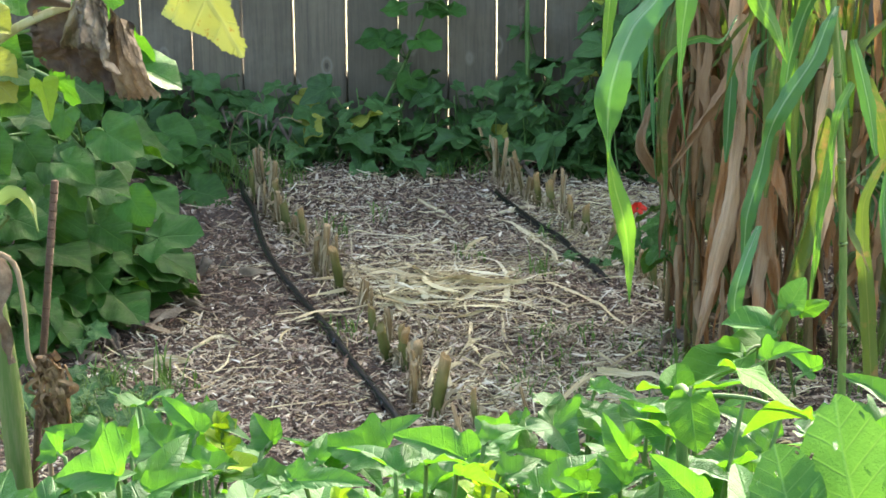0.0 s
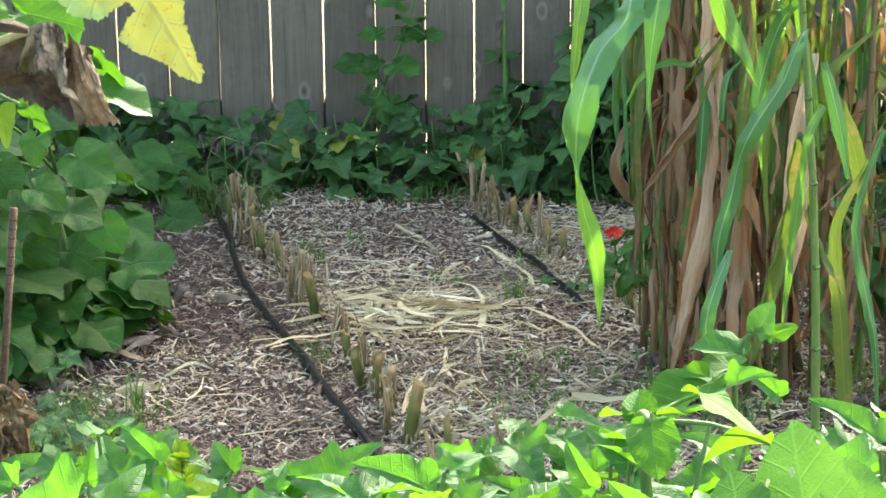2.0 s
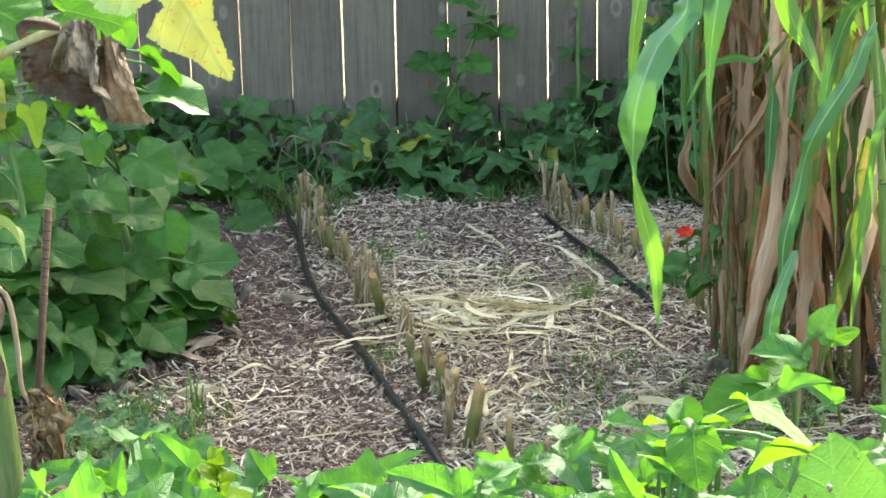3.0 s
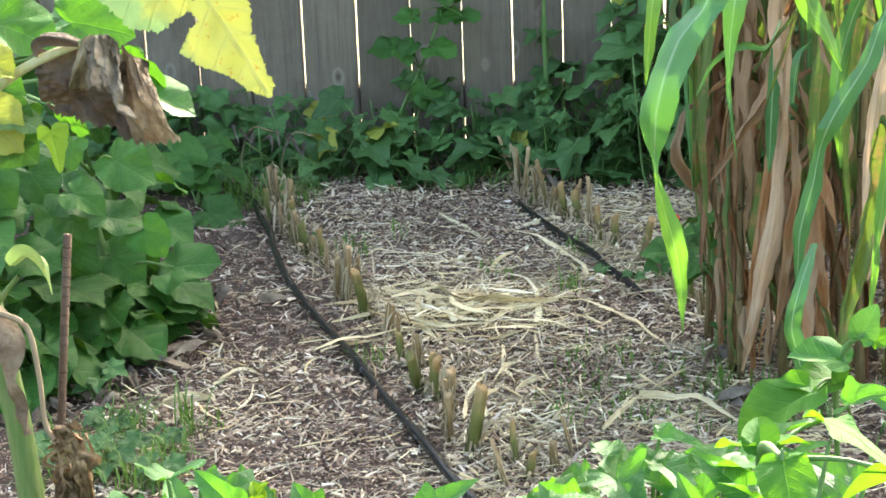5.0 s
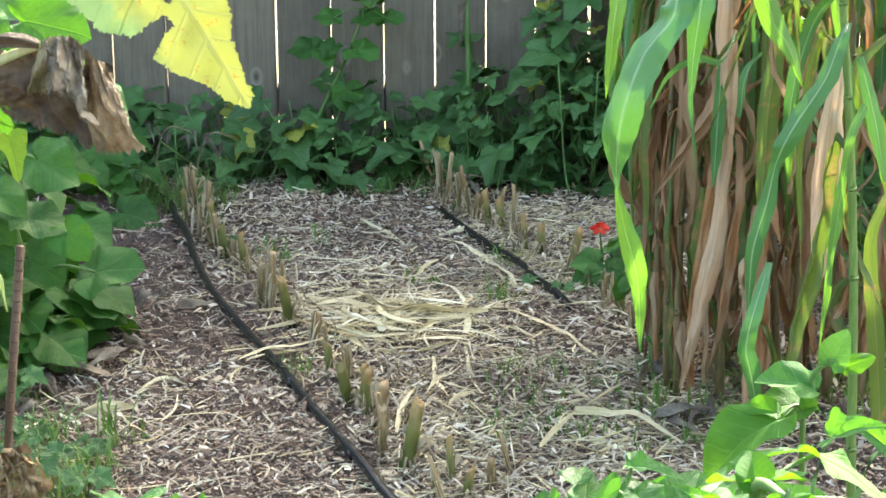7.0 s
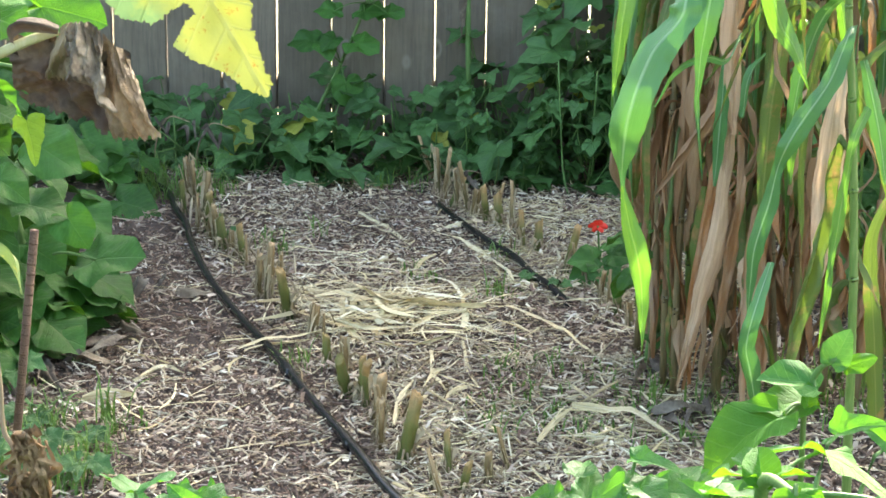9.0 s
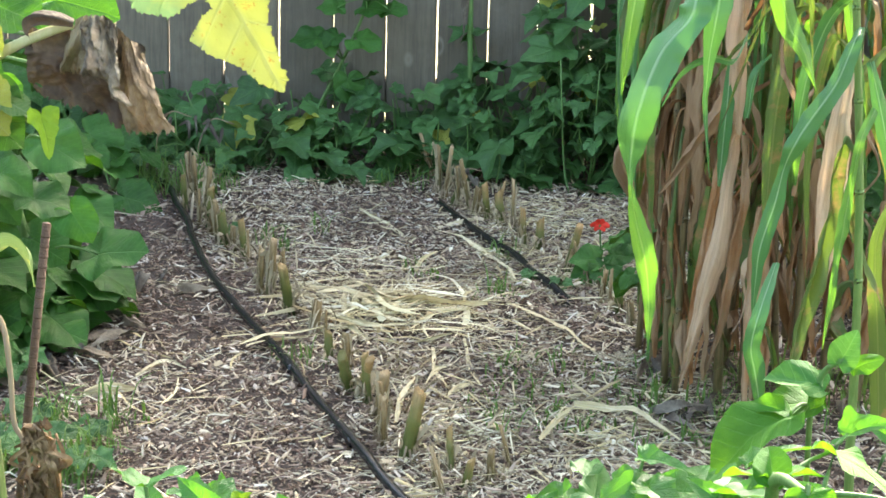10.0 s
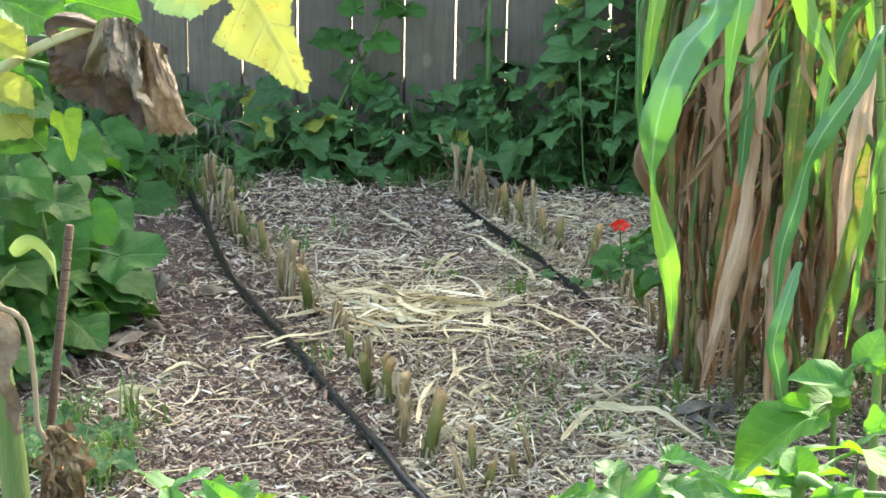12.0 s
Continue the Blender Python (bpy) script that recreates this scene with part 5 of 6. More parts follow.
# ---- corn ----
def corn_plant(base, top, radius, green, seed, dried, group="corn plants", fresh=(), stalk=None, unseen_crown=2, low=0.22, ageing=0.62, hanging=2):
    """A standing corn stalk with joints, hanging dried leaves, unseen top blades for shade and any fresh blades given
    as (points, widths, side, old).
    """
    rng = random.Random(seed)
    bx, by = base
    tx, ty, h = top
    label = "tall green corn stalk with arching blades" if green else "withered corn stalk hung with dried brown leaves"
    ob = thing("corn_plant", (bx, by, 0), label, "corn", group)
    n = 9
    acc = Acc()
    pts, rad = [], []
    radius *= 0.78
    for i in range(n + 1):
        s = i / n
        p = Vector((bx + (tx - bx) * s + 0.006 * math.sin(7 * s + seed), by + (ty - by) * s, h * s))
        r = radius * (1 - 0.45 * s)
        d = Vector((tx - bx, ty - by, h)).normalized() * 0.007
        if i in (0, n):
            pts.append(p), rad.append(r)
        else:
            pts += [p - d, p, p + d]
            rad += [r, r * 1.22, r]
    tube(acc, pts, rad, 10, 2 * (len(pts) - 1))
    part("stalk", acc.mesh("stalk", stalk or (M_STALK_GREEN if green else M_STALK), (bx, by, 0)), ob)
    for k in range(dried):
        s = rng.uniform(low, 1.12 if h > 1.2 else h - 0.05) / h
        o = Vector((bx + (tx - bx) * s, by + (ty - by) * s, h * s))
        a = rng.uniform(0, 6.28)
        d = Vector((math.cos(a), math.sin(a) - 0.35, 0))
        ln = min(rng.uniform(0.12, 0.44), o.z - 0.03)
        out = rng.uniform(0.012, 0.075)
        sway = Vector((rng.gauss(0.008, 0.014) if low > 0.3 else rng.gauss(0, 0.04), rng.gauss(0, 0.03), 0))
        p = [o, o + d * out * 0.8 + Vector((0, 0, 0.01)), o + d * out * 1.2 - Vector((0, 0, ln * 0.3)), o + d * out + sway - Vector((0, 0, ln * 0.65)), o + d * out * 0.8 + sway * 2 - Vector((0, 0, ln))]
        w = rng.uniform(0.005, 0.033)
        acc = Acc()
        ribbon(acc, [tuple(q) for q in p], [w * 0.3, w * rng.uniform(0.3, 0.7), w, w * rng.uniform(0.4, 1.0), w * 0.12], (-math.sin(a), math.cos(a), 0) if rng.random() < 0.4 else (1, 0.4 * math.sin(a), 0), 36, 1.1, 0.12, 10, seed + k, rng.uniform(-3.2, 3.2), 0.011, rng.uniform(0.05, 0.32))
        old = rng.random() < (0.75 if green else ageing)
        part("blade", acc.mesh("blade", M_CORN_OLD if old else M_CORN_DRY, (bx, by, 0)), ob, "ageing yellow-green blade" if old else "dried brown blade")
    for k in range(0 if green else 4):
        z0, a, ln = rng.uniform(0.3, 1.0) * min(h, 1.1), rng.uniform(0, 6.28), rng.uniform(0.1, 0.32)
        s, d, w = z0 / h, Vector((math.cos(a), math.sin(a), 0)), rng.uniform(0.002, 0.008)
        o, ln = Vector((bx + (tx - bx) * s, by + (ty - by) * s, z0)), min(ln, z0 - 0.02)
        acc = Acc()
        ribbon(acc, [tuple(o), tuple(o + d * rng.uniform(0.02, 0.06) - Vector((0, 0, ln * 0.2))), tuple(o + d * rng.uniform(0.01, 0.06) - Vector((0, 0, ln * 0.6))), tuple(o + d * rng.uniform(0.0, 0.08) - Vector((0, 0, ln)))], [w * 0.6, w, w, w * 0.2], (-d.y, d.x, 0), 22, 0.9, 0.3, 4, seed + 5 * k, rng.uniform(-4, 4), 0.010)
        part("shred", acc.mesh("shred", M_CORN_TAN if k == 0 else M_CORN_DRY, (bx, by, 0)), ob, "thin torn strip of dried leaf")
    for k in range(0 if green else 5):
        z0, a = rng.uniform(0.12, 0.5), rng.uniform(0, 6.28)
        s, d = z0 / h, Vector((math.cos(a), math.sin(a), 0))
        o = Vector((bx + (tx - bx) * s, by + (ty - by) * s, z0)) + d * radius
        ln, w = rng.uniform(0.07, min(0.2, z0)), rng.uniform(0.008, 0.026)
        acc = Acc()
        ribbon(acc, [tuple(o), tuple(o + d * 0.008 - Vector((0, 0, ln * 0.4))), tuple(o + d * rng.uniform(0.005, 0.03) - Vector((0, 0, ln)))], [w * 0.6, w, w * 0.2], (-d.y, d.x, 0), 18, 0.8, 0.1, 8, seed + 3 * k, rng.uniform(-1.2, 1.2), 0.008, 0.15)
        part("sheath", acc.mesh("sheath", M_CORN_DRY, (bx, by, 0)), ob, "withered brown leaf sheath")
    # top blades above the view, added to shade the plants in front
    for k in range(unseen_crown):
        z, a, ln = h - 0.25 + 0.2 * k / max(unseen_crown - 1, 1), 2.6 * k + seed, rng.uniform(0.2, 0.32)
        s, d = z / h, Vector((math.cos(a), math.sin(a), 0))
        o = Vector((bx + (tx - bx) * s, by + (ty - by) * s, z))
        acc = Acc()
        ribbon(acc, [tuple(o), tuple(o + d * ln * 0.35 + Vector((0, 0, 0.16))), tuple(o + d * ln * 0.75 + Vector((0, 0, 0.12))), tuple(o + d * ln - Vector((0, 0, 0.1)))], [0.03, 0.055, 0.045, 0.003], (-d.y, d.x, 0), 18, 0.3, 0.06, 4, seed + k)
        part("blade", acc.mesh("blade", M_CORN, (bx, by, 0)), ob, "fresh green blade")
    for k in range(hanging):
        z0, a, ln = rng.uniform(0.55, 1.0) * min(h, 1.1), rng.uniform(0, 6.28), rng.uniform(0.22, 0.5)
        s, d, w = z0 / h, Vector((math.cos(a), math.sin(a) - 0.3, 0)), rng.uniform(0.010, 0.024)
        o, ln, out = Vector((bx + (tx - bx) * s, by + (ty - by) * s, z0)), min(ln, z0 - 0.06), rng.uniform(0.03, 0.07)
        acc = Acc()
        ribbon(acc, [tuple(o), tuple(o + d * out + Vector((0, 0, 0.03))), tuple(o + d * out * 1.6 - Vector((0, 0, ln * 0.35))), tuple(o + d * out * 1.5 - Vector((0, 0, ln * 0.7))), tuple(o + d * out * 1.3 - Vector((0, 0, ln)))], [w * 0.7, w, w, w * 0.7, w * 0.06], (1, 0.5 * math.sin(a), 0), 30, 0.4, 0.07, 6, seed + 7 * k, rng.uniform(-1.8, 1.8), 0.003)
        mat = rng.choice((M_CORN, M_CORN_PAINTED_LIT, M_CORN_OLD, M_CORN_OLD, M_CORN_OLD))
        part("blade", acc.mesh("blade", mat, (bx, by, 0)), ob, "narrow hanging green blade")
    for points, widths, side, mat in fresh:
        acc = Acc()
        if mat in (2, 4):
            widths = [w * 0.85 * rng.uniform(0.75, 1.15) for w in widths]
        ribbon(acc, points, widths, side, 10 * (len(points) - 1), 1.1 if mat in (2, 4) else 0.3, 0.14 if mat in (2, 4) else 0.05, 10, seed + len(points), 0.7 * math.sin(seed + 2.0 * len(points)) if mat in (2, 4) else 0.0, 0.013 if mat in (2, 4) else 0.002, 0.26 if mat in (2, 4) else 0.0)
        part("blade", acc.mesh("blade", (M_CORN, M_CORN_OLD, M_CORN_DRY, M_CORN_PAINTED_LIT, M_CORN_TAN)[mat], (bx, by, 0)), ob, ("fresh green blade", "ageing yellow-green blade", "dried brown blade", "bright green blade with sunlight put into its colour", "bleached tan dried blade")[mat])
    return ob


BIG = [(1.50, 2.42, 0.95), (1.47, 2.25, 0.92), (1.44, 2.12, 0.865), (1.43, 2.10, 0.83), (1.40, 2.09, 0.79), (1.38, 2.08, 0.74), (1.37, 2.08, 0.70), (1.367, 2.09, 0.67), (1.366, 2.10, 0.64), (1.367, 2.10, 0.62), (1.378, 2.10, 0.57), (1.390, 2.10, 0.53), (1.397, 2.10, 0.48), (1.400, 2.10, 0.405)]
BIG_W = [0.03, 0.04, 0.042, 0.046, 0.050, 0.047, 0.044, 0.034, 0.012, 0.006, 0.022, 0.030, 0.018, 0.001]
# the big blade's lower half is coloured as if the sun shone through
corn_plant((1.60, 3.02), (1.554, 2.661, 1.30), 0.012, False, 601, 5, unseen_crown=2, fresh=[
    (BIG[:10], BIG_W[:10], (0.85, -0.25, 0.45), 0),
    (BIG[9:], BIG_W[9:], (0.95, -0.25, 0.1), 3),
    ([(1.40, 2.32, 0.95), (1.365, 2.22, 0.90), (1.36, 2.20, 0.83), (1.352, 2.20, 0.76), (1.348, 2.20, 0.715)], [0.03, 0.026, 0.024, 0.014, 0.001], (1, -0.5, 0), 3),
    ([(1.51, 2.38, 0.93), (1.475, 2.25, 0.90), (1.465, 2.20, 0.83), (1.458, 2.20, 0.775), (1.456, 2.20, 0.73), (1.456, 2.20, 0.70), (1.467, 2.20, 0.61)], [0.03, 0.036, 0.034, 0.018, 0.008, 0.006, 0.001], (1, -0.1, 0), 0)])
corn_plant((1.72, 2.52), (1.640, 2.493, 1.20), 0.0100, True, 602, 2, unseen_crown=2, fresh=[
    ([(1.646, 2.56, 0.851), (1.656, 2.56, 0.803), (1.671, 2.56, 0.738), (1.684, 2.56, 0.681), (1.699, 2.56, 0.564)], [0.01, 0.014, 0.016, 0.014, 0.004], (1, 0.2, 0), 3),
    ([(1.594, 2.80, 0.725), (1.588, 2.80, 0.661), (1.580, 2.80, 0.588), (1.577, 2.80, 0.505), (1.573, 2.80, 0.402)], [0.014, 0.028, 0.032, 0.028, 0.006], (1, -0.2, 0), 1),
    ([(1.537, 2.86, 0.566), (1.545, 2.86, 0.636), (1.570, 2.86, 0.671), (1.603, 2.86, 0.702)], [0.01, 0.022, 0.022, 0.016], (0.5, -0.5, 0.6), 0),
    ([(1.702, 2.62, 0.705), (1.719, 2.62, 0.646), (1.734, 2.62, 0.587), (1.747, 2.62, 0.519)], [0.012, 0.022, 0.022, 0.006], (1, 0.3, 0.2), 0),
    ([(1.616, 2.72, 0.658), (1.615, 2.72, 0.605), (1.612, 2.72, 0.552), (1.613, 2.72, 0.489)], [0.012, 0.02, 0.02, 0.004], (1, 0.4, 0), 3),
    ([(1.506, 2.90, 0.651), (1.506, 2.90, 0.585), (1.503, 2.90, 0.518), (1.500, 2.90, 0.441)], [0.01, 0.022, 0.022, 0.006], (1, -0.4, 0), 0),
    ([(1.485, 2.95, 0.429), (1.482, 2.95, 0.369), (1.477, 2.95, 0.319), (1.477, 2.95, 0.259)], [0.01, 0.022, 0.022, 0.006], (1, 0.3, 0), 1),
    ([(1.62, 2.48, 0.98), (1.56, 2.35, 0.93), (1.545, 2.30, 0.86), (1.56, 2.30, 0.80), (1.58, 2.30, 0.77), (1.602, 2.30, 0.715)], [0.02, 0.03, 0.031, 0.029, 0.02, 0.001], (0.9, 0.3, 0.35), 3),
    ([(1.70, 2.50, 0.84), (1.65, 2.54, 0.80), (1.63, 2.55, 0.77), (1.61, 2.55, 0.71), (1.60, 2.55, 0.65), (1.595, 2.55, 0.57)], [0.02, 0.024, 0.026, 0.024, 0.02, 0.004], (1, 0.5, 0.2), 0),
    ([(1.67, 2.48, 0.775), (1.66, 2.45, 0.755), (1.64, 2.44, 0.70), (1.61, 2.44, 0.65), (1.588, 2.44, 0.61), (1.577, 2.45, 0.575), (1.567, 2.45, 0.52), (1.552, 2.45, 0.46), (1.548, 2.45, 0.41), (1.546, 2.45, 0.34)], [0.016, 0.022, 0.030, 0.032, 0.028, 0.016, 0.026, 0.024, 0.014, 0.002], (0.85, -0.3, 0.5), 0),
    ([(1.70, 2.48, 0.66), (1.68, 2.45, 0.62), (1.673, 2.45, 0.57), (1.668, 2.45, 0.52), (1.664, 2.45, 0.48), (1.66, 2.45, 0.44), (1.657, 2.45, 0.39), (1.650, 2.45, 0.31)], [0.012, 0.014, 0.012, 0.018, 0.020, 0.010, 0.012, 0.001], (1, 0.4, 0), 3),
    ([(1.57, 2.36, 0.46), (1.55, 2.30, 0.41), (1.54, 2.29, 0.36), (1.548, 2.29, 0.32), (1.56, 2.30, 0.26)], [0.01, 0.022, 0.024, 0.026, 0.008], (1, -0.4, 0), 0)])
corn_plant((1.84, 2.66), (1.808, 2.612, 1.20), 0.011, True, 604, 2, unseen_crown=2, fresh=[
    ([(1.78, 2.62, 0.55), (1.735, 2.60, 0.46), (1.732, 2.60, 0.39), (1.745, 2.60, 0.28), (1.757, 2.60, 0.15)], [0.008, 0.016, 0.022, 0.026, 0.024], (1, 0.1, 0), 1),
    ([(1.80, 2.62, 0.6), (1.765, 2.60, 0.48), (1.765, 2.60, 0.41), (1.785, 2.60, 0.32), (1.80, 2.60, 0.25), (1.81, 2.60, 0.13)], [0.01, 0.014, 0.016, 0.02, 0.014, 0.006], (1, 0.6, 0), 0),
    ([(1.80, 2.84, 0.74), (1.72, 2.80, 0.67), (1.715, 2.80, 0.63), (1.742, 2.80, 0.58), (1.765, 2.80, 0.52), (1.785, 2.80, 0.42)], [0.01, 0.022, 0.028, 0.032, 0.03, 0.012], (0.9, -0.2, 0.4), 1),
    ([(1.86, 2.62, 0.72), (1.83, 2.50, 0.66), (1.80, 2.45, 0.67), (1.84, 2.42, 0.60), (1.88, 2.40, 0.50)], [0.012, 0.02, 0.02, 0.024, 0.004], (0.8, -0.2, 0.5), 0)])
corn_plant((1.52, 3.06), (1.500, 2.982, 1.65), 0.012, False, 605, 5, fresh=[
    ([(1.53, 2.95, 0.92), (1.52, 2.90, 0.77), (1.52, 2.90, 0.69), (1.518, 2.90, 0.62), (1.526, 2.90, 0.53)], [0.03, 0.036, 0.036, 0.022, 0.004], (1, 0.2, 0), 4),
    ([(1.53, 2.96, 0.66), (1.525, 2.94, 0.55), (1.515, 2.93, 0.44), (1.505, 2.92, 0.33), (1.485, 2.92, 0.24), (1.470, 2.93, 0.15), (1.455, 2.95, 0.07)], [0.012, 0.022, 0.032, 0.034, 0.030, 0.018, 0.006], (1, -0.3, 0), 4),
    ([(1.515, 2.97, 0.58), (1.505, 2.95, 0.48), (1.490, 2.94, 0.36), (1.478, 2.94, 0.27), (1.470, 2.95, 0.17), (1.475, 2.96, 0.07)], [0.010, 0.020, 0.024, 0.022, 0.016, 0.004], (1, 0.4, 0), 2),
    ([(1.54, 2.95, 0.52), (1.545, 2.93, 0.42), (1.53, 2.93, 0.30), (1.52, 2.93, 0.20), (1.50, 2.95, 0.10)], [0.010, 0.018, 0.022, 0.016, 0.004], (0.8, -0.6, 0), 2),
    ([(1.60, 2.92, 0.62), (1.595, 2.90, 0.50), (1.585, 2.90, 0.38), (1.59, 2.90, 0.26), (1.60, 2.92, 0.16)], [0.010, 0.022, 0.026, 0.022, 0.006], (1, 0.3, 0), 2),
    ([(1.43, 3.02, 0.85), (1.445, 3.0, 0.72), (1.45, 3.0, 0.60), (1.445, 3.0, 0.46), (1.44, 3.02, 0.34)], [0.012, 0.026, 0.030, 0.024, 0.006], (1, -0.2, 0), 2),
    ([(1.475, 3.0, 0.80), (1.470, 2.98, 0.68), (1.462, 2.98, 0.55), (1.470, 2.98, 0.42), (1.46, 3.0, 0.30)], [0.012, 0.020, 0.022, 0.020, 0.006], (0.9, 0.5, 0), 2),
    ([(1.52, 2.60, 0.74), (1.50, 2.52, 0.715), (1.47, 2.50, 0.72), (1.44, 2.49, 0.71), (1.418, 2.48, 0.69), (1.40, 2.48, 0.65)], [0.008, 0.012, 0.014, 0.014, 0.016, 0.004], (0.1, -0.6, 0.8), 0)])
corn_plant((1.66, 3.04), (1.660, 2.929, 1.35), 0.012, False, 606, 6, fresh=[
    ([(1.69, 2.74, 0.70), (1.675, 2.70, 0.61), (1.67, 2.70, 0.50), (1.667, 2.70, 0.41), (1.657, 2.70, 0.31)], [0.02, 0.036, 0.046, 0.040, 0.008], (1, 0.1, 0), 4),
    ([(1.84, 3.06, 0.74), (1.81, 3.08, 0.65), (1.775, 3.08, 0.52), (1.73, 3.08, 0.42)], [0.02, 0.03, 0.026, 0.006], (0.9, 0.2, 0.3), 2)])
frng = random.Random(620)
# unseen tops: tall on the left to shade the foreground, low on the right
for i, (x, y) in enumerate([(1.40, 3.30), (1.42, 3.42), (1.45, 3.20), (1.48, 3.36), (1.54, 3.22), (1.57, 3.12), (1.60, 3.26), (1.63, 3.16), (1.69, 3.22), (1.72, 3.10), (1.77, 3.04), (1.80, 3.20), (1.52, 3.50), (1.66, 3.46), (1.86, 3.12), (1.97, 3.0)]):
    corn_plant((x, y), (x + frng.uniform(-0.05, 0.05), y + frng.uniform(-0.08, 0.05), frng.uniform(1.6, 1.72) if x < 1.58 else frng.uniform(1.1, 1.22)), frng.uniform(0.010, 0.0135), i in (3, 11), 630 + i, (9, 8, 9, 8, 5, 6, 5, 6, 5, 5, 6, 5, 5, 5, 5, 5)[i], low=0.62 if i < 4 else 0.22)


for i, (x, y) in enumerate([(1.375, 3.34), (1.40, 3.22), (1.425, 3.14), (1.45, 3.08), (1.41, 3.38)]):
    corn_plant((x, y), (x + 0.02, y - 0.05, 1.62 - 0.03 * i), 0.009, False, 660 + i, 8, low=0.46, ageing=0.3)


# ---- shaded growth behind the corn ----
for i, (x, y, h) in enumerate([(1.62, 4.3, 0.40), (1.95, 4.2, 0.45), (2.25, 4.4, 0.6), (1.85, 3.72, 0.26), (2.1, 3.8, 0.40), (2.35, 3.7, 0.55), (2.05, 3.35, 0.3), (2.5, 4.2, 0.6)]):
    bushy("garden_weed", (x, y, 0), h, 20, 0.16, 700 + i, BROAD_LEAVES, (0.06, 0.10), "shaded dark green leafy weed behind the corn", "weed", "weeds behind the corn", (-0.2, -0.8))


bushy("garden_weed", (1.40, 3.27, 0), 0.30, 12, 0.07, 720, BROAD_LEAVES, (0.03, 0.05), "small green weed climbing among the corn stalks", "weed", "weeds behind the corn")


# ---- withered sunflower and stake ----
def old_sunflower():
    rng = random.Random(81)
    base = (0.79, 1.40, 0)
    ob = thing("old_sunflower", base, "tall old sunflower with yellowing and withered brown leaves", "sunflower")
    acc = Acc()
    tube(acc, [(0.80, 1.40, 0), (0.795, 1.40, 0.30), (0.785, 1.40, 0.50), (0.765, 1.40, 0.66), (0.745, 1.41, 0.85), (0.74, 1.41, 1.3), (0.75, 1.40, 1.9)], [0.015, 0.014, 0.0135, 0.012, 0.012, 0.011, 0.008], 12, 40)
    for line, r in (([(0.745, 1.41, 0.90), (0.80, 1.38, 0.965), (0.88, 1.34, 0.985), (0.945, 1.33, 0.965)], 0.004),
                    ([(0.76, 1.40, 0.63), (0.79, 1.39, 0.665), (0.805, 1.385, 0.68)], 0.003), ([(0.75, 1.40, 0.77), (0.79, 1.39, 0.81), (0.84, 1.39, 0.817)], 0.0028), ([(0.745, 1.41, 0.82), (0.77, 1.38, 0.845), (0.785, 1.37, 0.845)], 0.003)):
        tube(acc, line, [r * 1.3] + [r] * (len(line) - 2) + [r * 0.8], 8, 12, False)
    part("stem", acc.mesh("stem", M_SUNSTEM, base), ob)

    acc = Acc()
    tube(acc, [(0.742, 1.41, 0.825), (0.778, 1.405, 0.851), (0.82, 1.40, 0.877), (0.855, 1.405, 0.893), (0.876, 1.415, 0.899)], [0.0075, 0.0058, 0.0050, 0.0046, 0.003], 10, 24, False)
    part("leaf_stalk", acc.mesh("leaf_stalk", M_PETIOLE, base), ob, "pale thick leaf stalk")

    # the withered leaf, hung over the end of its stalk like a crumpled cloth: a back, a folded flap and a torn side
    for tl, tr, br, bl, y0, depth, seed, mat, lab in (
            ((0.836, 0.896), (0.937, 0.880), (0.940, 0.800), (0.837, 0.832), 1.425, 0.015, 3, M_DRY_DARK, "dark brown back of the crumpled withered leaf"),
            ((0.881, 0.905), (0.899, 0.903), (0.893, 0.855), (0.863, 0.855), 1.410, 0.006, 11, M_DRY_OLIVE, "olive tan fold of the withered leaf"),
            ((0.890, 0.908), (0.920, 0.905), (0.938, 0.826), (0.893, 0.858), 1.398, 0.015, 5, M_DRY, "grey-brown folded flap of the withered leaf"),
            ((0.914, 0.897), (0.942, 0.876), (0.968, 0.800), (0.926, 0.797), 1.418, 0.007, 8, M_DRY_TAN, "tan torn side of the withered leaf")):
        nx, nz = 56, 56
        verts, uvs, faces = [], [], []
        for j in range(nz + 1):
            v = j / nz
            for i in range(nx + 1):
                u = i / nx
                x = (tl[0] * (1 - u) + tr[0] * u) * (1 - v) + (bl[0] * (1 - u) + br[0] * u) * v
                z = (tl[1] * (1 - u) + tr[1] * u) * (1 - v) + (bl[1] * (1 - u) + br[1] * u) * v
                c = depth * (1.7 * noise.noise((u * 2.6 + seed + v, v * 1.8, 3.3)) + 0.8 * noise.noise((u * 6 - 2 * v, v * 4 + seed, 7.7)) + 0.3 * noise.noise((u * 15, v * 13, seed)) + 0.12 * noise.noise((u * 45, v * 36, seed + 4)))
                y = y0 - 0.012 * math.sin(math.pi * v) - 0.010 * math.sin(math.pi * u) + 0.003 * math.sin(u * 9 + 4 * v) * v + c
                edge = 0.0035 * noise.noise((v * 5, u * 2, seed)) * (2 * u - 1)
                verts.append((x + edge + 0.08 * c * v, y, z + 0.004 * math.sin(math.pi * u) * (1 - v) + 0.2 * c))
                uvs.append((u - 0.4, v))
        w = nx + 1
        for j in range(nz):
            for i in range(nx):
                u, v = i / nx, j / nz
                rag = 0.92 + 0.08 * noise.noise((u * 11, 0.0, seed)) + 0.06 * noise.noise((u * 37, 1.0, seed + 2))
                if v > rag or noise.noise((u * 13, v * 13, seed + 0.5)) > 0.80:
                    continue
                faces.append((j * w + i, j * w + i + 1, (j + 1) * w + i + 1, (j + 1) * w + i))
        acc = Acc()
        acc.add(verts, faces, uvs)
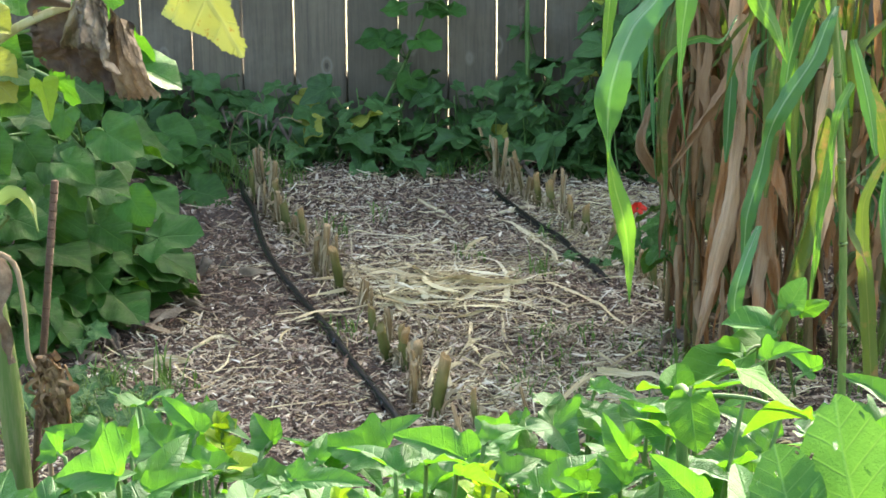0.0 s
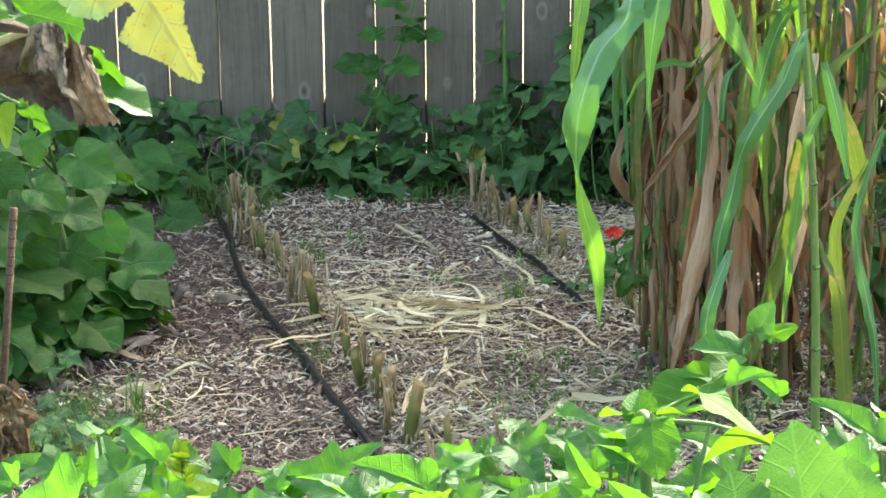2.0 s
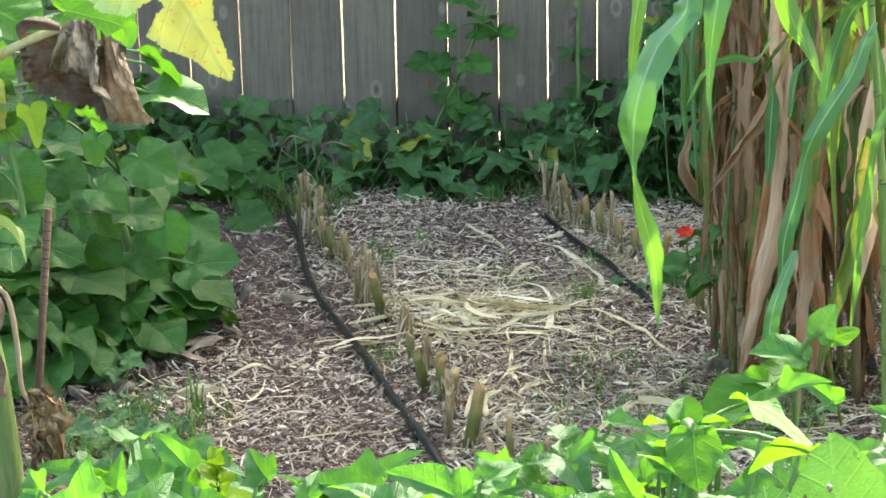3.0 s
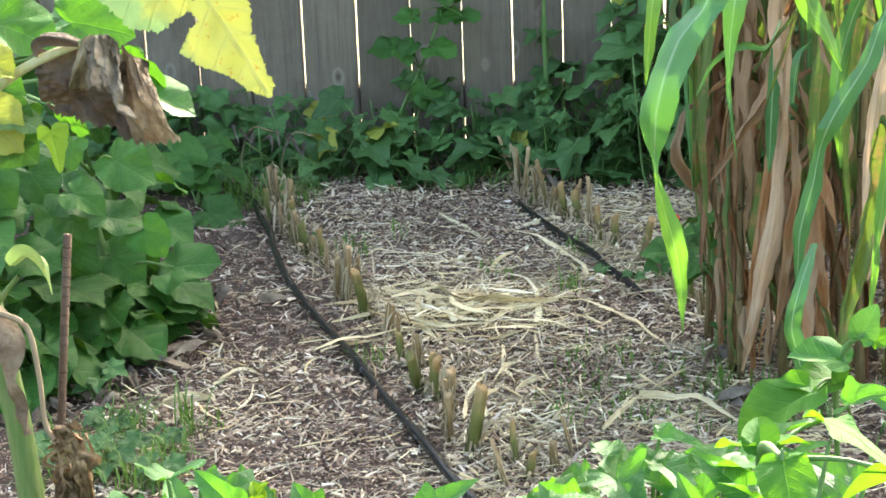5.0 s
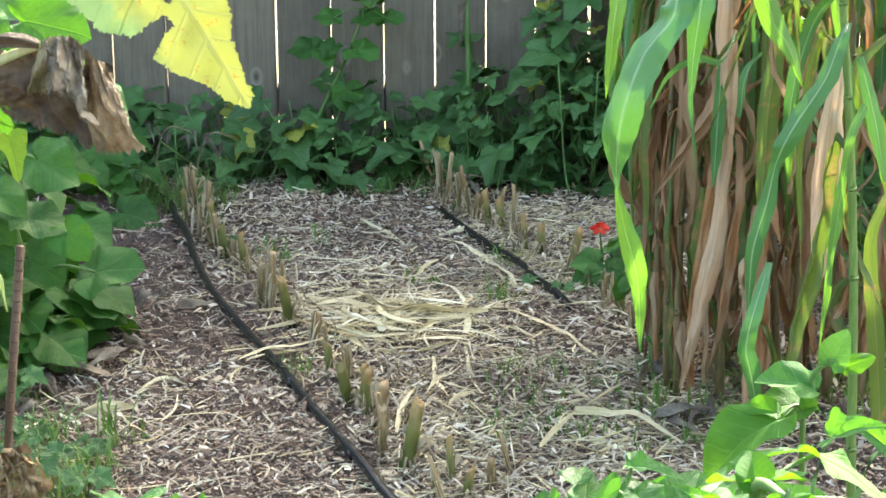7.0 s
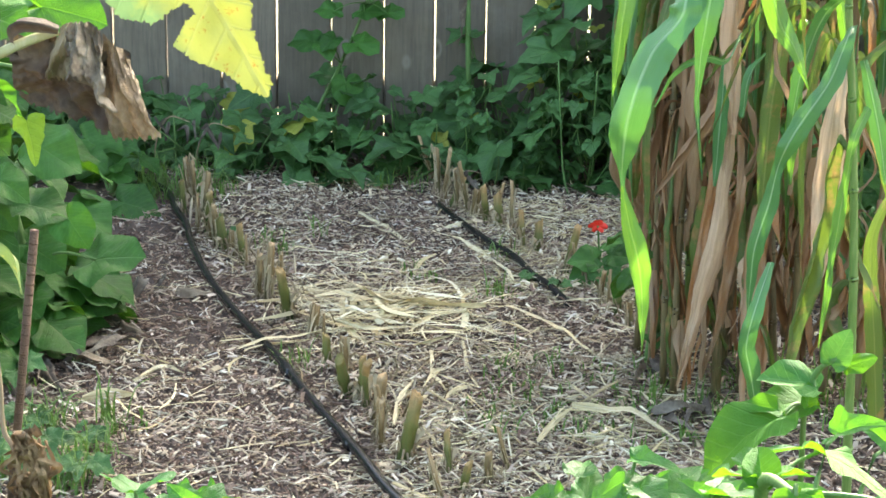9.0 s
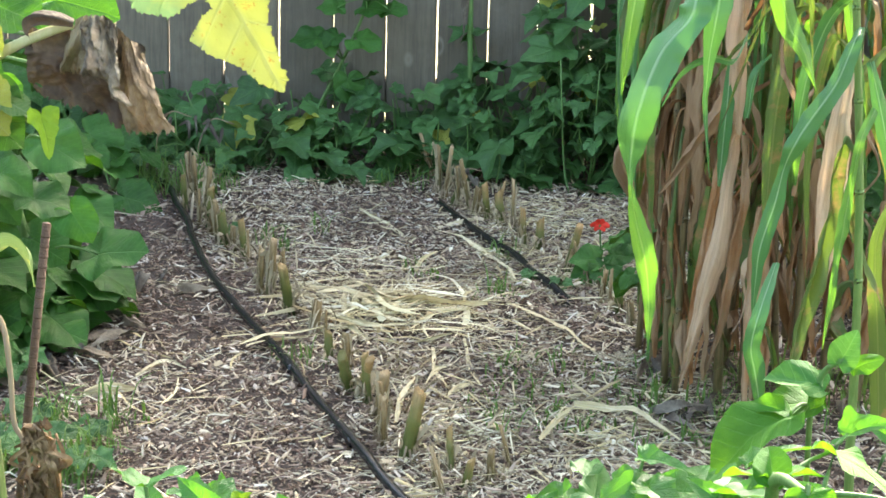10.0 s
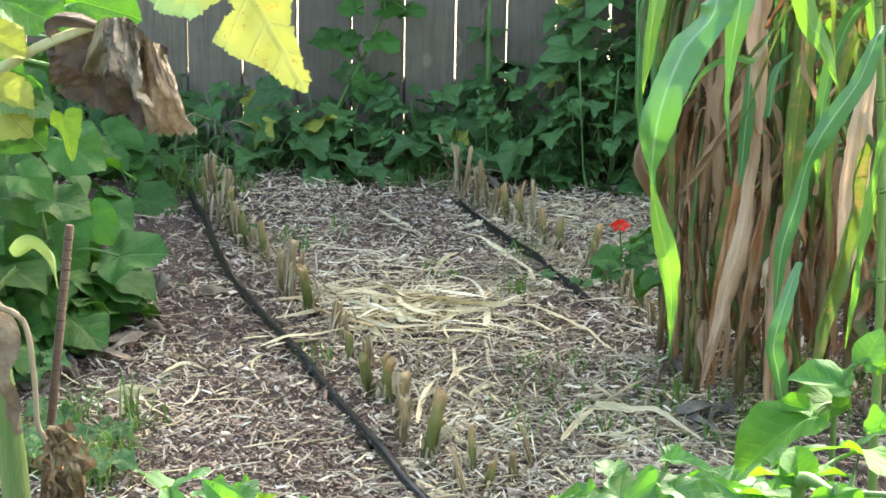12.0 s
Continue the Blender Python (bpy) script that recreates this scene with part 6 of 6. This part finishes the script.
        part("withered_leaf", acc.mesh("withered_leaf", mat, base), ob, lab)
    acc = Acc()
    ribbon(acc, [(0.842, 1.41, 0.872), (0.837, 1.40, 0.897), (0.847, 1.395, 0.908), (0.863, 1.395, 0.908), (0.881, 1.40, 0.903)], [0.008, 0.014, 0.014, 0.014, 0.008], (0.1, 0.7, 0.7), 24, 1.3, 0.2, 8, 3, 0.6, 0.007)
    part("withered_leaf", acc.mesh("withered_leaf", M_DRY_DARK, base), ob, "curled rim of the withered leaf")

    # the large leaf, gone yellow on one half, its rim eaten into deep bites
    rim = [(0.932, 0.967), (0.955, 0.953), (0.973, 0.932), (0.998, 0.927), (1.012, 0.938), (1.026, 0.946), (1.034, 0.937), (1.026, 0.931), (1.014, 0.910), (1.033, 0.897), (1.054, 0.890), (1.073, 0.875),
           (1.090, 0.867), (1.096, 0.880), (1.089, 0.894), (1.085, 0.913), (1.079, 0.928), (1.081, 0.946), (1.077, 0.965), (1.071, 1.003), (1.049, 1.031), (1.011, 1.041), (0.971, 1.023), (0.944, 0.995)]
    part("leaf", torn_leaf("half_yellow_leaf", rim, M_HALF, 1.29, (1.000, 1.035), (1.092, 0.868), 91, base), ob, "pale green leaf turned yellow on one half, with ragged bites")
    green = leaf_mesh("paling_leaf", HEART, M_PALE, 92, 0.15, 0.3, 0.06, 0.05, 0.04, 50, 180)
    rimmed = leaf_mesh("rimmed_leaf", HEART, M_YELLOW, 93, 0.2, 0.3, 0.06, 0.06, 0.0, 20, 90)
    hanging = leaf_mesh("hanging_leaf", TRIANGLE, M_YOUNG, 95, 0.3, 0.3, 0.05, 0.05, 0.0, 20, 90)
    # the last three leaves carry their sunlight in their colour
    for me, p, tip, up, s, lab in ((rimmed, (0.800, 1.365, 0.838), (0.66, -0.3, -0.52), (0.2, -0.9, 0.3), 0.046, "yellow leaf with brown edges"),
                                   (BROAD_LEAVES[1], (0.800, 1.375, 0.832), (0.66, -0.2, -0.62), (0.2, -0.9, 0.3), 0.054, "dull green leaf behind the yellow one"),
                                   (green, (0.819, 1.37, 0.837), (0.93, -0.2, -0.15), (0.1, -0.4, 0.9), 0.034, "pale green leaf"),
                                   (hanging, (0.866, 1.35, 0.828), (0.35, -0.3, -0.85), (0.75, -0.6, 0.2), 0.040, "small hanging pale leaf"),
                                   (rimmed, (0.794, 1.385, 0.890), (0.85, -0.3, -0.3), (0.1, -0.6, 0.8), 0.034, "small browning leaf"),
                                   (PAINTED_LIT_LEAVES[0], (0.755, 1.50, 0.908), (0.90, -0.2, -0.17), (0.0, -0.5, 0.85), 0.070, "bright green leaf with sunlight put into its colour"),
                                   (PAINTED_LIT_LEAVES[1], (0.80, 1.60, 0.894), (0.95, 0.1, -0.2), (0.1, -0.8, 0.6), 0.062, "bright green leaf with sunlight put into its colour"),
                                   (PAINTED_LIT_LEAVES[2], (0.718, 1.55, 0.842), (0.85, -0.4, -0.15), (0.1, -0.7, 0.7), 0.050, "bright green leaf with sunlight put into its colour")):
        ob2 = part("leaf", me, ob, lab)
        ob2.matrix_basis = leaf_pose(Vector(p) - ob.location, tip, up, s)
    acc = Acc()
    ribbon(acc, [(0.828, 1.315, 0.712), (0.846, 1.31, 0.723), (0.861, 1.31, 0.713), (0.868, 1.312, 0.684)], [0.012, 0.022, 0.022, 0.003], (0.3, -0.6, 0.75), 24, 0.6, 0.12, 8, 6, 0.5, 0.004)
    part("leaf", acc.mesh("leaf", M_PALE, base), ob, "small curled pale leaf")
    for p, tip, s in (((0.70, 1.42, 1.15), (-0.7, 0.2, -0.1), 0.17), ((0.80, 1.42, 1.2), (0.7, 0.2, -0.1), 0.17), ((0.74, 1.36, 1.3), (-0.2, -0.7, -0.1), 0.17), ((0.72, 1.46, 1.45), (-0.4, 0.7, -0.1), 0.16), ((0.79, 1.42, 1.5), (0.8, 0.1, -0.1), 0.16), ((0.70, 1.40, 1.6), (-0.8, 0.0, 0), 0.15)):
        put_leaf(ob, PAINTED_LIT_LEAVES, rng, p, tip, (0.1, -0.3, 0.9), s)
    acc = Acc()
    ribbon(acc, [(0.765, 1.385, 0.66), (0.785, 1.378, 0.62), (0.790, 1.376, 0.57), (0.800, 1.376, 0.52)], [0.012, 0.030, 0.026, 0.006], (1, 0.4, 0.2), 40, 1.0, 0.4, 8, 4, 1.6, 0.014)
    part("withered_leaf", acc.mesh("withered_leaf", M_DRY_TAN, base), ob, "shrivelled brown leaf on the stem")


old_sunflower()


def withered_bits():
    """Dead bits of vine caught among the leaves at the fence."""
    for n, (x, y, z) in enumerate([(0.04, 4.68, 0.15), (0.16, 4.66, 0.14), (0.85, 4.62, 0.05)]):
        rng = random.Random(60 + n)
        ob = thing("withered_vine", (x, y, 0), "withered tan vine leaves caught at the foot of the fence", "dead plant")
        acc = Acc()
        tube(acc, [(x, y + 0.02, 0), (x + 0.01, y, z * 0.6), (x + 0.05, y - 0.02, z + 0.015), (x + 0.11, y - 0.02, z + 0.005)], [0.003, 0.0026, 0.002, 0.0014], 6, 16)
        part("stem", acc.mesh("stem", M_DRYSTEM, (x, y, 0)), ob)
        for k in range(4):
            acc = Acc()
            o = Vector((x + 0.025 * k, y - 0.02, z + 0.01 - 0.01 * k))
            ribbon(acc, [tuple(o), tuple(o + Vector((rng.uniform(-0.02, 0.03), -0.01, 0.012))), tuple(o + Vector((rng.uniform(-0.03, 0.05), -0.02, -0.035)))], [0.003, 0.012, 0.002], (0.6, 0.3, 0.7), 12, 0.8, 0.3, 5, k, 0.8, 0.006)
            part("leaf", acc.mesh("leaf", M_DRY, (x, y, 0)), ob, "shrivelled dry leaf")


withered_bits()


def rebar():
    a, b = Vector((0.742, 1.43, -0.05)), Vector((0.8405, 1.43, 0.71))
    ob = thing("rebar_stake", (0.748, 1.43, 0), "rusty ribbed steel rebar stake leaning in the soil", "stake")
    acc = Acc()
    tube(acc, [tuple(a), tuple((a + b) / 2), tuple(b)], [0.0041, 0.0041, 0.0041], 10, 4)
    bar = part("bar", acc.mesh("bar", M_RUST, ob.location), ob)
    acc = Acc()
    d = (b - a).normalized()
    for k in range(76):
        c = a + d * (0.01 * k + 0.004)
        tube(acc, [tuple(c - d * 0.0012), tuple(c), tuple(c + d * 0.0012)], [0.0041, 0.0047, 0.0041], 10, 4, False)
    part("rib", acc.mesh("rib", M_RUST, ob.location), bar, "raised ribs round the bar")


rebar()


def dry_vine():
    base = (0.84, 1.38, 0.0)
    ob = thing("dead_vine", base, "dead brown vine with a shrivelled leaf clump beside the stake", "dead plant")
    acc = Acc()
    tube(acc, [(0.74, 1.38, 0.66), (0.78, 1.38, 0.645), (0.81, 1.38, 0.63), (0.818, 1.38, 0.58), (0.82, 1.38, 0.53), (0.832, 1.38, 0.49), (0.84, 1.38, 0.30), (0.84, 1.38, 0.0)], [0.003, 0.003, 0.003, 0.0028, 0.0026, 0.0026, 0.003, 0.003], 6, 36)
    tube(acc, [(0.832, 1.375, 0.53), (0.845, 1.37, 0.53), (0.858, 1.37, 0.505), (0.862, 1.37, 0.46)], [0.002, 0.002, 0.0018, 0.0012], 5, 12)
    part("stem", acc.mesh("stem", M_DRYSTEM, base), ob)
    acc = Acc()
    rng = random.Random(3)
    for k in range(14):
        x = 0.832 + rng.uniform(0, 0.030)
        p = [(x, 1.375 + rng.uniform(-0.01, 0.01), 0.530 - rng.uniform(0, 0.02)), (x + rng.uniform(-0.012, 0.012), 1.37, 0.500), (x + rng.uniform(-0.014, 0.014), 1.37, 0.475), (x + rng.uniform(-0.01, 0.01), 1.375, 0.435)]
        ribbon(acc, p, [0.002, rng.uniform(0.003, 0.010), rng.uniform(0.003, 0.009), 0.001], (1, rng.uniform(-1, 1), 0), 16, 0.9, 0.4, 4, k, rng.uniform(-3, 3), 0.006)
    for k in range(70):
        v, t = rng.random(), rng.uniform(0, 6.28)
        wide = 0.012 * math.sin(math.pi * (0.12 + 0.8 * v)) ** 0.7
        o = Vector((0.846 + wide * math.cos(t), 1.37 + 0.6 * wide * math.sin(t), 0.535 - 0.075 * v))
        d = Vector((rng.gauss(0, 0.7), rng.gauss(0, 0.5), -1.0)).normalized() * rng.uniform(0.008, 0.022)
        bend = Vector((rng.gauss(0, 0.006), rng.gauss(0, 0.006), rng.uniform(0.0, 0.008)))
        ribbon(acc, [tuple(o), tuple(o + d * 0.5 + bend), tuple(o + d)], [0.002, rng.uniform(0.002, 0.006), 0.001], (rng.uniform(-1, 1), rng.uniform(-1, 1), 0.2), 12, 1.2, 0.4, 5, k, rng.uniform(-3, 3), 0.006)
    part("withered_leaf", acc.mesh("withered_leaf", M_CLUMP, base), ob, "shrivelled brown leaf clump")


dry_vine()


# ---- sweet potato bed in front ----
def sweet_potato(base, radius, top, count, seed, extra=()):
    rng = random.Random(seed)
    bx, by = base
    ob = thing("sweet_potato_plant", (bx, by, 0), "bright green sweet potato plant with pointed lobed leaves", "sweet potato", "sweet potato plants")
    acc = Acc()
    for k in range(count):
        a, q = k * 2.4 + rng.uniform(-0.3, 0.3), math.sqrt((k + 0.5) / count)
        x, y = bx + math.cos(a) * radius * q, by + math.sin(a) * radius * q
        z = top - 0.09 * q * q + rng.uniform(-0.05, 0.02)
        az = a + rng.uniform(-0.9, 0.9)
        tip = Vector((math.cos(az), math.sin(az) - 0.15, rng.uniform(-0.25, 0.75)))
        up = Vector((rng.uniform(-0.35, 0.35), rng.uniform(-0.7, 0.25), 1.0))
        put_leaf(ob, POTATO_LEAVES, rng, (x, y, z), tip, up, rng.uniform(0.055, 0.095))
        tube(acc, [(bx + (x - bx) * 0.5, by + (y - by) * 0.5, top * 0.35), (x * 0.8 + bx * 0.2, y * 0.8 + by * 0.2, z - 0.05), (x, y, z)], [0.003, 0.0024, 0.0018], 6, 6, False)
    for p, tip, up, size in extra:
        put_leaf(ob, POTATO_LEAVES, rng, p, tip, up, size)
        tube(acc, [(bx * 0.5 + p[0] * 0.5, by * 0.5 + p[1] * 0.5, top * 0.5), (p[0] * 0.85 + bx * 0.15, p[1] * 0.85 + by * 0.15, p[2] - 0.03), p], [0.003, 0.0024, 0.0018], 6, 6, False)
    for k in range(5):
        a = k * 1.26
        tube(acc, [(bx, by, -0.01), (bx + math.cos(a) * radius * 0.3, by + math.sin(a) * radius * 0.3, top * 0.25), (bx + math.cos(a) * radius * 0.6, by + math.sin(a) * radius * 0.6, top * 0.55)], [0.005, 0.004, 0.003], 6, 8, False)
    part("stem", acc.mesh("stem", M_STEM, (bx, by, 0)), ob)


for i, (x, y, r, top, n) in enumerate([(0.985, 1.30, 0.09, 0.495, 15), (0.86, 1.16, 0.11, 0.445, 20), (1.10, 1.16, 0.11, 0.49, 22), (1.25, 1.22, 0.12, 0.50, 24), (1.38, 1.20, 0.12, 0.50, 24), (1.17, 1.27, 0.08, 0.48, 12), (1.04, 1.22, 0.08, 0.485, 10), (1.26, 1.50, 0.07, 0.415, 8), (1.00, 1.02, 0.14, 0.50, 24), (1.20, 0.98, 0.14, 0.52, 24),
                                       (1.40, 1.00, 0.13, 0.52, 22), (1.46, 1.44, 0.10, 0.47, 16), (1.62, 1.50, 0.11, 0.46, 16), (1.56, 1.08, 0.13, 0.51, 20), (1.74, 1.25, 0.13, 0.53, 20), (0.74, 1.05, 0.12, 0.42, 18), (1.78, 1.55, 0.12, 0.48, 16), (1.37, 1.58, 0.09, 0.455, 16), (1.50, 1.66, 0.08, 0.43, 11), (0.80, 0.86, 0.16, 0.47, 22)]):
    sweet_potato((x, y), r, top, n, 800 + i)
sweet_potato((1.46, 1.24), 0.06, 0.46, 5, 830, [
    ((1.594, 1.500, 0.527), (0.63, -0.49, 0.61), (0, -0.5, 0.9), 0.052),
    ((1.642, 1.500, 0.519), (-0.74, 0.00, 0.67), (0.3, -0.8, 0.6), 0.048),
    ((1.466, 1.300, 0.483), (-0.59, 0.38, 0.71), (-0.3, -0.85, 0.4), 0.053),
    ((1.502, 1.420, 0.462), (-0.76, 0.42, 0.49), (-0.1, -0.7, 0.7), 0.072),
    ((1.516, 1.200, 0.547), (-0.83, 0.24, 0.50), (0.5, 0.2, 0.9), 0.041),
    ((1.548, 1.000, 0.567), (-0.77, 0.42, 0.48), (-0.2, -0.8, 0.5), 0.060),
    ((1.454, 1.000, 0.566), (-0.74, 0.65, 0.16), (0.0, -0.7, 0.7), 0.038),
    ((1.440, 1.000, 0.561), (0.93, 0.00, 0.36), (0.2, 0.4, 0.9), 0.031),
    ((1.469, 1.200, 0.499), (-0.63, 0.51, 0.58), (-0.2, -0.7, 0.7), 0.040)])
sweet_potato((1.28, 1.12), 0.06, 0.46, 5, 831, [
    ((1.330, 1.150, 0.532), (-0.91, 0.31, 0.26), (0.1, -0.55, 0.8), 0.080),
    ((1.351, 1.250, 0.515), (-0.78, 0.53, 0.34), (-0.2, -0.8, 0.5), 0.048),
    ((1.348, 1.200, 0.531), (0.67, 0.64, 0.37), (0.2, -0.3, 0.9), 0.039),
    ((1.267, 1.150, 0.517), (-0.82, 0.40, 0.41), (0.6, -0.2, 0.8), 0.063),
    ((1.180, 1.200, 0.503), (0.14, 0.64, 0.75), (0.0, -0.9, 0.4), 0.031),
    ((1.318, 1.050, 0.564), (0.78, 0.62, 0.09), (0.1, 0.3, 0.9), 0.041),
    ((1.212, 1.000, 0.561), (1.00, 0.00, 0.09), (0.0, -0.3, 0.9), 0.063),
    ((1.386, 1.050, 0.558), (0.72, 0.64, 0.27), (0.2, -0.5, 0.8), 0.039),
    ((1.356, 1.000, 0.575), (0.99, 0.00, -0.13), (0.2, 0.5, 0.8), 0.046)])
sweet_potato((1.04, 1.12), 0.06, 0.45, 5, 832, [
    ((1.048, 1.250, 0.504), (-0.76, 0.43, 0.48), (-0.3, -0.7, 0.6), 0.059),
    ((1.048, 1.100, 0.508), (0.42, 0.77, 0.49), (0.4, -0.8, 0.5), 0.065),
    ((1.027, 1.350, 0.474), (-0.18, 0.47, 0.87), (0.1, -0.9, 0.4), 0.032),
    ((1.070, 1.050, 0.522), (0.79, 0.48, 0.39), (0.2, -0.4, 0.9), 0.053),
    ((0.972, 1.200, 0.490), (-0.41, 0.52, 0.75), (-0.5, -0.8, 0.4), 0.048),
    ((1.053, 1.000, 0.556), (-0.95, 0.31, -0.04), (0.0, -0.6, 0.8), 0.081),
    ((1.032, 1.000, 0.544), (0.78, 0.60, 0.19), (0.1, -0.4, 0.9), 0.042),
    ((0.941, 1.150, 0.513), (-0.65, 0.64, 0.41), (-0.3, -0.8, 0.5), 0.039),
    ((0.995, 1.200, 0.498), (0.01, 0.29, 0.96), (0.2, -0.95, 0.2), 0.036),
    ((1.108, 1.300, 0.479), (-0.68, 0.53, 0.51), (-0.1, -0.85, 0.5), 0.048),
    ((1.202, 1.000, 0.555), (-0.57, -0.82, -0.06), (-0.1, -0.6, 0.7), 0.031)])


def shoot(base, seed):
    """The yellow-green growing tip of a sweet potato runner."""
    rng = random.Random(seed)
    ob = thing("sweet_potato_shoot", (base[0], base[1], 0), "yellow-green young shoot tip of a sweet potato runner", "sweet potato", "young shoots")
    acc = Acc()
    tube(acc, [(base[0], base[1], 0.0), (base[0], base[1] + 0.01, base[2] * 0.6), base], [0.004, 0.003, 0.002], 6, 8)
    for k in range(9):
        a = 2.4 * k
        o = (base[0], base[1], base[2] - 0.006 * k)
        put_leaf(ob, YOUNG_LEAVES, rng, o, (math.cos(a), math.sin(a), 1.6 - 0.2 * k), (-math.cos(a), -math.sin(a) - 0.3, 0.8), 0.016 + 0.003 * k)
    part("stem", acc.mesh("stem", M_STEM, (base[0], base[1], 0)), ob)


for i, p in enumerate([(1.047, 1.33, 0.485), (1.36, 1.08, 0.545), (1.18, 1.02, 0.53), (1.24, 1.05, 0.525)]):
    shoot(p, 840 + i)


# ---- bean plants ----
def bean(base, stem, leaves, seed, label, nibbled=0, stout=0.006, meshes=BEAN_LEAVES):
    rng = random.Random(seed)
    ob = thing("bean_plant", (*base, 0), label, "bean plant", "bean plants")
    acc = Acc()
    line = [(*base, -0.01)] + stem
    tube(acc, line, [stout] * (len(line) - 1) + [stout * 0.5], 8, 20)
    for i, (p, tip, up, s) in enumerate(leaves):
        put_leaf(ob, NIBBLED_LEAVES if i < nibbled else meshes if i < 2 else BEAN_LEAVES, rng, p, tip, up, s)
        near = min(glide(line, 30), key=lambda q: (Vector(q) - Vector(p)).length)
        tube(acc, [tuple(near), tuple((Vector(near) + Vector(p)) / 2 + Vector((0, 0, 0.008))), p], [0.0026, 0.002, 0.0018], 6, 6, False)
    part("stem", acc.mesh("stem", M_STEM, (*base, 0)), ob)


bean((1.60, 1.92), [(1.598, 1.91, 0.2), (1.592, 1.89, 0.36), (1.592, 1.88, 0.43), (1.603, 1.87, 0.468), (1.618, 1.86, 0.483)], [
    ((1.617, 1.860, 0.480), (0.34, -0.18, 0.92), (-0.3, -0.93, 0.2), 0.043),
    ((1.600, 1.870, 0.448), (-0.93, -0.08, 0.37), (0.15, -0.35, 0.9), 0.066),
    ((1.597, 1.880, 0.424), (-0.95, -0.28, 0.08), (0.0, -0.22, 0.95), 0.078),
    ((1.562, 1.840, 0.420), (-0.87, -0.39, -0.26), (0.05, -0.15, 0.95), 0.106),
    ((1.634, 1.860, 0.476), (0.82, -0.23, 0.52), (0.0, -0.6, 0.8), 0.034),
    ((1.592, 1.860, 0.427), (0.16, 0.00, 0.99), (0.6, -0.8, 0.1), 0.028)], 901, "young bean plant with rounded mid-green leaves", stout=0.0036, meshes=PALE_BEAN_LEAVES)
bean((1.53, 1.34), [(1.53, 1.33, 0.25), (1.522, 1.31, 0.45), (1.514, 1.295, 0.553), (1.532, 1.17, 0.597)], [
    ((1.513, 1.290, 0.556), (-0.04, 0.68, 0.73), (0, -0.9, 0.4), 0.039),
    ((1.510, 1.300, 0.554), (-0.85, 0.50, 0.17), (0.25, 0.25, 1), 0.042),
    ((1.516, 1.300, 0.554), (0.84, 0.46, 0.30), (-0.25, 0.25, 1), 0.046),
    ((1.532, 1.160, 0.599), (0.13, -0.84, -0.53), (0, -0.85, 0.5), 0.056),
    ((1.635, 1.160, 0.585), (-0.90, 0.44, -0.05), (0, 0.5, 0.9), 0.060),
    ((1.565, 1.360, 0.561), (0.80, -0.58, -0.18), (0, 0.4, 0.9), 0.077)], 902, "bean plant with bright sunlit yellow-green leaves")
bean((1.63, 0.92), [(1.63, 0.92, 0.3), (1.63, 0.90, 0.5), (1.64, 0.84, 0.60)], [
    ((1.623, 0.820, 0.620), (-0.25, 0.34, 0.91), (0.1, -0.95, 0.3), 0.065),
    ((1.672, 0.840, 0.611), (-0.31, 0.21, 0.93), (-0.35, -0.9, 0.2), 0.104),
    ((1.703, 0.900, 0.606), (-0.27, 0.44, 0.86), (-0.2, -0.9, 0.4), 0.063),
    ((1.66, 0.92, 0.60), (0.5, 0.7, 0.2), (0.0, -0.3, 0.9), 0.069), ((1.60, 0.94, 0.57), (-0.6, 0.6, 0.1), (0.0, -0.3, 0.9), 0.06), ((1.72, 1.04, 0.56), (0.6, 0.6, 0.1), (0.0, -0.3, 0.9), 0.07)],
    903, "bean plant with large sunlit leaves, some nibbled", 3)
